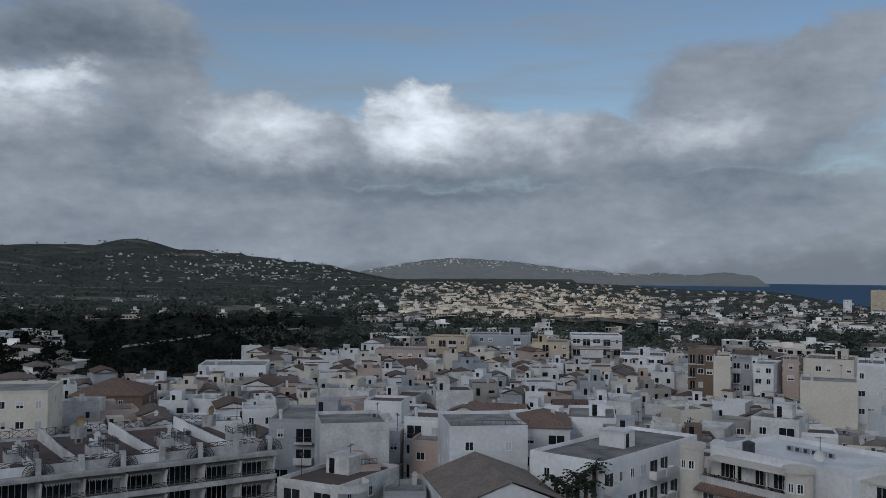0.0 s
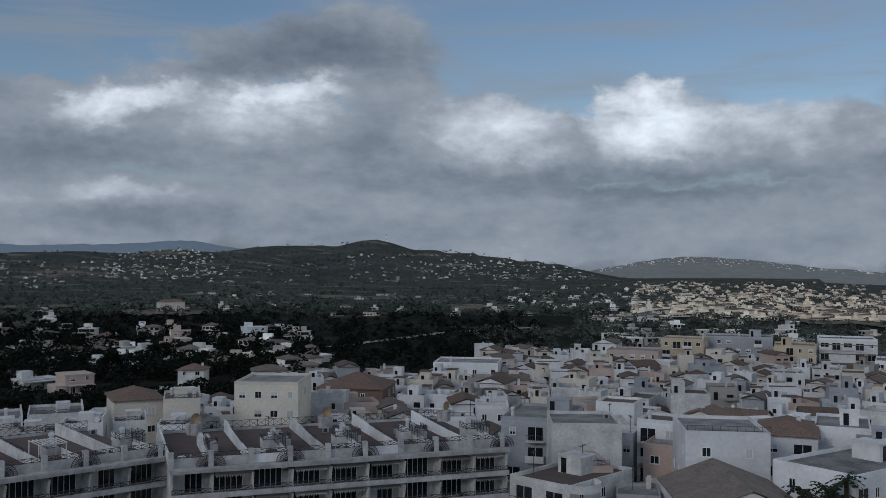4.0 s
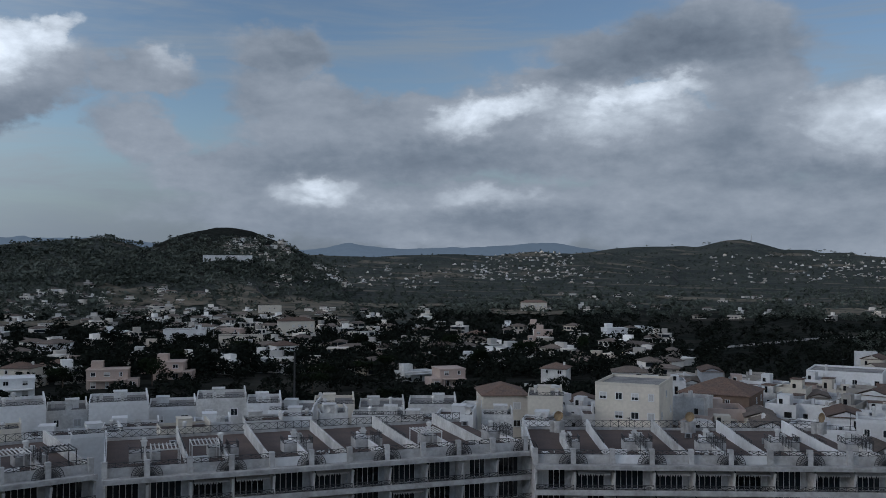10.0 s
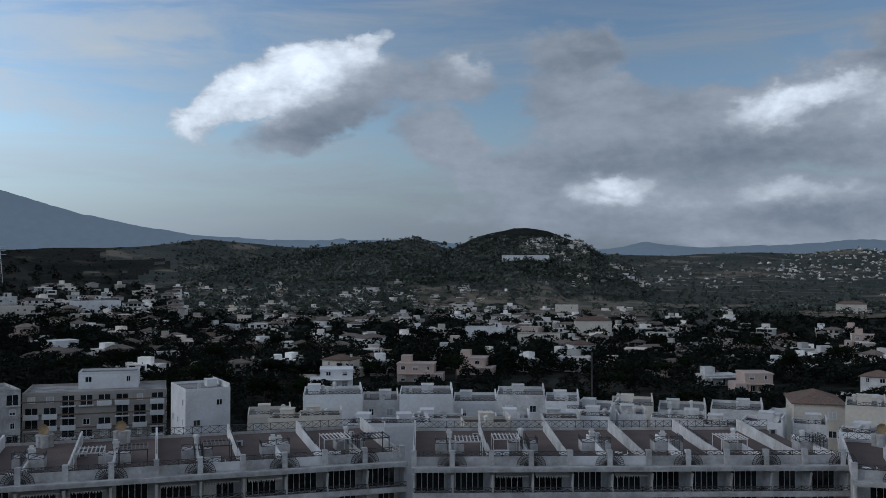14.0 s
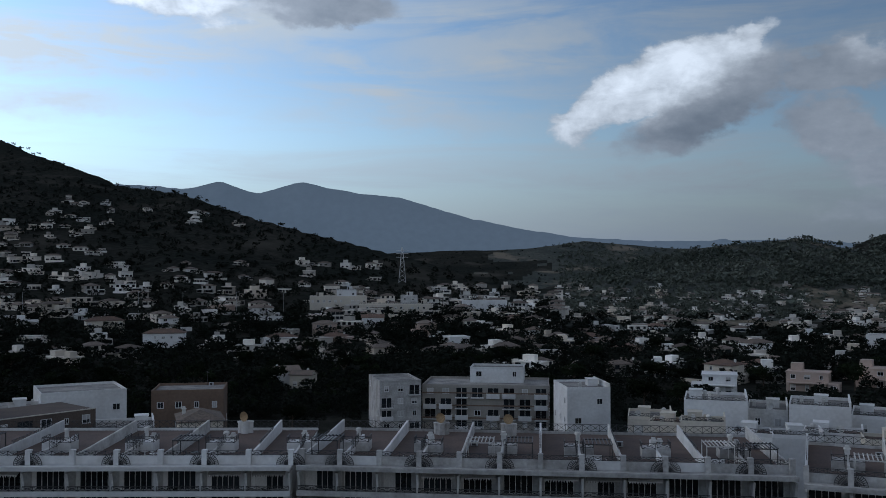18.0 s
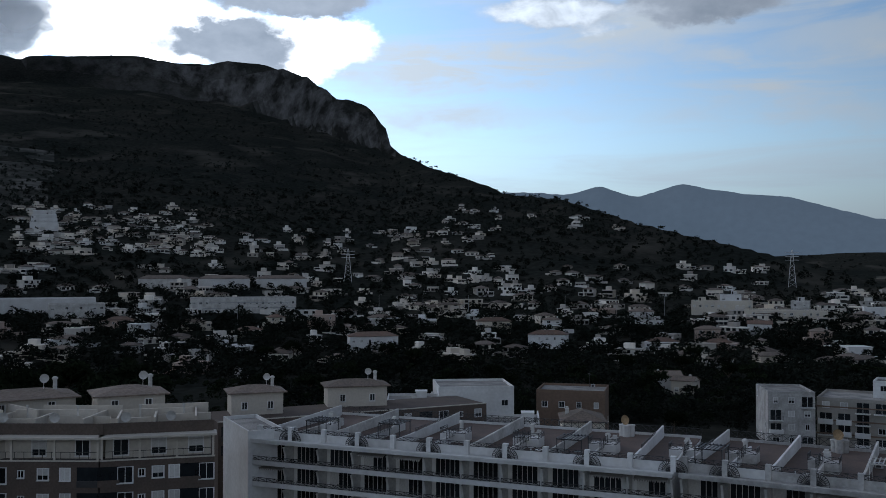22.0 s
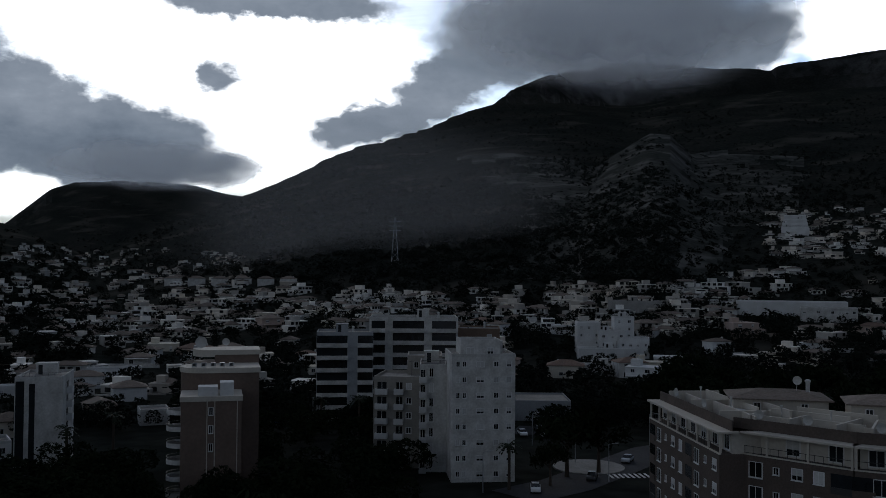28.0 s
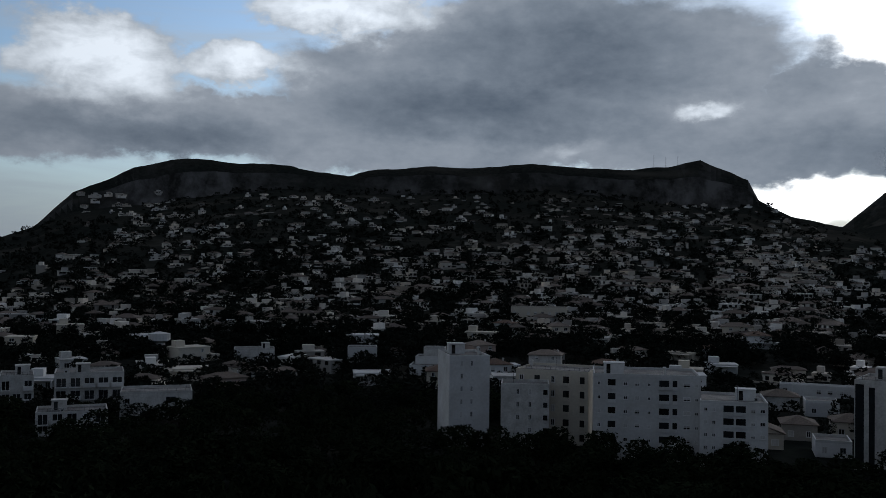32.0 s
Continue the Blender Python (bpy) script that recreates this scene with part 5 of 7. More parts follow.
def brick_wing(left, right, label, rng, bays, d=15.0, h=16.0, top=True, levels=5):
    az, r, w, turn = span(left, right)
    b = thing("brick_wing", spot(az, r, 0), az + turn, label, "apartment building", BRICK_GROUP)
    TAKEN.append((b.location.x, b.location.y, w * 0.55))
    x0, x1 = -w / 2, w / 2
    part("wall", Shape().box(x0, x1, 0, d, -2, h), BRICK, b)
    part("sill_band", Shape().box(x0 - 0.06, x1 + 0.06, -0.08, 0.2, h, h + 0.14), TRIM, b)
    for f in range(levels):
        z = h - 2.95 * (f + 1) + 0.85
        for i in range(bays):
            x = x0 + w * (i + 0.5) / bays
            k = (i * 7 + 3) % 5
            if k == 0:
                part("window", win_mesh(1.7, 1.9, "plain"), None, b, (x, 0, z - 0.5))
            elif k == 1:
                part("window", win_mesh(1.2, 1.5, "closed"), None, b, (x, 0, z - 0.1))
            elif k == 2:
                part("window", win_mesh(0.7, 0.9, "plain"), None, b, (x, 0, z + 0.2))
            elif k == 3:
                # no real recess: a dark sheet carries the loggia's shade
                lg = part("loggia", Shape().box(x - 1.2, x + 1.2, -0.03, 0.0, z - 0.85, z + 1.45), GLASS, b)
                part("parapet", Shape().box(x - 1.2, x + 1.2, -0.12, -0.031, z - 0.85, z - 0.1), BRICK if rng.random() < 0.5 else METAL, lg)
            else:
                part("window", win_mesh(1.3, 1.4, "shut"), None, b, (x, 0, z - 0.05))
    if top:
        # set-back attic storey behind cream posts, under a thin cream slab
        part("attic", Shape().box(x0 + 0.4, x1 - 0.4, 1.8, d, h, h + 2.7), TRIM, b)
        part("slab", Shape().box(x0 - 0.25, x1 + 0.25, -0.35, 2.4, h + 2.55, h + 2.8), TRIM, b)
        part("parapet", Shape().box(x0 + 0.1, x1 - 0.1, 1.6, 1.8, h + 2.8, h + 4.1), BRICK, b)
        part("roof", Shape().box(x0 + 0.3, x1 - 0.3, 1.8, d, h + 2.7, h + 2.8), TERRACE, b)
        n = max(3, int(w / 4))
        for i in range(n + 1):
            x = x0 + 0.15 + (w - 0.3) * i / n
            part("post", Shape().box(x - 0.12, x + 0.12, 0.1, 0.34, h + 0.14, h + 2.55), TRIM, b)
        for i in range(n):
            x = x0 + w * (i + 0.5) / n
            part("window", win_mesh(1.7, 1.9, rng.choice(("plain", "shut"))), None, b, (x, 1.8, h + 0.3))
        part("railing", rail_mesh(round(w - 0.4, 1), 0.9, False), None, b, (x0 + 0.2, 0.2, h + 0.14))
        for i, (ua, ub, y, top_) in enumerate(((0.05, 0.42, 4.2, 4.3), (0.48, 0.97, 4.8, 4.5), (0.15, 0.8, 7.2, 4.9), (0.3, 0.95, 9.6, 5.1))):
            part("party_wall", Shape().box(x0 + w * ua, x0 + w * ub, y, y + 0.25, h + 2.8, h + top_), TRIM, b)
        for u in (0.45, 0.12, 0.82):
            part("party_wall", Shape().box(x0 + w * u, x0 + w * u + 0.25, 1.9, 9.5, h + 2.8, h + 4.6), TRIM, b)
        part("awning", Shape().box(x0 + w * 0.55, x0 + w * 0.8, 5.2, 7.0, h + 4.0, h + 4.12), WHITE, b)
        for u in (0.2, 0.6):
            part("satellite_dish", dish_mesh(0.6), None, b, (x0 + w * u, 2.6, h + 3.3), 12)
            part("flue", Shape().lathe(x0 + w * u + 1.5, 5.4, [(0.1, h + 2.8), (0.1, h + 5.4), (0.18, h + 5.4), (0.18, h + 5.7)], 8), STAINED, b)
    return b


def penthouse(az, r, w, d, z, h, label):
    """A small roof house under a low hipped tile roof, with its dish."""
    p = thing("roof_house", spot(az, r, z), az + 8, label, "roof house", "roof houses of the brick building")
    part("wall", Shape().box(-w / 2, w / 2, 0, d, 0, h), TRIM, p)
    part("roof", Shape().hip(-w / 2, w / 2, 0, d, h + 0.19, 0.95, 0.6), TILE2, p)
    for k in range(2):
        part("window", win_mesh(0.9, 1.25, "plain"), None, p, (-w / 4 + k * w / 2, 0, 0.9))
    part("satellite_dish", dish_mesh(0.6), None, p, (w * 0.2, d * 0.3, h + 1.1))
    part("chimney", chimney_mesh(1), None, p, (w * 0.35, d * 0.6, h + 0.5))


TAKEN = []


def key(az, r, w, d, h, turn, wall, label, **kw):
    p = spot(az, r + d / 2, 0)
    TAKEN.append((p.x, p.y, max(w, d) * 0.55))
    return block(az, r, w, d, h, turn, wall, label, **kw)


def corner_apartments():
    """Cream apartment house with round stair turrets, planted roof terraces and tiled canopies."""
    az, r, w, turn = span((-14.6, 126.0), (-25.6, 110.0))
    b = thing("corner_apartments", spot(az, r, 0), az + turn, "cream apartment house with round turrets, planted terraces and tiled canopies", "apartment building")
    p = spot(az, r + 9, 0)
    TAKEN.append((p.x, p.y, 15.0))
    x0, x1, d, h = -w / 2, w / 2, 20.0, 11.2
    part("wall", Shape().box(x0, x1, 0, d, -2, h), TRIM, b)
    part("terrace_floor", Shape().box(x0 + 0.2, x1 - 0.2, 0.2, 5, h, h + 0.05), TERRACE, b)
    part("parapet", Shape().ring(x0, x1, 0, 5.0, 0.25, h, h + 0.8), STAINED, b)
    part("penthouse", Shape().box(x0 + 0.6, x1 - 7, 4.4, d - 1, h, h + 3.2), WHITE, b)
    part("parapet", Shape().ring(x0 + 0.6, x1 - 7, 4.4, d - 1, 0.25, h + 3.2, h + 3.9), WHITE, b)
    part("roof", Shape().box(x0 + 0.9, x1 - 7.3, 4.7, d - 1.3, h + 3.2, h + 3.26), WHITE, b)
    part("penthouse", Shape().box(x1 - 7, x1 - 0.4, 6.5, d - 1, h, h + 2.6), STAINED, b)
    part("roof", Shape().box(x1 - 7, x1 - 0.1, 6.2, d - 0.8, h + 2.6, h + 2.85), TRIM, b)
    part("slab", Shape().box(x0 + 1.8, x0 + w * 0.56, 1.6, 4.4, h + 2.55, h + 2.8), TRIM, b)
    for k in range(4):
        x = x0 + 2.2 + k * (w * 0.52 - 1) / 3
        part("post", Shape().box(x - 0.12, x + 0.12, 1.8, 2.04, h + 0.05, h + 2.55), TRIM, b)
    for x, rad, top in ((x0 + 0.8, 1.55, h + 4.6), (x0 + w * 0.6, 1.6, h + 4.2)):
        t = part("turret", Shape().lathe(x, 0.4, [(rad, -1), (rad, top - 0.5), (rad + 0.25, top - 0.5), (rad + 0.25, top)], 24), TRIM, b)
        for k in range(3):
            a2 = radians(-90 + (-38, 0, 38)[k])
            part("window", win_mesh(0.7, 1.1, "plain"), None, t, (x + (rad - 0.04) * math.cos(a2), 0.4 + (rad - 0.04) * math.sin(a2), h + 1.5), (-38, 0, 38)[k])
    for xa, xb in ((x0 + 2.6, x0 + w * 0.6 - 1.7), (x0 + w * 0.6 + 1.7, x1)):
        for lv in range(2):
            z = h - 0.1 - 3.0 * lv
            c = Shape()
            n = int((xb - xa) / 0.4)
            for k in range(n):
                xl, xr = xa + (xb - xa) * k / n, xa + (xb - xa) * (k + 1) / n
                xm = (xl + xr) / 2
                for pa, pb, za, zb in ((xl, xm, 0.0, 0.1), (xm, xr, 0.1, 0.0)):
                    c.poly([(pa, -1.4, z - 0.6 + za), (pb, -1.4, z - 0.6 + zb), (pb, 0, z + zb), (pa, 0, z + za)])
            c.poly([(xa, 0, z - 0.2), (xb, 0, z - 0.2), (xb, -1.4, z - 0.8), (xa, -1.4, z - 0.8)])
            c.poly([(xa, -1.4, z - 0.8), (xb, -1.4, z - 0.8), (xb, -1.4, z - 0.6), (xa, -1.4, z - 0.6)])
            part("canopy", c, TILE, b)
            m = max(3, int((xb - xa) / 2.2))
            for k in range(m):
                part("window", win_mesh(1.7, 1.9, "closed" if (k + lv) % 3 else "plain"), None, b, (xa + (xb - xa) * (k + 0.5) / m, 0, z - 2.9))
    for k in range(3):
        part("patio_door", glazed_mesh(k % 2), None, b, (x0 + 4 + 4.0 * k, 4.39, h + 0.06))
    part("patio_door", glazed_mesh(0), None, b, (x1 - 3.5, 6.49, h + 0.06))
    rng = random.Random(3)
    for k in range(16):
        planter(b, x0 + 3 + (w - 4) * k / 15, rng.choice((0.6, 0.7, 1.0)), h + rng.choice((0.06, 0.3, 0.5)), rng)
    for k in range(6):
        part("air_conditioner", ac_mesh(), None, b, (x0 + 7 + 1.2 * k, 12.5, h + 3.26))
    part("chimney", chimney_mesh(0), None, b, (x0 + 3, 9, h + 3.2))
    part("water_tank", Shape().lathe(x0 + 5, 6.5, [(0.8, h + 3.2), (0.8, h + 4.7), (0.3, h + 4.9)], 14), METAL, b)
    part("satellite_dish", dish_mesh(0.7), None, b, (x0 + 15, 7, h + 3.2), 20)
    part("antenna", antenna_mesh(), None, b, (x0 + 13, 10, h + 3.2))


def brown_tower():
    """Tan-brown slab tower: blank front with a strip of windows, bowed white balconies, cream stepped top."""
    b = thing("tower_block", spot(158.0, 160, 0), 158.0, "brown slab tower with bowed white balconies and cream stepped top", "apartment tower")
    p = spot(157.7, 172, 0)
    TAKEN.append((p.x, p.y, 12.0))
    part("wall", Shape().box(-4.9, 4.9, 0, 9, -2, 16.3), TAN, b)
    part("cornice", Shape().box(-5.1, 5.1, -0.2, 9, 16.3, 17.1), TRIM, b)
    part("parapet", Shape().box(-2.2, 1.0, 0.6, 4, 17.1, 18.6).box(1.4, 3.6, 0.5, 4, 17.1, 19.3), WHITE, b)
    part("wall", Shape().box(-1.0, 8.2, 9, 18, -2, 20.0).lathe(-1.0, 13.5, [(4.4, -2), (4.4, 20.0)], 20, 90, 270), TAN, b)
    part("cornice", Shape().box(-1.0, 8.4, 8.8, 18, 20.0, 20.9).lathe(-1.0, 13.5, [(4.6, 20.0), (4.6, 20.9), (0.1, 20.9)], 20, 90, 270), TRIM, b)
    part("wall", Shape().box(0.5, 8.6, 18.2, 26, -2, 22.4), TAN, b)
    part("cornice", Shape().box(0.5, 8.8, 18.0, 26.2, 22.4, 23.3).lathe(0.5, 22, [(4.0, 22.0), (4.0, 23.3), (0.1, 23.3)], 18, 90, 270), TRIM, b)
    for x in (-0.7, 0.55, 4.2):
        part("pilaster", Shape().box(x - 0.07, x + 0.07, -0.1, 0, -1, 16.3), TRIM, b)
    for f in range(3):
        part("window", win_mesh(0.7, 1.3, "plain"), None, b, (-0.07, 0, 14.0 - 3.0 * f))
    for f in range(6):
        z = 14.2 - 2.75 * f
        bal = part("balcony", Shape().lathe(-4.9, 3.2, [(0.3, z - 0.2), (2.4, z - 0.2), (2.4, z + 0.55), (2.28, z + 0.55), (2.28, z)], 18, 90, 280), STAINED, b)
        part("railing", Shape().lathe(-4.9, 3.2, [(2.36, z + 0.95), (2.36, z + 1.0), (2.31, z + 1.0), (2.31, z + 0.95)], 18, 90, 280), METAL, bal)
        part("balcony_door", Shape().box(-4.95, -4.901, 1.6, 4.8, z, z + 2.1), GLASS, b)
    part("satellite_dish", dish_mesh(1.1), None, b, (-2.0, 19.5, 23.3))
    part("satellite_dish", dish_mesh(0.7), None, b, (2.5, 20, 23.3))
    for k in range(5):
        part("air_conditioner", ac_mesh(), None, b, (-3 + 1.6 * k, 11, 20.9))


BR = random.Random(4)
brick_wing((131.6, 146), (127.6, 119), "dark brown brick apartment wing with cream attic posts", BR, 9)
brick_wing((127.2, 121.5), (120.4, 115), "curved dark brick apartment wing with cream slab", BR, 6)
brick_wing((120.3, 115), (113.9, 114.5), "dark brick apartment wing with grey roller shutters", BR, 7)
brick_wing((113.7, 149), (97.5, 166), "low brick wing behind the terraced building", BR, 14, 12, 14.5, False, 2)
penthouse(124.2, 132, 12.0, 8, 18.8, 2.5, "cream roof house with a wide tiled roof and tall flue")
penthouse(118.6, 131, 8.6, 7, 18.8, 2.6, "cream roof house with a hipped tile roof and dish")
penthouse(111.4, 156, 8.4, 6, 14.5, 3.5, "cream roof house with a pyramid tile roof")
penthouse(105.4, 163, 10.4, 6, 14.5, 3.4, "cream roof house with a brown tile roof")

ea, er, ew, et = span((113.4, 142.5), (111.95, 128.6))
key(ea, er, ew, 5.0, 15.9, et, WHITE, "tall blank white end wall of the terraced building", blank=True, extras=False, name="end_wing", category="apartment building")
ea, er, ew, et = span((9.95, 117.6), (6.3, 112.0))
low = key(ea, er, ew, 14.0, 11.6, et, STAINED, "lower rounded end of the terraced building", balconies=0.9, floors=4, bays=2, name="end_wing", category="apartment building", roof_mat=TERRACE)
for f in range(4):
    part("curved_balcony", Shape().lathe(ew / 2, 2.0, [(2.6, 11.6 - 2.85 * f - 0.2), (2.6, 11.6 - 2.85 * f + 0.8), (2.45, 11.6 - 2.85 * f + 0.8), (2.45, 11.6 - 2.85 * f - 0.2)], 14, -100, 80), STAINED, low)
key(24.8, 170, 11.5, 14, 16.8, -12, CREAM, "cream rendered apartment block with small square windows", floors=5, bays=4, extras=False)
key(19.8, 200, 14.4, 14, 11.9, -14, BROWN, "brown apartment house with a hipped tile roof", roof="hip", floors=4, bays=5)
key(12.7, 262, 18.2, 16, 10.8, -6, WHITE, "long white public building with a flat roof", bays=7)
key(8.4, 152, 11.3, 16, 13.2, -10, GREYW, "dark grey apartment house with green balconies", balconies=0.5)
key(5.3, 138, 10.2, 12, 14.8, 6, STAINED, "house with a large blank stained party wall", blank=True)
key(-2.9, 132, 11.2, 14, 15.5, 10, WHITE, "big white house with few windows", floors=4, bays=2)
key(-6.2, 146, 8.3, 13, 13.5, 0, WHITE, "white apartment house with a tiled mansard and balconies", roof="hip", balconies=0.6)
key(-9.1, 156, 8.1, 14, 13.3, 0, WHITE, "white apartment house with dark windows")
key(-12.8, 128, 26.0, 11, 14.0, 62, WHITE, "long white apartment wing with awnings and balconies", floors=4, bays=9, balconies=0.6)
corner_apartments()
key(-0.3, 320, 13.9, 14, 14.3, -8, OCHRE, "ochre apartment block with dark loggias", floors=5, bays=4, balconies=0.3)
key(-3.5, 335, 22.3, 14, 14.4, 0, GREYW, "grey apartment block with rows of windows", floors=5, bays=7, balconies=0.3)
key(-6.6, 312, 12.3, 14, 13.8, 0, OCHRE, "yellow apartment block with balconies", floors=5, bays=4, balconies=0.4)
key(-9.4, 318, 16.9, 14, 15.9, 4, WHITE, "white and brown apartment block with long balconies", floors=5, bays=5, balconies=0.8, band=BROWN)
key(2.6, 300, 16.1, 14, 11.7, -6, PINK, "pinkish brown apartment block", floors=4, bays=5)
key(-15.5, 232, 6.0, 12, 19.0, -10, BROWN, "brown apartment house with balconies", floors=6, bays=3, balconies=0.5)
key(-16.7, 226, 3.8, 10, 18.0, 0, CREAM, "tall narrow house with a blank cream wall", blank=True)
key(-17.8, 240, 4.7, 12, 16.1, 0, GREYW, "grey apartment house with enclosed balconies", balconies=0.8, floors=6, bays=2)
key(-19.0, 236, 4.7, 12, 15.6, -10, WHITE, "tall white apartment house with small windows", floors=6, bays=2)
key(-20.5, 240, 3.6, 12, 16.6, 0, PINK, "pale pink narrow house", floors=6, bays=1)
key(-22.5, 200, 10.6, 12, 16.0, 0, CREAM, "house with a large blank cream party wall", blank=True)
key(-22.5, 240, 11.2, 14, 17.0, -5, CREAM, "cream town house with a pink front", floors=5, bays=5)
key(-24.7, 215, 5.4, 14, 18.6, 0, WHITE, "white town house with a flat roof", floors=5, bays=3)
key(-12.1, 290, 13.3, 14, 12.0, 0, WHITE, "white apartment block with long balconies", floors=4, bays=5, balconies=0.7)
key(-25.3, 1150, 24.6, 18, 27.6, 0, OCHRE, "ochre tower block by the sea", floors=9, bays=7, name="tower_block", z=-9)
key(-23.5, 1150, 8.8, 14, 16.1, 0, WHITE, "white tower block by the sea", floors=6, bays=3, name="tower_block", z=-9)
key(4.8, 122, 4.8, 10, 12.0, 14, PINK, "pink and blue painted house with arched windows", floors=3, bays=2)
key(-4.3, 105, 13.0, 17, 11.6, 16, WHITE, "white house with a tiled gable roof", roof="gable", roof_mat=TILE2, floors=4, bays=4)
key(45.2, 165, 8.0, 12, 12.4, -8, WHITE, "white row house with a flat roof", extras=False, low=True)
key(60.8, 168, 10.6, 12, 14.5, 0, WHITE, "white row house with blank walls", bays=3, floors=3, extras=False, low=True)
key(57.9, 172, 6.7, 12, 12.8, 0, STAINED, "white row house with small windows", extras=False, low=True)
key(55.1, 168, 9.7, 12, 14.4, 0, WHITE, "white row house with one small window", floors=2, bays=2, extras=False, low=True)
key(52.1, 172, 8.1, 12, 12.6, 0, WHITE, "white row house with a low parapet", extras=False, low=True)
key(49.3, 170, 8.7, 12, 14.1, 0, STAINED, "weathered white row house", extras=False, low=True)
key(46.8, 166, 6.0, 12, 13.6, 0, WHITE, "white house with a blank wall", floors=1, bays=1, extras=False, low=True)
key(42.6, 170, 7.4, 12, 12.6, 0, CREAM, "cream row house with a roof terrace", extras=False, low=True)
key(39.7, 172, 8.4, 12, 11.7, 0, STAINED, "weathered row house with a flat roof", extras=False, low=True)
key(36.6, 172, 8.9, 12, 12.2, 0, STAINED, "row house with a tiled roof terrace", extras=False, low=True)
key(32.1, 178, 8.6, 12, 13.5, 8, CREAM, "cream house with a hipped tile roof", roof="hip", extras=False, low=True)
key(29.7, 165, 6.1, 11, 14.9, 0, CREAM, "cream house with a blank wall", floors=2, bays=1, extras=False, low=True)
key(79.7, 215, 9.8, 14, 11.5, 12, PLASTER, "pale apartment block with rounded corner", floors=4, bays=3, balconies=0.3, extras=False)
key(74.5, 218, 29.6, 16, 10.1, -4, BEIGE, "long beige apartment block with brown balcony bands", floors=4, bays=8, balconies=0.7, band=BROWN, extras=False)
key(73.8, 226, 12.9, 8, 13.4, -4, WHITE, "white penthouse storey behind the beige block", floors=5, bays=3, extras=False)
key(68.2, 200, 9.3, 14, 12.1, 14, WHITE, "white house with a large blank wall", floors=3, bays=2, extras=False, low=True)
key(64.6, 176, 8.0, 10, 10.0, 0, CREAM, "low cream house with a roof terrace", extras=False, low=True)
key(98.1, 195, 15.8, 14, 13.4, 8, WHITE, "white house with stepped roof terraces", floors=3, bays=4)
key(92.4, 200, 14.5, 12, 12.2, -6, BROWN, "dark brown house with glazed terraces", floors=3, bays=4)
key(91.6, 160, 7.1, 9, 12.4, 4, CREAM, "cream house with a hipped grey tile roof", roof="hip", roof_mat=TILE2, floors=2, bays=2)
key(96.0, 165, 10.0, 9, 10.9, 0, WHITE, "white row house with roof terraces", extras=False, low=True)
key(102.0, 178, 10.0, 9, 13.0, 0, WHITE, "white row house with a low parapet", extras=False, low=True)
key(141.6, 170, 11.7, 12, 22.7, 8, STAINED, "slim white apartment tower with small windows", floors=8, name="tower_block", layout=[(0.1, 0.7, 1.0, "plain"), (0.2, 0.7, 1.0, "plain"), (0.45, 1.4, 1.0, "shut"), (0.7, 0.9, 1.0, "plain"), (0.9, 0.9, 1.1, "shut")])
key(141.8, 174, 7.5, 7, 25.0, 8, STAINED, "white penthouse of the slim tower", floors=8, bays=2, name="tower_block", extras=False)
key(144.5, 178, 6.3, 12, 19.9, 0, STAINED, "white tower wing with stacked balconies", floors=7, name="tower_block", layout=[(0.35, 0.8, 1.7, "plain"), (0.9, 0.6, 1.8, "plain")], stack=((0.1, 1.4),))
key(146.9, 182, 9.3, 12, 17.1, -10, BEIGE, "tan apartment tower with curved balconies", floors=6, name="tower_block", layout=[(0.75, 1.0, 1.2, "plain")], stack=((0.18, 2.4), (0.55, 1.8)))
key(145.2, 190, 7.1, 10, 20.5, 0, BEIGE, "tan stepped tower head", floors=7, bays=2, name="tower_block")
key(150.1, 240, 14.4, 14, 22.0, 0, GREYW, "grey apartment block with long balconies and dark recesses", floors=7, blank=True, ribbons=((0.0, 0.55), (0.72, 1.0)), ribbon_mat=STAINED, name="apartment_block")
key(145.9, 246, 23.4, 16, 25.5, 0, STAINED, "pale apartment block with rows of long balconies", floors=8, blank=True, ribbons=((0.02, 0.18), (0.26, 0.62), (0.7, 0.98)), name="apartment_block")
key(141.9, 255, 11.4, 14, 22.2, 0, BROWN, "brown stair tower of the apartment block", floors=7, bays=2, name="apartment_block")
brown_tower()
key(167.5, 196, 8.7, 14, 16.8, -10, STAINED, "slim white tower with a dark stair strip", blank=True, strip=True, name="tower_block")
key(190.9, 198, 8.7, 14, 18.8, 12, WHITE, "white apartment tower with narrow windows", floors=7, name="tower_block", layout=[(0.3, 0.5, 1.1, "plain"), (0.55, 0.5, 1.1, "plain")])
key(185.9, 204, 16.1, 14, 15.4, -14, CREAM, "cream apartment tower with stepped roof", floors=5, name="tower_block", layout=[(0.08, 0.9, 1.4, "plain"), (0.3, 1.2, 1.9, "dark"), (0.52, 0.8, 1.4, "plain"), (0.7, 1.3, 1.9, "dark"), (0.92, 1.0, 1.9, "dark")])
key(187.5, 196, 10.1, 8, 13.3, 0, STAINED, "white tower wing with a sloping parapet", floors=5, name="tower_block", layout=[(0.35, 0.6, 1.1, "plain"), (0.6, 0.6, 1.1, "plain"), (0.92, 0.9, 1.5, "dark")])
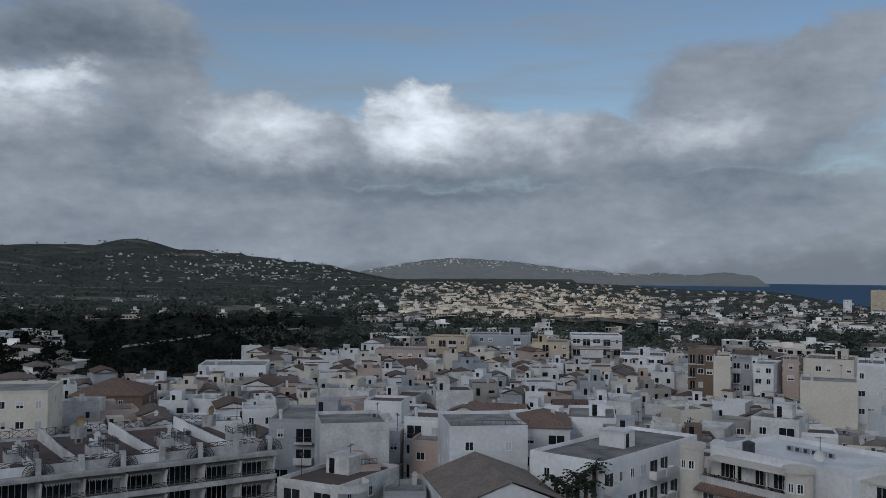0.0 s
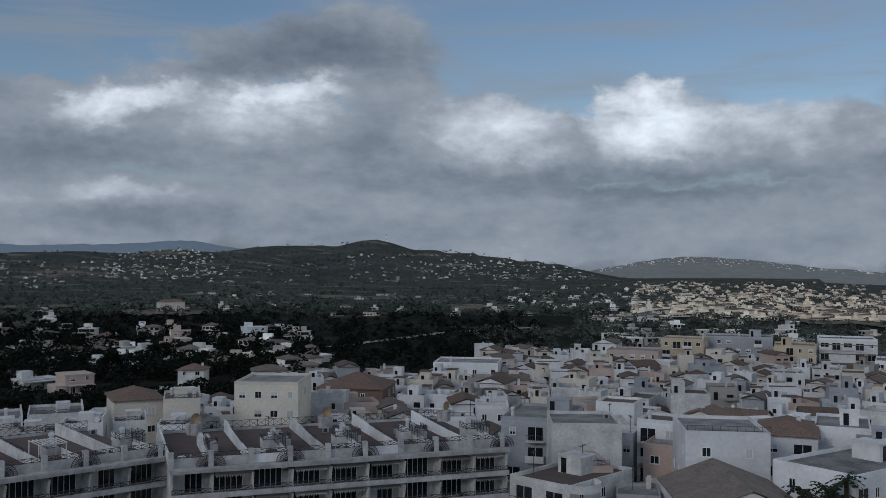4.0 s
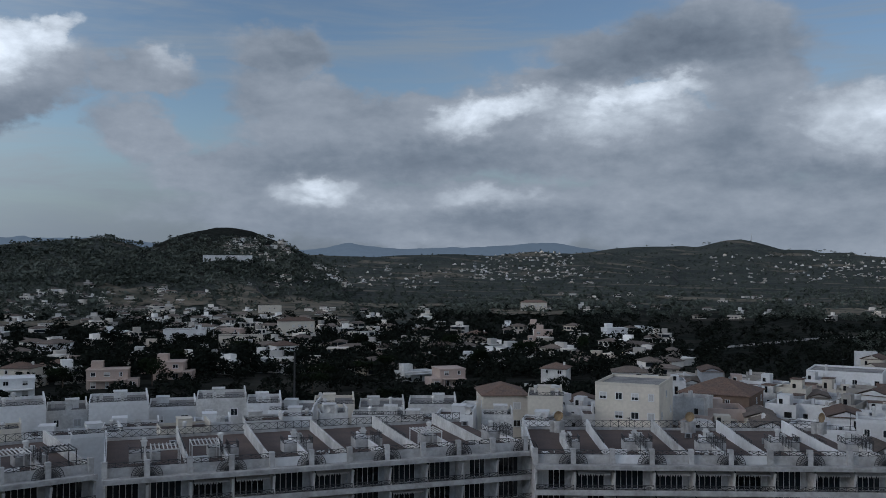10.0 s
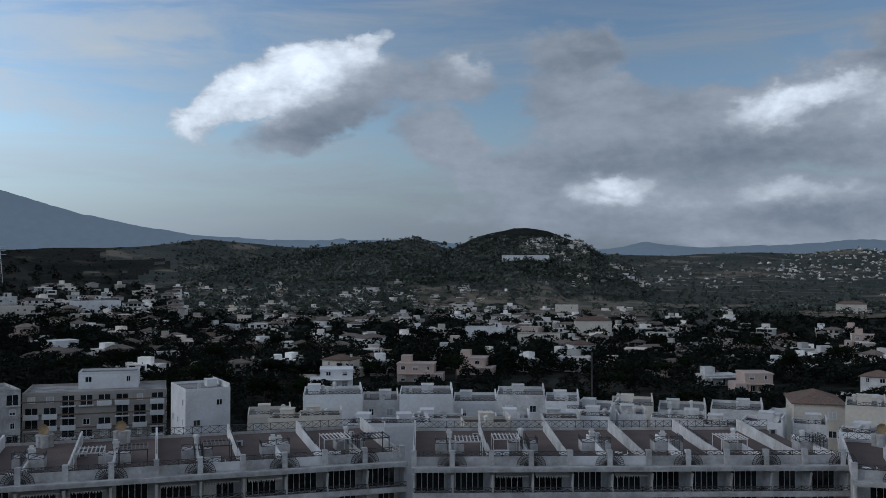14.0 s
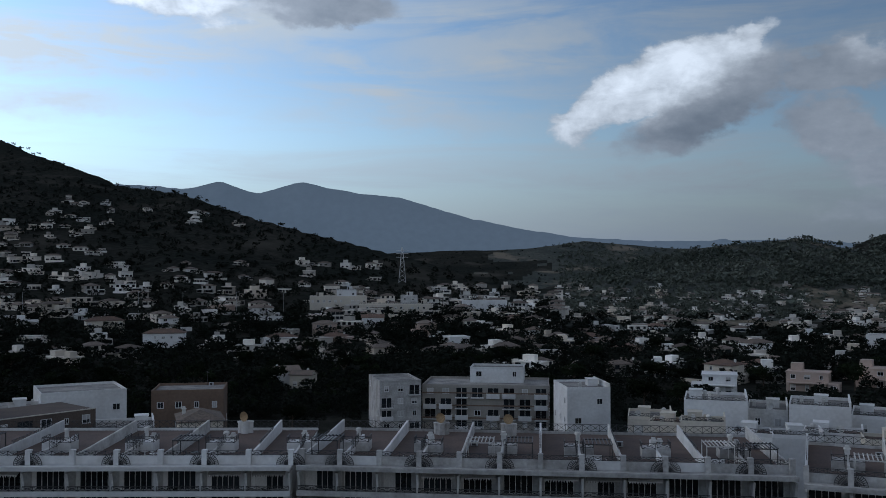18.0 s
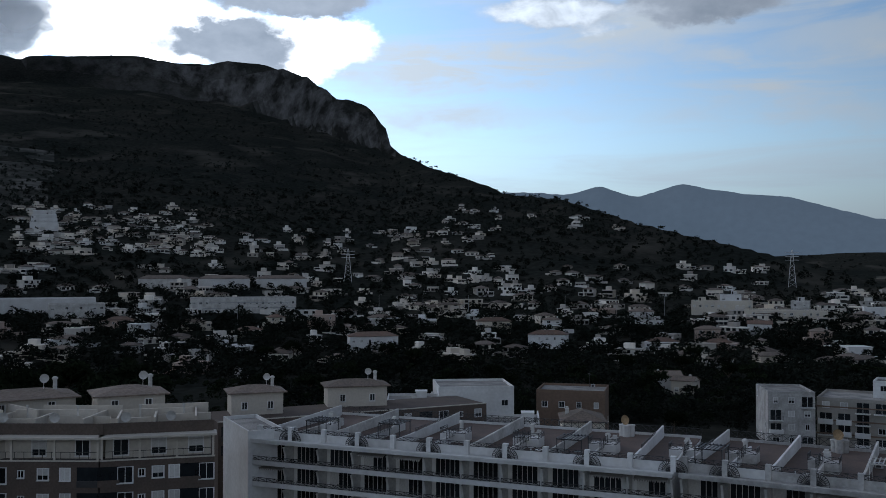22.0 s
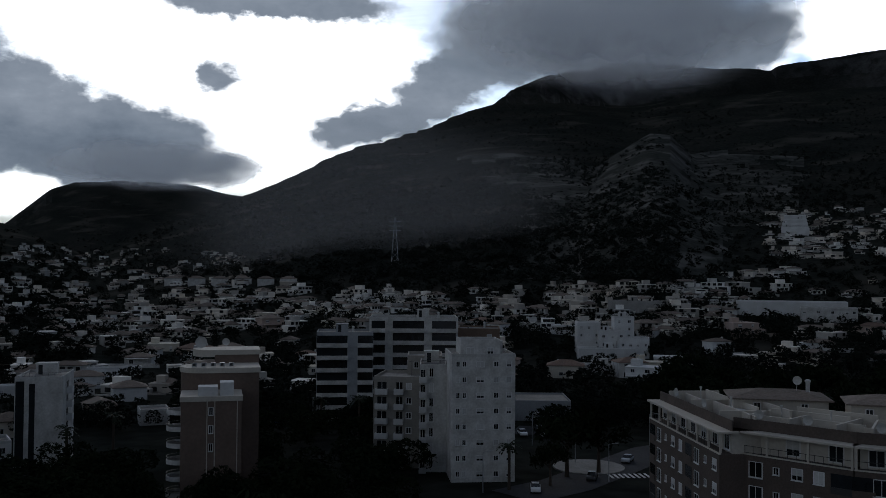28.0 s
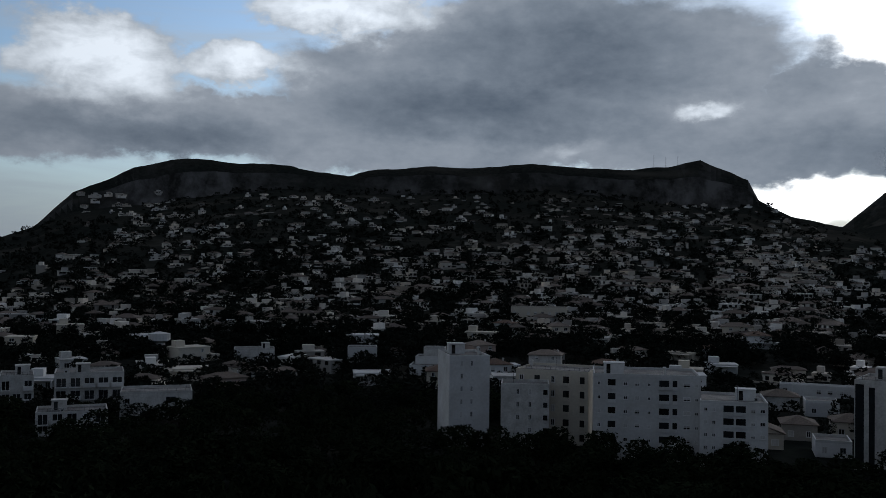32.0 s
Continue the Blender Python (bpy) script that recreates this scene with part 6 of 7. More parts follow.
key(180.2, 190, 20.9, 14, 16.6, 4, WHITE, "broad white apartment block with small windows and loggias", floors=6, name="apartment_block", layout=[(0.05, 0.6, 0.7, "plain"), (0.17, 1.5, 1.7, "dark"), (0.3, 0.8, 0.7, "plain"), (0.41, 0.9, 0.8, "shut"), (0.52, 0.6, 0.6, "plain"), (0.66, 1.9, 1.7, "dark"), (0.76, 0.9, 1.7, "dark"), (0.87, 1.3, 0.8, "shut"), (0.96, 0.6, 0.6, "plain")])
key(175.2, 188, 12.5, 14, 12.3, 4, WHITE, "lower wing of a white apartment block with loggias", floors=5, name="apartment_block", layout=[(0.08, 0.6, 0.7, "plain"), (0.2, 0.6, 0.7, "plain"), (0.42, 1.9, 1.7, "dark"), (0.6, 1.8, 1.7, "dark"), (0.78, 0.8, 0.7, "shut"), (0.92, 0.9, 0.7, "plain")])
key(217.1, 252, 7.6, 12, 9.6, 0, STAINED, "white balconied apartment house", floors=3, bays=3, balconies=0.8)
key(213.3, 254, 16.7, 12, 9.6, 0, STAINED, "white apartment house with full-width balconies", floors=3, bays=5, balconies=0.9)
key(214.2, 222, 14.9, 10, 4.6, 0, STAINED, "low white apartment house with balconies", floors=2, bays=5, balconies=0.9)
key(209.6, 238, 16.9, 12, 6.3, 0, STAINED, "white apartment house with dark ground floor", floors=2, bays=5, balconies=0.6)


def free(p, rad):
    return all((p.x - q[0]) ** 2 + (p.y - q[1]) ** 2 > (rad + q[2]) ** 2 for q in TAKEN)


def fill_town(az0, az1, r0, r1, step, rng, lo=6.0, hi=11.5, wide=(4.2, 8.0)):
    """The dense old town between the single buildings: narrow two- to four-storey houses side by side."""
    r = r0
    while r < r1:
        az = az0 + rng.uniform(0, 2)
        while az < az1:
            w, d = rng.uniform(*wide), rng.uniform(6, 9.5)
            a = az + math.degrees(w / 2 / r)
            az += math.degrees((w + rng.uniform(-0.4, 0.7)) / r)
            p = spot(a, r + d / 2 + rng.uniform(-2, 2), 0)
            if not free(p, min(w, d) * 0.40):
                continue
            TAKEN.append((p.x, p.y, min(w, d) * 0.40))
            kind = rng.random()
            h = rng.uniform(lo, hi) + (2.4 if rng.random() < 0.12 else 0)
            turn = rng.choice((-16, -14, 4, 6, -15, 32)) + rng.uniform(-3, 3)
            near = r < 175
            more = dict(group="houses of the old town", rng=rng, side=near and rng.random() < 0.5, dens=0.85 if near else 0.5, balconies=0.2 if near else 0.05, extras=near or rng.random() < 0.45)
            front = p.xy.length - d / 2
            if kind < 0.56:
                wall, words = (WHITE, "white") if rng.random() < 0.75 else (STAINED, "weathered white")
                block(a, front, w, d, h, turn, wall, words + " rendered town house with a flat roof terrace", roof_mat=rng.choice((TERRACE, TERRACE, FLATROOF, STAINED)), **more)
            elif kind < 0.76:
                block(a, front, w, d, h, turn, CREAM if rng.random() < 0.5 else WHITE, "town house with an old brown tiled roof", roof="gable", roof_mat=TILE if rng.random() < 0.6 else TILE2, **more)
            else:
                wall, words = rng.choice(((CREAM, "cream"), (PINK, "salmon"), (GREYW, "grey"), (BEIGE, "beige"), (CREAM, "cream"), (TAN, "tan")))
                block(a, front, w, d, h, turn, wall, words + " rendered town house with a flat roof", **more)
        r += step


def far_town(stretches, rng):
    """The farther lanes of the old town, too many to count, joined."""
    vs, fs, ms = [], [], []
    skins = [WHITE, STAINED, CREAM, PINK, GREYW, BEIGE, TERRACE, TILE, TILE2, FLATROOF, GLASS]
    for az0, az1, r0, r1, step, lo, hi in stretches:
        r = r0
        while r < r1:
            az = az0 + rng.uniform(0, 2)
            while az < az1:
                w, d = rng.uniform(3.8, 8.0), rng.uniform(6, 10)
                a = az + math.degrees(w / 2 / r)
                az += math.degrees((w + rng.uniform(-0.5, 0.6)) / r)
                p = spot(a, r + rng.uniform(-2.5, 2.5), 0)
                if not free(spot(a, p.xy.length + d / 2, 0), min(w, d) * 0.40):
                    continue
                h = rng.uniform(lo, hi) + (2.2 if rng.random() < 0.12 else 0)
                wall = rng.choice((0, 0, 0, 0, 0, 1, 1, 2, 2, 3, 4, 5))
                s = Shape().box(-w / 2, w / 2, 0, d, -1, h, wall)
                if rng.random() < 0.24:
                    s.hip(-w / 2, w / 2, 0, d, h + 0.19, min(w, d) * 0.18, 0.3, mi=rng.choice((7, 7, 8)), gable=True)
                    rise = min(w, d) * 0.17
                    if w >= d:
                        s.poly([(-w / 2, 0, h), (-w / 2, d, h), (-w / 2, d / 2, h + rise)], wall).poly([(w / 2, 0, h), (w / 2, d, h), (w / 2, d / 2, h + rise)], wall)
                    else:
                        s.poly([(-w / 2, 0, h), (w / 2, 0, h), (0, 0, h + rise)], wall)
                else:
                    s.ring(-w / 2, w / 2, 0, d, 0.2, h, h + rng.uniform(0.4, 1.0), wall)
                    s.box(-w / 2 + 0.2, w / 2 - 0.2, 0.2, d - 0.2, h, h + 0.06, rng.choice((6, 6, 9, 1)))
                    if rng.random() < 0.6:
                        sx, sw = rng.uniform(-w / 2 + 0.2, 0.2), rng.uniform(1.6, min(3.2, w / 2 - 0.3))
                        top = h + rng.uniform(1.6, 2.5)
                        s.box(sx, sx + sw, d * 0.4, d * 0.4 + 2.8, h + 0.06, top, wall)
                        if rng.random() < 0.4:
                            s.box(sx - 0.2, sx + sw + 0.2, d * 0.4 - 0.2, d * 0.4 + 3.0, top, top + 0.15, 7)
                        s.box(sx + 0.4, sx + 1.1, d * 0.4 - 0.04, d * 0.4, h + 0.1, h + 1.5, 10)
                    for _ in range(rng.randint(0, 2)):
                        cx, cy = rng.uniform(-w / 2 + 0.5, w / 2 - 0.5), rng.uniform(0.6, d - 0.6)
                        s.box(cx - 0.25, cx + 0.25, cy - 0.25, cy + 0.25, h, h + rng.uniform(1.0, 1.9), rng.choice((0, 1, 1)))
                n = max(1, int(w / 2.4))
                for lv in range(2):
                    z = h - 2.2 - 2.8 * lv
                    for i in range(n):
                        if rng.random() < 0.55:
                            x = -w / 2 + w * (i + 0.5) / n
                            ww = rng.choice((0.35, 0.45, 0.7))
                            s.box(x - ww, x + ww, -0.05, 0, z, z + rng.choice((1.1, 1.2, 1.7)), 10)
                            if ww > 0.6:
                                s.box(x - 1.0, x + 1.0, -0.8, -0.06, z - 0.15, z + 0.6, wall)
                o = len(vs)
                m = Matrix.Translation(p) @ Matrix.Rotation(radians(a + rng.choice((-16, -14, 4, 6, 30)) + rng.uniform(-3, 3)), 4, "Z")
                vs += [tuple(m @ Vector(v)) for v in s.v]
                fs += [tuple(o + q for q in f) for f in s.f]
                ms += s.m
            r += step
    return tagged(mesh_ob("old_town_houses", vs, fs, skins, ms), "white and cream old town houses with flat and tiled roofs", "houses", kind="stuff")


FR = random.Random(12)
fill_town(-31, 5, 117, 152, 10, FR, 6.5, 10.5, (5.0, 9.0))
fill_town(-31, 9, 156, 195, 10.5, FR, 6.5, 11.0)
fill_town(9, 24, 158, 174, 12, FR, 7, 10.5)
far_town([(-31, 11, 196, 335, 11, 6.0, 11.0), (9, 24, 175, 260, 11, 7.0, 10.5), (24, 34, 186, 215, 12, 6.0, 9.0)], FR)

# low back wings and roof boxes behind the terraces
LR = random.Random(31)
for k in range(15):
    la = 30.5 + 2.35 * k + LR.uniform(-0.5, 0.5)
    lr_ = LR.uniform(149, 157)
    block(la, lr_, LR.uniform(4.5, 8.5), 6.0, LR.uniform(12.0, 13.4), LR.uniform(-8, 8), LR.choice((WHITE, STAINED, WHITE, CREAM)), "low white back wing with a flat roof terrace",
          group="back wings behind the terraces", floors=3, bays=2, side=False, low=True, extras=False, roof_mat=LR.choice((None, TERRACE, TILE)))


# ---- larger single buildings out on the plain and the slopes ----
def meet(az, el):
    """Distance at which the ground along a bearing is met at a height angle."""
    rs = np.geomspace(60, 4500, 900)
    e = np.maximum.accumulate(np.degrees(np.arctan2(land(np.full(rs.shape, az), rs) - EYE_Z, rs)))
    return float(np.interp(el, e, rs))


def landmark(az, el, wide, high, d, turn, wall, label, **kw):
    """A building by the bearing and height angle of its foot, and the angles it fills."""
    r = meet(az, el)
    w, h = max(7.0, r * math.tan(radians(wide))), max(3.0, r * math.tan(radians(high)))
    p = spot(az, r + d / 2)
    TAKEN.append((p.x, p.y, max(w, d) * 0.5))
    return block(az, r, w, d, h, turn, wall, label, **kw)


landmark(83.5, -2.64, 3.47, 0.85, 14, 0, CREAM, "long cream factory hall with a round tank on its roof", category="factory", name="factory")
landmark(83.0, -2.50, 1.2, 1.1, 10, 0, WHITE, "white head building of the factory", category="factory", name="factory")
landmark(80.0, -2.98, 4.51, 0.7, 14, -4, CREAM, "long low school building with bands of windows", category="school", name="school")
landmark(79.2, -2.80, 1.0, 1.05, 10, -4, STAINED, "taller stair block of the school", category="school", name="school")
landmark(74.5, -2.82, 2.72, 0.75, 12, 5, WHITE, "white two-storey hall with square windows")
landmark(81.4, -3.68, 1.35, 0.6, 8, 0, WHITE, "small white house with a tiled roof", roof="gable")
landmark(97.0, -3.83, 2.12, 0.75, 9, 6, CREAM, "cream villa with a shallow hipped roof", roof="hip")
landmark(93.8, -4.72, 2.34, 0.85, 9, -8, WHITE, "white villa with rows of windows", roof="hip")
landmark(86.5, -7.2, 1.5, 0.95, 7, 14, WHITE, "white farmhouse with grey tiled gables", roof="gable", roof_mat=TILE2)
landmark(85.8, -7.3, 1.1, 0.8, 6, -20, CREAM, "low farm outbuilding with a tiled roof", roof="gable", roof_mat=TILE2)
for da, de, wd, hg in ((1.7, 0.1, 1.4, 1.9), (0.3, 0.0, 1.6, 1.5), (-1.0, -0.1, 1.8, 1.2), (0.6, -0.25, 3.4, 0.7), (-0.4, 0.15, 1.2, 2.2)):
    landmark(133.5 + da, -5.0 + de, wd, hg, 8, 10, WHITE, "white cube of a stepped terraced villa", group="stepped villas", name="stepped_villa", category="villa")
landmark(136.6, -6.37, 2.2, 0.75, 9, 0, CREAM, "low house with a brown tiled roof", roof="hip")
landmark(134.6, -6.2, 1.9, 0.6, 9, 10, STAINED, "flat-roofed workshop with a metal roof", roof_mat=STEEL)
landmark(138.4, -8.94, 4.3, 1.1, 16, 6, GREYW, "long grey hall with a pale flat roof", category="hall", name="hall", roof_mat=PAVING, extras=False)
landmark(132.5, -2.39, 3.17, 0.7, 12, 0, CONCRETE, "unfinished concrete building shell", category="building shell", name="building_shell")
landmark(123.6, -2.38, 6.0, 0.8, 12, 4, WHITE, "row of white terraced houses on the slope")
landmark(121.6, -2.7, 3.0, 0.8, 10, 4, STAINED, "weathered white apartment row")
for k in range(4):
    landmark(123.4, 2.2 + 0.22 * k, 1.5 - 0.1 * k, 0.55, 10, 0, WHITE, "white storey of a stepped hillside hotel", group="hotel storeys", name="hotel_storey", category="hotel")
for k in range(6):
    landmark(160.3 - 1.35 * k, -0.86, 1.0, 0.4, 9, 0, STAINED, "pale terraced house in a long row", group="long row of houses", roof="hip", roof_mat=TILE2)
landmark(186.7, -3.44, 3.44, 1.0, 12, 0, CREAM, "long pale building with a dark upper gallery")
landmark(193.5, -6.64, 2.26, 0.55, 12, -6, WHITE, "modern white villa with a floating terrace", name="modern_villa", category="villa", extras=False)
landmark(193.3, -6.45, 1.9, 0.9, 9, -6, WHITE, "middle storey of the modern white villa", name="modern_villa", category="villa", extras=False)
landmark(193.1, -6.3, 1.3, 1.3, 7, -6, STAINED, "upper storey of the modern white villa", name="modern_villa", category="villa", extras=False)
landmark(112.2, -2.53, 6.18, 0.9, 14, 5, STAINED, "long two-storey shop building with dark bands", band=GREYW)
landmark(110.0, -1.05, 3.0, 0.6, 10, 0, WHITE, "row of white terraced houses", roof="hip", roof_mat=TILE2)
landmark(113.4, -1.05, 3.0, 0.6, 10, 0, WHITE, "white terraced houses with tiled roofs", roof="hip", roof_mat=TILE2)
landmark(116.8, -1.05, 3.0, 0.6, 10, 0, STAINED, "weathered terraced houses with tiled roofs", roof="hip", roof_mat=TILE2)
landmark(104.4, -4.94, 3.0, 0.95, 9, 8, WHITE, "white villa with arches and a tiled roof", roof="hip")
landmark(30.4, -2.75, 1.6, 0.6, 10, 0, CREAM, "pale farmhouse in a stony clearing", roof="hip")
landmark(49.0, 0.35, 2.9, 0.3, 12, 0, WHITE, "long white hotel on the wooded hill", extras=False)
landmark(46.5, -2.9, 1.4, 0.5, 10, 0, CREAM, "cream house with arches among trees")
landmark(44.9, -4.2, 2.2, 0.9, 10, 4, CREAM, "ochre country house with an arcade", roof="hip")
landmark(51.5, -4.6, 2.4, 0.8, 10, -6, WHITE, "white two-storey villa with a long terrace")
landmark(48.2, -4.9, 2.6, 0.7, 10, 0, CREAM, "long flat beige building behind a yard")
landmark(197.5, -5.9, 1.8, 0.9, 9, 0, WHITE, "white villa among pines")
landmark(204.0, -6.0, 2.4, 0.9, 10, 0, STAINED, "pale house with a wide terrace")

for ha, he, hw, hh, hm, roofed in ((168.9, -9.3, 2.0, 0.9, CREAM, "hip"), (170.4, -8.2, 1.8, 0.8, WHITE, "flat"), (171.6, -9.6, 1.9, 0.9, BEIGE, "hip"), (172.6, -8.0, 2.0, 0.8, STAINED, "hip"), (173.4, -10.2, 1.6, 0.9, CREAM, "gable"), (169.8, -10.4, 1.7, 0.8, WHITE, "flat"), (162.6, -7.6, 1.9, 0.8, WHITE, "hip"), (164.2, -8.6, 1.7, 0.8, CREAM, "gable"), (161.2, -9.0, 1.6, 0.8, STAINED, "flat"), (165.0, -6.8, 2.0, 0.7, WHITE, "hip")):
    landmark(ha, he, hw, hh, 8, 6, hm, "small rendered house between the tower blocks", roof=roofed, roof_mat=TILE2 if roofed != "flat" else None, group="houses between the towers", extras=False)
# a long bright white wall, built as a low block; pavilion is an assumed use
landmark(170.6, -7.1, 4.2, 0.3, 5, 0, WHITE, "long low bright white wall between the tower blocks", category="pavilion", name="pavilion", extras=False, roof_mat=WHITE)
landmark(163.5, -6.2, 3.0, 0.3, 5, 0, WHITE, "long low white hall between the towers", category="hall", name="hall", extras=False, roof_mat=STAINED)

# water tower on the villa slope
wr = meet(209.5, -5.24)
wtw = thing("water_tank", spot(209.5, wr), 0, "round white water tank on a narrow foot", "water tank")
part("shaft", Shape().lathe(0, 0, [(2.2, -1), (2.2, 4)], 16), WHITE, wtw)
part("tank", Shape().lathe(0, 0, [(2.2, 4), (4.2, 5), (4.2, 7.6), (0.3, 8.4)], 20), WHITE, wtw)

# ---- trees and villas by stretches of country ----
def strew(az0, az1, el0, el1, count, rng, far=4500.0):
    """Places spread evenly over a stretch of what is seen: bearings az0..az1, height angles el0..el1."""
    az = np.array([rng.uniform(az0, az1) for _ in range(count)])
    el = np.array([rng.uniform(el0, el1) for _ in range(count)])
    rs = np.geomspace(60, far, 260)
    z = land(*np.broadcast_arrays(az[:, None], rs[None, :]))
    e = np.maximum.accumulate(np.degrees(np.arctan2(z - EYE_Z, rs[None, :])), axis=1)
    k = (e < el[:, None]).sum(axis=1)
    ok = (k > 0) & (k < len(rs))
    az, el, k, e = az[ok], el[ok], k[ok], e[ok]
    n = np.arange(len(az))
    u = (el - e[n, k - 1]) / np.maximum(e[n, k] - e[n, k - 1], 1e-6)
    r = rs[k - 1] + u * (rs[k] - rs[k - 1])
    return list(zip(az.tolist(), r.tolist(), land(az, r).tolist()))


def villa_verts(rng, size=1.0):
    """A far villa as bare arrays: walls, roof, dark openings, each with its material slot."""
    w, d, h = rng.uniform(6, 15) * size, rng.uniform(6, 10) * size, rng.choice((2.8, 3.0, 3.2, 5.2)) * size
    s = Shape().box(-w / 2, w / 2, 0, d, -3, h, 0)
    if rng.random() < 0.45:
        s.hip(-w / 2, w / 2, 0, d, h + 0.18, d * 0.2, 0.5, mi=1)
    else:
        s.box(-w / 2 - 0.2, w / 2 + 0.2, -0.2, d + 0.2, h, h + 0.35, 0)
        if rng.random() < 0.6:
            s.box(-w / 4, w / 6, d * 0.3, d * 0.8, h + 0.35, h + 2.6, 0)
    if rng.random() < 0.6:
        x = rng.choice((-1, 1)) * w * 0.55
        s.box(x - w * 0.25, x + w * 0.25, -2.5, d * 0.7, -3, h * 0.55, 0)
        s.box(x - w * 0.2, x + w * 0.2, -2.56, -2.5, 0.4, h * 0.45, 2)
    for lv in range(1 if h < 4 else 2):
        n = rng.randint(2, 4)
        for i in range(n):
            x = -w / 2 + w * (i + 0.5) / n
            ww = rng.uniform(0.5, 1.2)
            s.box(x - ww, x + ww, -0.08, 0.0, (lv * 2.8 + 0.5) * size, (lv * 2.8 + 2.2) * size, 2)
    if rng.random() < 0.5:
        s.box(-w * 0.6, w * 0.6, -5.5, -5.2, -3, 0.5, 0)
    return s


def far_villas(places, name, label, rng, walls=None):
    vs, fs, ms = [], [], []
    for az, r, z in places:
        p = spot(az, r, z)
        s = villa_verts(rng, 0.84 if r < 600 else 0.72 if r < 2200 else 0.6)
        o = len(vs)
        m = Matrix.Translation(p) @ Matrix.Rotation(radians(az + rng.gauss(0, 25)), 4, "Z")
        vs += [tuple(m @ Vector(v)) for v in s.v]
        fs += [tuple(o + k for k in f) for f in s.f]
        ms += s.m
    ob = mesh_ob(name, vs, fs, [walls or FAR_WHITE, FAR_TILE, GLASS], ms)
    return tagged(ob, label, "houses", kind="stuff")


def clump_arrays(n_tri, rng):
    """Triangles strewn through a crown, 1 m high and wide, as arrays."""
    tri = np.zeros((n_tri, 3, 3))
    for i in range(n_tri):
        a, b = rng.uniform(0, 2 * math.pi), rng.uniform(-0.2, 1.0)
        rad = rng.uniform(0.55, 1.0) * math.sqrt(max(0.05, 1 - b * b * 0.9)) * 0.5
        c = np.array([rad * math.cos(a), rad * math.sin(a), 0.42 + 0.5 * b])
        size = 1.55 / math.sqrt(n_tri)
        for k in range(3):
            tri[i, k] = c + np.array([rng.uniform(-1, 1), rng.uniform(-1, 1), rng.uniform(-0.8, 0.8)]) * size
    return tri


CLUMPS = [clump_arrays(n, random.Random(n)) for n in (44, 46, 40, 42)]
CLUMPS_MID = [clump_arrays(n, random.Random(n)) for n in (95, 90, 100)]
CLUMPS_NEAR = [clump_arrays(n, random.Random(n)) for n in (420, 400, 410)]
CLUMPS_FAR = [clump_arrays(n, random.Random(n)) for n in (20, 18, 19)]


def woods(places, name, label, rng, lo=3.5, hi=8.0, material=None, wide=1.0):
    out = []
    for az, r, z in places:
        if rng.random() < 0.75 and any(q[0] < az < q[1] and q[2] - 40 < r < q[3] for q in PLOTS):
            continue
        p = spot(az, r, z)
        src = rng.choice(CLUMPS_NEAR if r < 250 else CLUMPS_MID if r < 480 else CLUMPS if r < 800 else CLUMPS_FAR)
        h = rng.uniform(lo, hi)
        w = h * rng.uniform(0.8, 1.3) * wide
        a = rng.uniform(0, 6.28)
        c, s = math.cos(a), math.sin(a)
        t = src.reshape(-1, 3) * (w, w, h)
        t = np.stack([t[:, 0] * c - t[:, 1] * s + p.x, t[:, 0] * s + t[:, 1] * c + p.y, t[:, 2] + p.z - 0.05 * h - (0.8 if r > 600 else 0.0)], -1)
        out.append(t)
    v = np.concatenate(out)
    me = bpy.data.meshes.new(name)
    n = len(v)
    me.vertices.add(n)
    me.vertices.foreach_set("co", v.ravel())
    me.loops.add(n)
    me.loops.foreach_set("vertex_index", np.arange(n))
    me.polygons.add(n // 3)
    me.polygons.foreach_set("loop_start", np.arange(0, n, 3))
    me.materials.append(material or WOODS)
    me.update()
    ob = new(name, me)
    return tagged(ob, label, "trees", kind="stuff")


# ---- fields of bare earth between the woods ----
PLOTS = []


def field(az0, az1, r0, r1, label, material=None):
    """A plot draped over the land, in low steps."""
    PLOTS.append((az0, az1, r0, r1))
    vs, fs = [], []
    n, m = 16, 12
    for j in range(m + 1):
        for i in range(n + 1):
            a = az0 + (az1 - az0) * i / n + 0.25 * math.sin(j * 1.7)
            r = r0 + (r1 - r0) * (j / m) + 14 * math.sin(i * 0.9)
            p = spot(a, r)
            vs.append((p.x, p.y, p.z + 0.9 + 0.5 * (j % 2)))
    for j in range(m):
        for i in range(n):
            q = j * (n + 1) + i
            fs.append((q, q + n + 1, q + n + 2, q + 1))
    tagged(mesh_ob("field", vs, fs, [material or SAND]), label, "field", "fields of the valley")


field(41.5, 49.5, 720, 1000, "pale ploughed field in the valley")
field(50.0, 56.0, 800, 900, "narrow terraced field below the wooded hill")
field(16.0, 23.0, 1150, 1260, "narrow pale field before the hill")
field(28.5, 33.0, 720, 800, "stony clearing around a farmhouse")
field(56.0, 62.0, 640, 700, "terraced plot at the edge of the woods")
field(10.0, 14.0, 780, 900, "bare building plot at the edge of the town")
field(-14.0, -6.0, 700, 820, "dry grass slope between the houses")
field(36.0, 41.0, 900, 980, "pale strip of field between pines")


SR = random.Random(5)


def firm(places):
    """Leaves out cliffs and brinks, where no tree stands."""
    a, r, z = (np.array(c) for c in zip(*places))
    bad = np.abs(land(a, r + 14) - land(a, r - 14)) > 24
    for da, dr in ((0.5, 0), (-0.5, 0), (0, 30), (1.2, 0), (-1.2, 0)):
        bad |= land(a + da, r + dr) < z - 16
    bad |= (a > 210.5) & (z > 90)
    return [q for q, b in zip(places, bad) if not b]


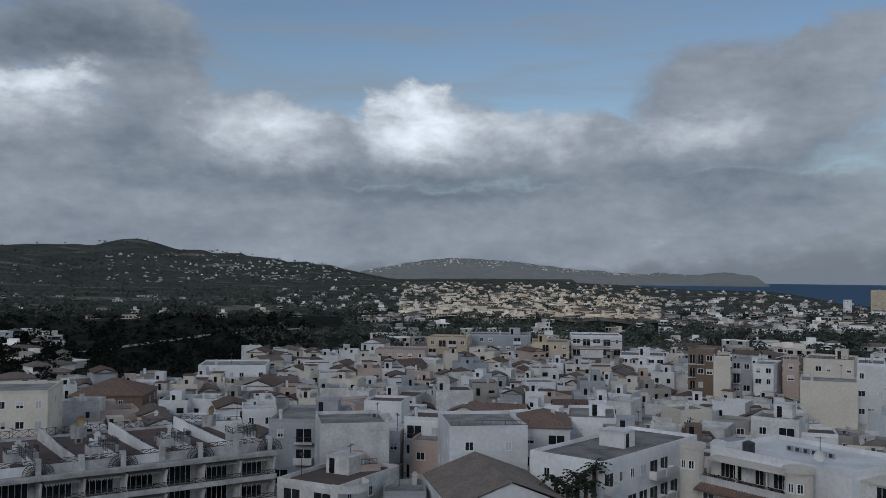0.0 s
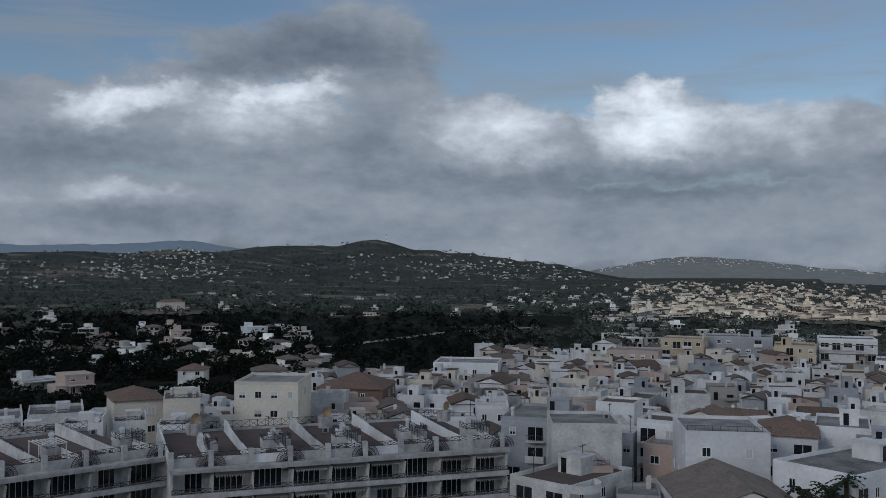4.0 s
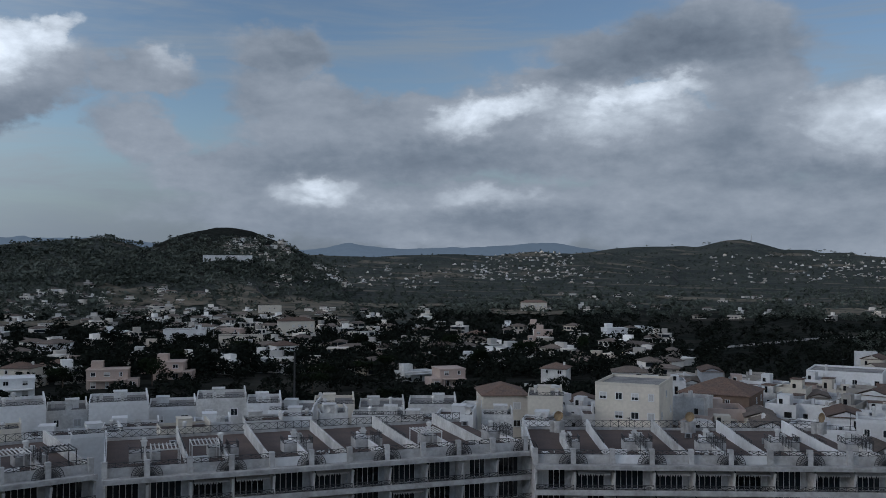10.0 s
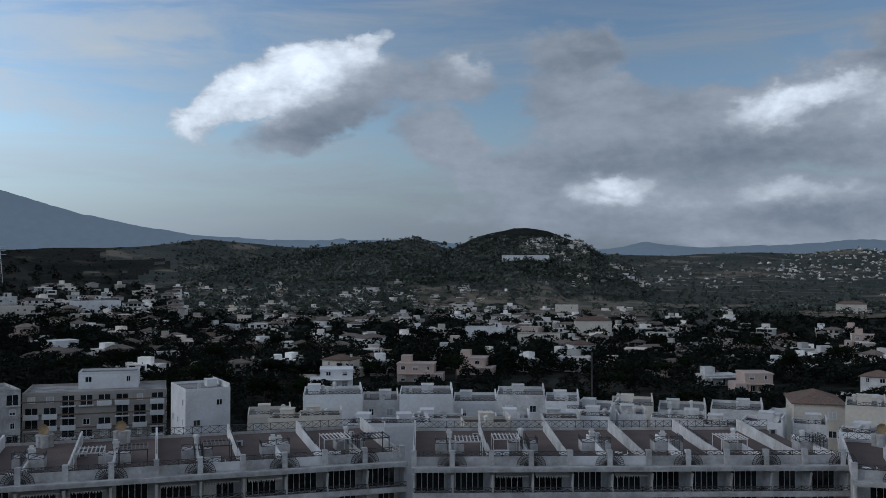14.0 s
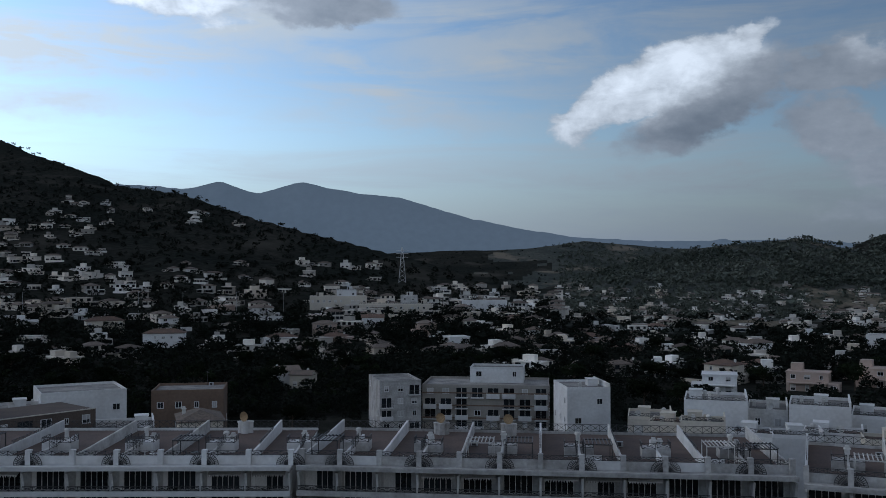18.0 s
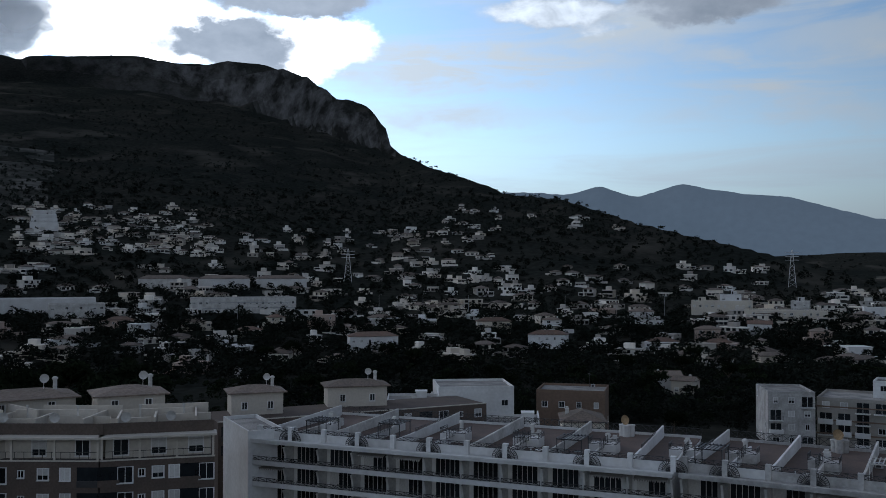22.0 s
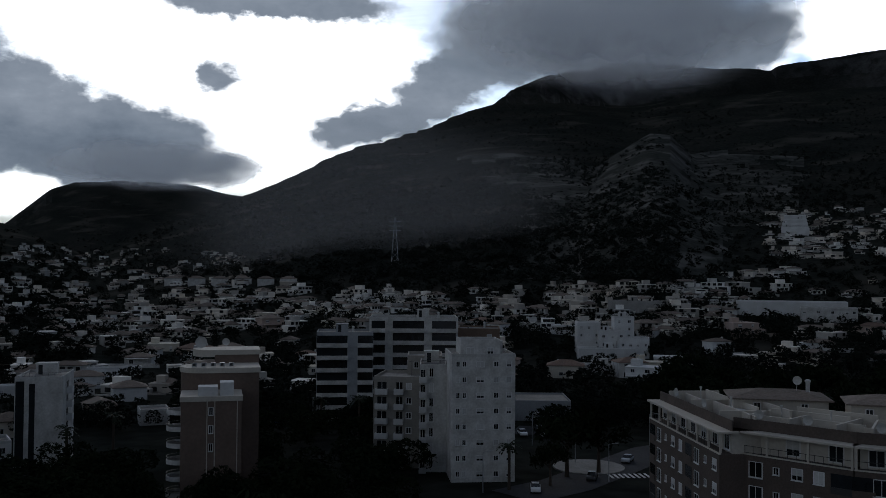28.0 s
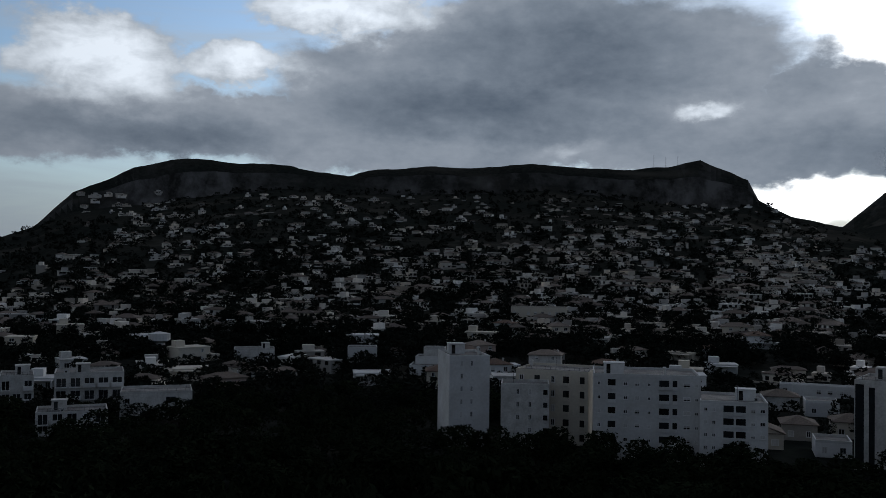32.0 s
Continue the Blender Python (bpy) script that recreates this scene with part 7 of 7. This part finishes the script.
# near villas, each a thing
def villa(az, r, z, rng):
    w, d, h = rng.uniform(8, 13.5), rng.uniform(7, 10), rng.choice((2.9, 3.0, 3.0, 5.4, 5.6))
    p = spot(az, r, z)
    if not free(p, 8):
        return
    TAKEN.append((p.x, p.y, 9.0))
    tile = rng.random() < 0.55
    wall, words = rng.choice(((WHITE, "white"), (WHITE, "white"), (CREAM, "cream"), (STAINED, "weathered white"), (PINK, "salmon")))
    v = thing("villa", p, az + rng.gauss(0, 22), words + (" villa with a low tiled roof" if tile else " villa with a flat roof and terrace"), "villa", "villas on the plain")
    x0, x1 = -w / 2, w / 2
    part("wall", Shape().box(x0, x1, 0, d, -2.5, h), wall, v)
    if tile:
        part("roof", Shape().hip(x0, x1, 0, d, h + 0.19, d * 0.19, 0.5), TILE if rng.random() < 0.5 else TILE2, v)
        part("chimney", chimney_mesh(0), None, v, (x1 - 1.5, d * 0.6, h + 0.2))
    else:
        part("roof", Shape().box(x0 - 0.2, x1 + 0.2, -0.2, d + 0.2, h, h + 0.4), wall, v)
        if rng.random() < 0.6:
            part("stair_head", Shape().box(x0 + 1, x0 + 4.5, d * 0.4, d * 0.4 + 3.5, h + 0.4, h + 2.7), wall, v)
    if rng.random() < 0.6:
        sx = rng.choice((x0 - 3.2, x1))
        part("annex", Shape().box(sx, sx + 3.2, -1.5, d * 0.7, -2.5, 2.9), wall, v)
        part("window", win_mesh(1.4, 1.25, "plain"), None, v, (sx + 1.6, -1.5, 0.9))
    if rng.random() < 0.5:
        part("porch", Shape().box(x0 + 0.5, x1 - 0.5, -2.6, 0, 2.6, 2.85).box(x0 + 0.6, x0 + 0.9, -2.5, -2.2, -1, 2.6).box(x1 - 0.9, x1 - 0.6, -2.5, -2.2, -1, 2.6), wall, v)
    for lv in range(1 if h < 4 else 2):
        n = max(2, int(w / 3.6)) if r < 330 else 2
        for i in range(n):
            if rng.random() < 0.85:
                part("window", win_mesh(rng.choice((0.9, 1.4, 1.7)), 1.25 if lv else 1.9, rng.choice(("plain", "plain", "shut"))), None, v, (x0 + w * (i + 0.5) / n, 0, lv * 2.95 + (0.9 if lv else 0.2)))
    if rng.random() < 0.4:
        part("garden_wall", Shape().box(x0 - 5, x1 + 5, -7, -6.8, -2, 1.3), wall, v)


for a, r, z in strew(24, 70, -7.4, -3.6, 46, SR) + strew(70, 104, -5.4, -2.6, 20, SR) + strew(104, 127, -6.0, -2.2, 22, SR) + strew(126, 160, -6.6, -3.2, 36, SR) + strew(160, 221, -7.6, -4.0, 64, SR):
    villa(a, r, z, SR)
# dense villa slopes and suburbs
far_villas(strew(170, 187, -4.4, 4.1, 560, SR) + strew(187, 214, -4.4, 4.2, 580, SR) + strew(213, 221, -4.4, 0.5, 80, SR) + strew(156, 176, -4.2, 1.2, 360, SR) + [q for q in strew(140, 221, -7.4, -4.2, 210, SR) if free(spot(*q), 9.0)], "hillside_villas", "white villas with small gardens crowding the slope below the mesa", SR)
far_villas(strew(114, 125, 0.9, 3.7, 150, SR) + strew(97, 115, 0.2, 2.6, 60, SR) + strew(80, 130, -2.6, 0.3, 150, SR) + [q for q in strew(76, 128, -5.6, -2.6, 150, SR) if free(spot(*q), 8.0)] + strew(126, 158, -3.6, -0.9, 240, SR) + strew(89, 101, 2.4, 4.0, 22, SR),
           "mountain_foot_villas", "white villas scattered at the foot of the table mountain", SR)
def dry(places):
    """Leaves out what would stand in the sea."""
    return [q for q in places if q[2] > -16.5]


far_villas(dry(strew(-30, -12, -3.4, -0.9, 300, SR) + strew(-30, 4, -5.6, -3.2, 130, SR) + strew(5, 14, -0.7, 0.2, 60, SR) + strew(1, 5, -3.2, -1.0, 60, SR) + strew(4, 11, -2.6, -1.2, 45, SR)), "seaside_suburb", "pale houses of a suburb reaching to the sea", SR)
far_villas(dry(strew(-13, 2.5, -3.0, -0.75, 640, SR)), "sunlit_suburb", "suburb houses before the headland, coloured bright and warm as if sunlit", SR, FAR_SUNLIT)
HR = random.Random(8)
head = []
for _ in range(240):
    ha, hu = HR.uniform(-15, 4.5), HR.random() ** 0.6
    he = float(np.interp(ha, [q[0] for q in HEAD_ROWS[::-1]], [q[1] for q in HEAD_ROWS[::-1]]))
    htop = EYE_Z + 4300 * math.tan(radians(he))
    head.append((ha, 4120 + 170 * hu, htop * (0.55 + 0.43 * hu)))
far_villas(head, "headland_villas", "tiny pale houses on the slope of the headland", HR)
far_villas(strew(5, 20, -0.9, 0.8, 190, SR) + strew(28, 34, -0.8, 0.95, 170, SR) + strew(20, 44, -1.0, 0.2, 120, SR) + strew(36, 48, -1.3, -0.6, 40, SR) + strew(45.4, 49.2, 0.4, 1.6, 60, SR) + strew(50, 84, -3.4, -1.2, 230, SR) + [q for q in strew(36, 76, -6.6, -2.6, 330, SR) + strew(22, 36, -6.4, -3.8, 60, SR) if free(spot(*q), 8.0)] + strew(8, 30, -3.0, -1.6, 30, SR),
           "valley_villas", "white villas between the pines of the valley", SR)
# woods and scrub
woods(strew(4, 70, -3.0, 0.9, 5200, SR) + strew(42, 70, -1.0, 1.7, 2200, SR) + strew(6, 30, -0.4, 1.6, 500, SR), "valley_pines", "dark green pine woods filling the valley", SR, 3.5, 8.0, HAZED_WOODS)
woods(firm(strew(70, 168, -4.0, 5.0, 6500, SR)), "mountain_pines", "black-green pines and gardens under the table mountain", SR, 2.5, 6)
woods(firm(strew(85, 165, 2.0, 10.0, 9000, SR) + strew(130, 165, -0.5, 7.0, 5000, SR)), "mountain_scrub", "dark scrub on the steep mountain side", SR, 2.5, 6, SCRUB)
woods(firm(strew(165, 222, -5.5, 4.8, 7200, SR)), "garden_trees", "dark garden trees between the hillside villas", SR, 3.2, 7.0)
woods(dry(strew(-30, 6, -4.2, -0.4, 1900, SR)) + strew(-30, 12, -6.0, -3.8, 450, SR), "suburb_trees", "dark trees between the houses of the suburb", SR, 3.0, 6.5, HAZED_WOODS)
woods(strew(8, 128, -6.6, -3.0, 3300, SR) + strew(24, 80, -6.8, -2.6, 1500, SR), "plain_trees", "dark trees and hedges on the plain behind the terraces", SR, 2.5, 7)
woods([q for q in strew(24, 112, -9.6, -6.0, 1500, SR) if free(spot(*q), 2.0)], "back_gardens", "dark garden trees and scrub behind the row houses", SR, 2.0, 6.0)
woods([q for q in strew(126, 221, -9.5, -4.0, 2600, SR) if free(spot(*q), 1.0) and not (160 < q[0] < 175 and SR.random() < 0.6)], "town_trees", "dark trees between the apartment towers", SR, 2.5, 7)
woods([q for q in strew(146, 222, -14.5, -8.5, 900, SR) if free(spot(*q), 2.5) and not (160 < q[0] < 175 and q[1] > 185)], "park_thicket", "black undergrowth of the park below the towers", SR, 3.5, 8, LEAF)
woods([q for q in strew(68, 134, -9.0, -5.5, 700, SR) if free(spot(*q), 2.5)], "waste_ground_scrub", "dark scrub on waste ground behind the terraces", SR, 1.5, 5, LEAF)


# ---- single trees ----
def crown_mesh(key_, n, size, seed, flat_top=0.55):
    """A crown of many small leaf sprays gathered in uneven clumps."""
    def build():
        rng = random.Random(seed)
        hubs = [Vector((rng.uniform(-1, 1), rng.uniform(-1, 1), rng.uniform(-flat_top, flat_top))) * 0.72 for _ in range(13)]
        s = Shape()
        for _ in range(n):
            hb = rng.choice(hubs)
            v = Vector((rng.gauss(0, 1), rng.gauss(0, 1), rng.gauss(0, 0.7)))
            c = hb + v.normalized() * rng.uniform(0.15, 0.42)
            a, b = (Vector((rng.uniform(-1, 1), rng.uniform(-1, 1), rng.uniform(-1, 1))).normalized() * size * rng.uniform(0.6, 1.3) for _ in range(2))
            s.poly([c - a, c + b * 0.5, c + a, c - b * 0.5])
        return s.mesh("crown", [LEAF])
    return shared(key_, build)


def trunk_mesh(seed):
    def build():
        rng = random.Random(seed)
        s = Shape().lathe(0, 0, [(0.28, -0.6), (0.2, 1.5), (0.15, 3.2), (0.1, 4.6)], 8)
        for _ in range(5):
            a = rng.uniform(0, 6.28)
            s.rod((0, 0, rng.uniform(2.2, 3.4)), (1.6 * math.cos(a), 1.6 * math.sin(a), rng.uniform(4.2, 5.2)), 0.12)
        return s.mesh("trunk", [BARK])
    return shared(("trunk", seed), build)


def tree(az, r, h, wide, z, rng, label="dark broad-crowned pine among the buildings"):
    t = thing("tree", spot(az, r, z), rng.uniform(0, 360), label, "tree", "trees between the buildings")
    k = rng.randint(0, 3)
    tr = part("trunk", trunk_mesh(k), None, t)
    tr.scale = (h / 8, h / 8, h * 0.125)
    cr = part("crown", crown_mesh(("crown", k), 900, 0.13, k + 50), None, t, (0, 0, h * 0.62))
    cr.scale = (wide, wide, h * 0.42)
    return t


def palm(az, r, h, z, rng):
    t = thing("palm_tree", spot(az, r, z), rng.uniform(0, 360), "palm with a round head of dark fronds", "palm", "palms")
    part("trunk", Shape().lathe(0, 0, [(0.3, -0.3), (0.24, h * 0.5), (0.26, h)], 8), BARK, t)
    for i in range(20):
        a, lift = i * 2.4, rng.uniform(-0.5, 1.1)
        s = Shape()
        pts = []
        for k in range(6):
            u = k / 5
            pts.append(Vector((2.4 * u * math.cos(lift * (1 - u * 0.7)), 0, h + 2.4 * u * math.sin(lift) - 1.5 * u * u)))
        for k in range(5):
            wd = 0.42 * math.sin(math.pi * (k + 0.6) / 6)
            for sd in (-1, 1):
                s.poly([pts[k], pts[k] + Vector((0.25, sd * wd, -0.22)), pts[k + 1]])
        part("frond", s, PALM, t, (0, 0, 0), math.degrees(a))
    return t


TR = random.Random(9)
# black park trees at the foot of the tower blocks
for i in range(90):
    az = TR.uniform(164, 222)
    r = TR.uniform(92, 165)
    top = EYE_Z - r * math.tan(radians(TR.uniform(11.6, 13.2) if az < 186 else TR.uniform(10.8, 13)))
    if free(spot(az, r), 5):
        tree(az, r, max(7.0, min(15.0, top)), TR.uniform(4, 6.5), 0, TR)
for az, r, h, wd in ((155.5, 112, 13.2, 5.5), (159, 108, 12.5, 5), (153, 118, 10, 4.5), (150.5, 122, 9, 4), (38.3, 94, 14.0, 5.0), (38.9, 96, 13.0, 4.0),
                     (136.5, 176, 14, 6), (134.6, 180, 13, 5.5), (137.5, 168, 9, 3), (15.0, 92, 12.6, 3.5)):
    tree(az, r, h, wd, 0, TR)
for i in range(26):
    tree(TR.uniform(117, 131), TR.uniform(215, 300), TR.uniform(10, 16), TR.uniform(5, 8), 0, TR, "tall black pine in a dense grove")
for i in range(70):
    az, r = TR.uniform(24, 112), TR.uniform(205, 420)
    if free(spot(az, r), 4):
        tree(az, r, TR.uniform(6, 10), TR.uniform(3, 5), None, TR, "dark garden tree on the plain")
for az, r, h in ((-7.0, 113, 13.2), (-8.3, 115, 13.0), (-9.3, 116, 14.2), (-7.7, 112, 12.2), (-8.8, 113, 12.6), (140.0, 164, 8), (166.0, 190, 8), (149.2, 215, 9), (163.5, 205, 8), (151.5, 222, 8)):
    palm(az, r, h, 0, TR)


# ---- roads, vehicles, lamps, pylons ----
def road(points, width, label, material=None, lift=0.12):
    """A strip along places given by bearing and height angle, laid on the ground."""
    ps = []
    for (a0, e0), (a1, e1) in zip(points, points[1:]):
        for k in range(10):
            u = k / 10
            a = a0 + (a1 - a0) * u
            ps.append(spot(a, meet(a, e0 + (e1 - e0) * u)))
    vs, fs = [], []
    for i, p in enumerate(ps):
        q = ps[min(i + 1, len(ps) - 1)] - ps[max(i - 1, 0)]
        n = Vector((-q.y, q.x, 0)).normalized() * width / 2
        for sd in (-1, 1):
            c = p + n * sd
            az = math.degrees(math.atan2(-c.x, c.y)) % 360
            vs.append((c.x, c.y, ground_at(az if az < 300 else az - 360, c.xy.length) + lift))
        if i:
            fs.append((2 * i - 2, 2 * i - 1, 2 * i + 1, 2 * i))
    return tagged(mesh_ob("road", vs, fs, [material or ASPHALT]), label, "road", kind="structure")


road([(118.7, -2.16), (117.4, -3.02), (115.4, -4.22), (113.7, -5.43), (111.6, -6.54)], 7, "asphalt road coming down from the hillside villas", PAVING)
road([(110.6, -2.5), (109.2, -2.71), (108.2, -3.12), (106.8, -3.4)], 6, "pale curving side road", PAVING)
road([(127.0, -9.6), (131.3, -10.51), (133.9, -11.61), (136.6, -12.68), (140.0, -13.5)], 11, "dark street passing the brick building")
road([(136.6, -9.6), (140.0, -9.5)], 12, "car park beside the grey hall", ASPHALT)
road([(155.5, -9.2), (150.6, -8.6)], 12, "car park in front of the apartment towers")
road([(104.5, -2.75), (98.6, -2.75), (92.7, -2.75), (88.0, -2.75), (84.0, -3.1)], 8, "country road along the foot of the slope", PAVING)
road([(56.0, -6.3), (54.2, -6.14), (52.1, -5.81), (49.0, -5.3), (46.5, -5.2)], 6, "lane between the villas", PAVING)
road([(21.0, -4.9), (14.0, -4.0), (8.0, -3.6)], 7, "road along the edge of the town", PAVING)
zr = spot(132.8, meet(132.8, -12.0))
zebra = thing("zebra_crossing", (zr.x, zr.y, zr.z + 0.14), 150, "white striped pedestrian crossing on dark asphalt", "road marking")
for k in range(8):
    part("stripe", shared("stripe", lambda: Shape().box(-0.25, 0.25, -1.8, 1.8, 0, 0.01).mesh("stripe", [WHITE])), None, zebra, (k * 1.0 - 3.5, 0, 0))
round_ = spot(135.2, meet(135.2, -11.6))
tagged(mesh_ob("pavement", [(round_.x + 7 * math.cos(k * 0.35), round_.y + 7 * math.sin(k * 0.35), round_.z + z) for z in (0.3, 0.0) for k in range(18)],
               [tuple(range(18))] + [(k, 18 + k, 18 + (k + 1) % 18, (k + 1) % 18) for k in range(18)], [PAVING]), "rounded paved corner at the crossing", "pavement", kind="structure")

PAINTS = [mat("car_" + n, c, 0.3, None, 0.5, 3.0, 0.0, stain=0.05) for n, c in (("white", (0.7, 0.7, 0.7)), ("silver", (0.4, 0.41, 0.43)), ("black", (0.02, 0.02, 0.022)), ("blue", (0.05, 0.1, 0.25)), ("red", (0.3, 0.03, 0.03)))]
PAINT_WORDS = ("white", "silver grey", "black", "blue", "dark red")
RUBBER = mat("rubber", (0.015, 0.015, 0.015), 0.9, None, 0.2, 1.0, 0.0)


def car_body(k):
    def build():
        s = Shape()
        prof = [(-2.1, 0.35), (-2.1, 0.8), (-1.9, 0.9), (-1.2, 0.95), (1.3, 0.98), (2.0, 0.85), (2.1, 0.6), (2.1, 0.35)]
        for y in (-0.85, 0.85):
            s.poly([(x, y, z) for x, z in (prof if y < 0 else prof[::-1])])
        for i in range(len(prof)):
            j = (i + 1) % len(prof)
            s.poly([(prof[j][0], -0.85, prof[j][1]), (prof[i][0], -0.85, prof[i][1]), (prof[i][0], 0.85, prof[i][1]), (prof[j][0], 0.85, prof[j][1])])
        return s.mesh("body", [PAINTS[k]])
    return shared(("car", k), build)


def car_cabin():
    s = Shape()
    lo = [(-1.6, -0.8, 0.93), (1.1, -0.8, 0.96), (1.1, 0.8, 0.96), (-1.6, 0.8, 0.93)]
    hi = [(-1.1, -0.65, 1.42), (0.4, -0.65, 1.45), (0.4, 0.65, 1.45), (-1.1, 0.65, 1.42)]
    for i in range(4):
        j = (i + 1) % 4
        s.poly([lo[i], lo[j], hi[j], hi[i]], 0)
    s.poly(hi, 1)
    return s.mesh("cabin", [GLASS, STEEL])


def wheel_mesh():
    s = Shape()
    for y in (-0.1, 0.1):
        s.poly([(0.32 * math.cos(k * math.pi / 6), y, 0.32 + 0.32 * math.sin(k * math.pi / 6)) for k in range(12)][:: 1 if y < 0 else -1])
    for k in range(12):
        a, b = k * math.pi / 6, (k + 1) * math.pi / 6
        s.poly([(0.32 * math.cos(a), -0.1, 0.32 + 0.32 * math.sin(a)), (0.32 * math.cos(a), 0.1, 0.32 + 0.32 * math.sin(a)), (0.32 * math.cos(b), 0.1, 0.32 + 0.32 * math.sin(b)), (0.32 * math.cos(b), -0.1, 0.32 + 0.32 * math.sin(b))])
    return s.mesh("wheel", [RUBBER])


def car(az, el, turn, k):
    r = meet(az, el)
    p = spot(az, r)
    c = thing("car", (p.x, p.y, p.z + 0.13), turn, PAINT_WORDS[k] + " car parked on the asphalt", "car", "parked cars")
    part("body", car_body(k), None, c)
    part("cabin", shared("cabin", car_cabin), None, c)
    for x in (-1.3, 1.3):
        for y in (-0.8, 0.8):
            part("wheel", shared("wheel", wheel_mesh), None, c, (x, y, 0))


CR = random.Random(8)
for k in range(7):
    car(151.0 + 0.62 * k, -8.85 - 0.06 * k + CR.uniform(-0.04, 0.04), 150 + 90 + CR.uniform(-5, 5), CR.choice((0, 1, 2, 3, 1)))
for az, el, turn, k in ((139.2, -9.85, 60, 0), (138.2, -9.6, 60, 2), (137.2, -9.7, 62, 0), (137.9, -9.9, 58, 1), (132.9, -11.2, 30, 1), (129.6, -10.2, 10, 0), (135.0, -12.3, 40, 2), (112.3, -6.1, 25, 0), (138.4, -13.1, 50, 0)):
    car(az, el, turn, k)


def street_lamp(az, el, h=8.0):
    p = spot(az, meet(az, el))
    t = thing("street_lamp", p, az, "slim pale street lamp by the road", "street lamp", "street lamps")
    part("pole", shared(("pole", h), lambda: Shape().lathe(0, 0, [(0.11, -0.5), (0.06, h)], 7).mesh("pole", [STEEL])), None, t)
    part("arm", shared(("arm", h), lambda: Shape().rod((0, 0, h - 0.1), (1.2, 0, h + 0.2), 0.07).mesh("arm", [STEEL])), None, t)
    part("head", shared(("head", h), lambda: Shape().box(1.1, 1.7, -0.12, 0.12, h + 0.14, h + 0.26).mesh("head", [STEEL])), None, t)


for az, el in ((117.5, -2.7), (112.6, -3.2), (104.1, -2.66), (101.4, -2.6), (98.6, -2.66), (95.2, -2.6), (92.7, -2.66), (89.6, -2.66), (86.8, -2.7), (76.0, -2.1), (77.6, -2.2)):
    street_lamp(az, el, 11.0)
for az, el in ((136.0, -11.4), (131.6, -10.2), (138.6, -10.4), (134.0, -12.4), (141.6, -13.2), (152.0, -9.3)):
    street_lamp(az, el, 7.0)


def pylon(az, el, h):
    """A lattice power pylon."""
    p = spot(az, meet(az, el))
    t = thing("power_pylon", p, az, "grey lattice power pylon with three arms", "pylon", "power pylons")
    s = Shape()
    n = 8
    for k in range(n):
        z0, z1 = h * k / n, h * (k + 1) / n
        w0, w1 = 2.6 * (1 - 0.85 * k / n), 2.6 * (1 - 0.85 * (k + 1) / n)
        for sx, sy in ((-1, -1), (1, -1), (1, 1), (-1, 1)):
            s.rod((sx * w0, sy * w0, z0 - (1 if k == 0 else 0)), (sx * w1, sy * w1, z1), 0.3)
            s.rod((sx * w0, sy * w0, z0), (-sy * w1, sx * w1, z1), 0.16)
    part("mast", s, STEEL, t)
    for k in range(3):
        part("crossarm", Shape().rod((-4.5, 0, h * (0.72 + 0.1 * k)), (4.5, 0, h * (0.72 + 0.1 * k)), 0.3), STEEL, t)


pylon(147.1, 0.5, 34)
pylon(34.0, -0.6, 40)
pylon(79.6, -0.9, 26)
pylon(106.0, -0.6, 22)
mast_place = spot(17.6, 3300)
hill_mast = thing("radio_mast", (mast_place.x, mast_place.y, mast_place.z), 0, "thin radio mast on the hill top", "mast")
part("mast", Shape().rod((0, 0, -6), (0, 0, 20), 1.2), STEEL, hill_mast)
mm = spot(45.0, 176, 0)
pole_thing = thing("utility_pole", mm, 0, "tall dark utility pole behind the terraces", "pole")
part("pole", Shape().lathe(0, 0, [(0.22, -0.5), (0.14, 22)], 8), METAL, pole_thing)
for k in range(3):
    ms = spot(178.5 + 0.7 * k, 1395)
    mt = thing("radio_mast", ms, 0, "thin radio mast on the mesa", "mast", "masts on the mesa")
    part("mast", Shape().rod((0, 0, -4), (0, 0, 13 + 3 * k), 0.5), STEEL, mt)
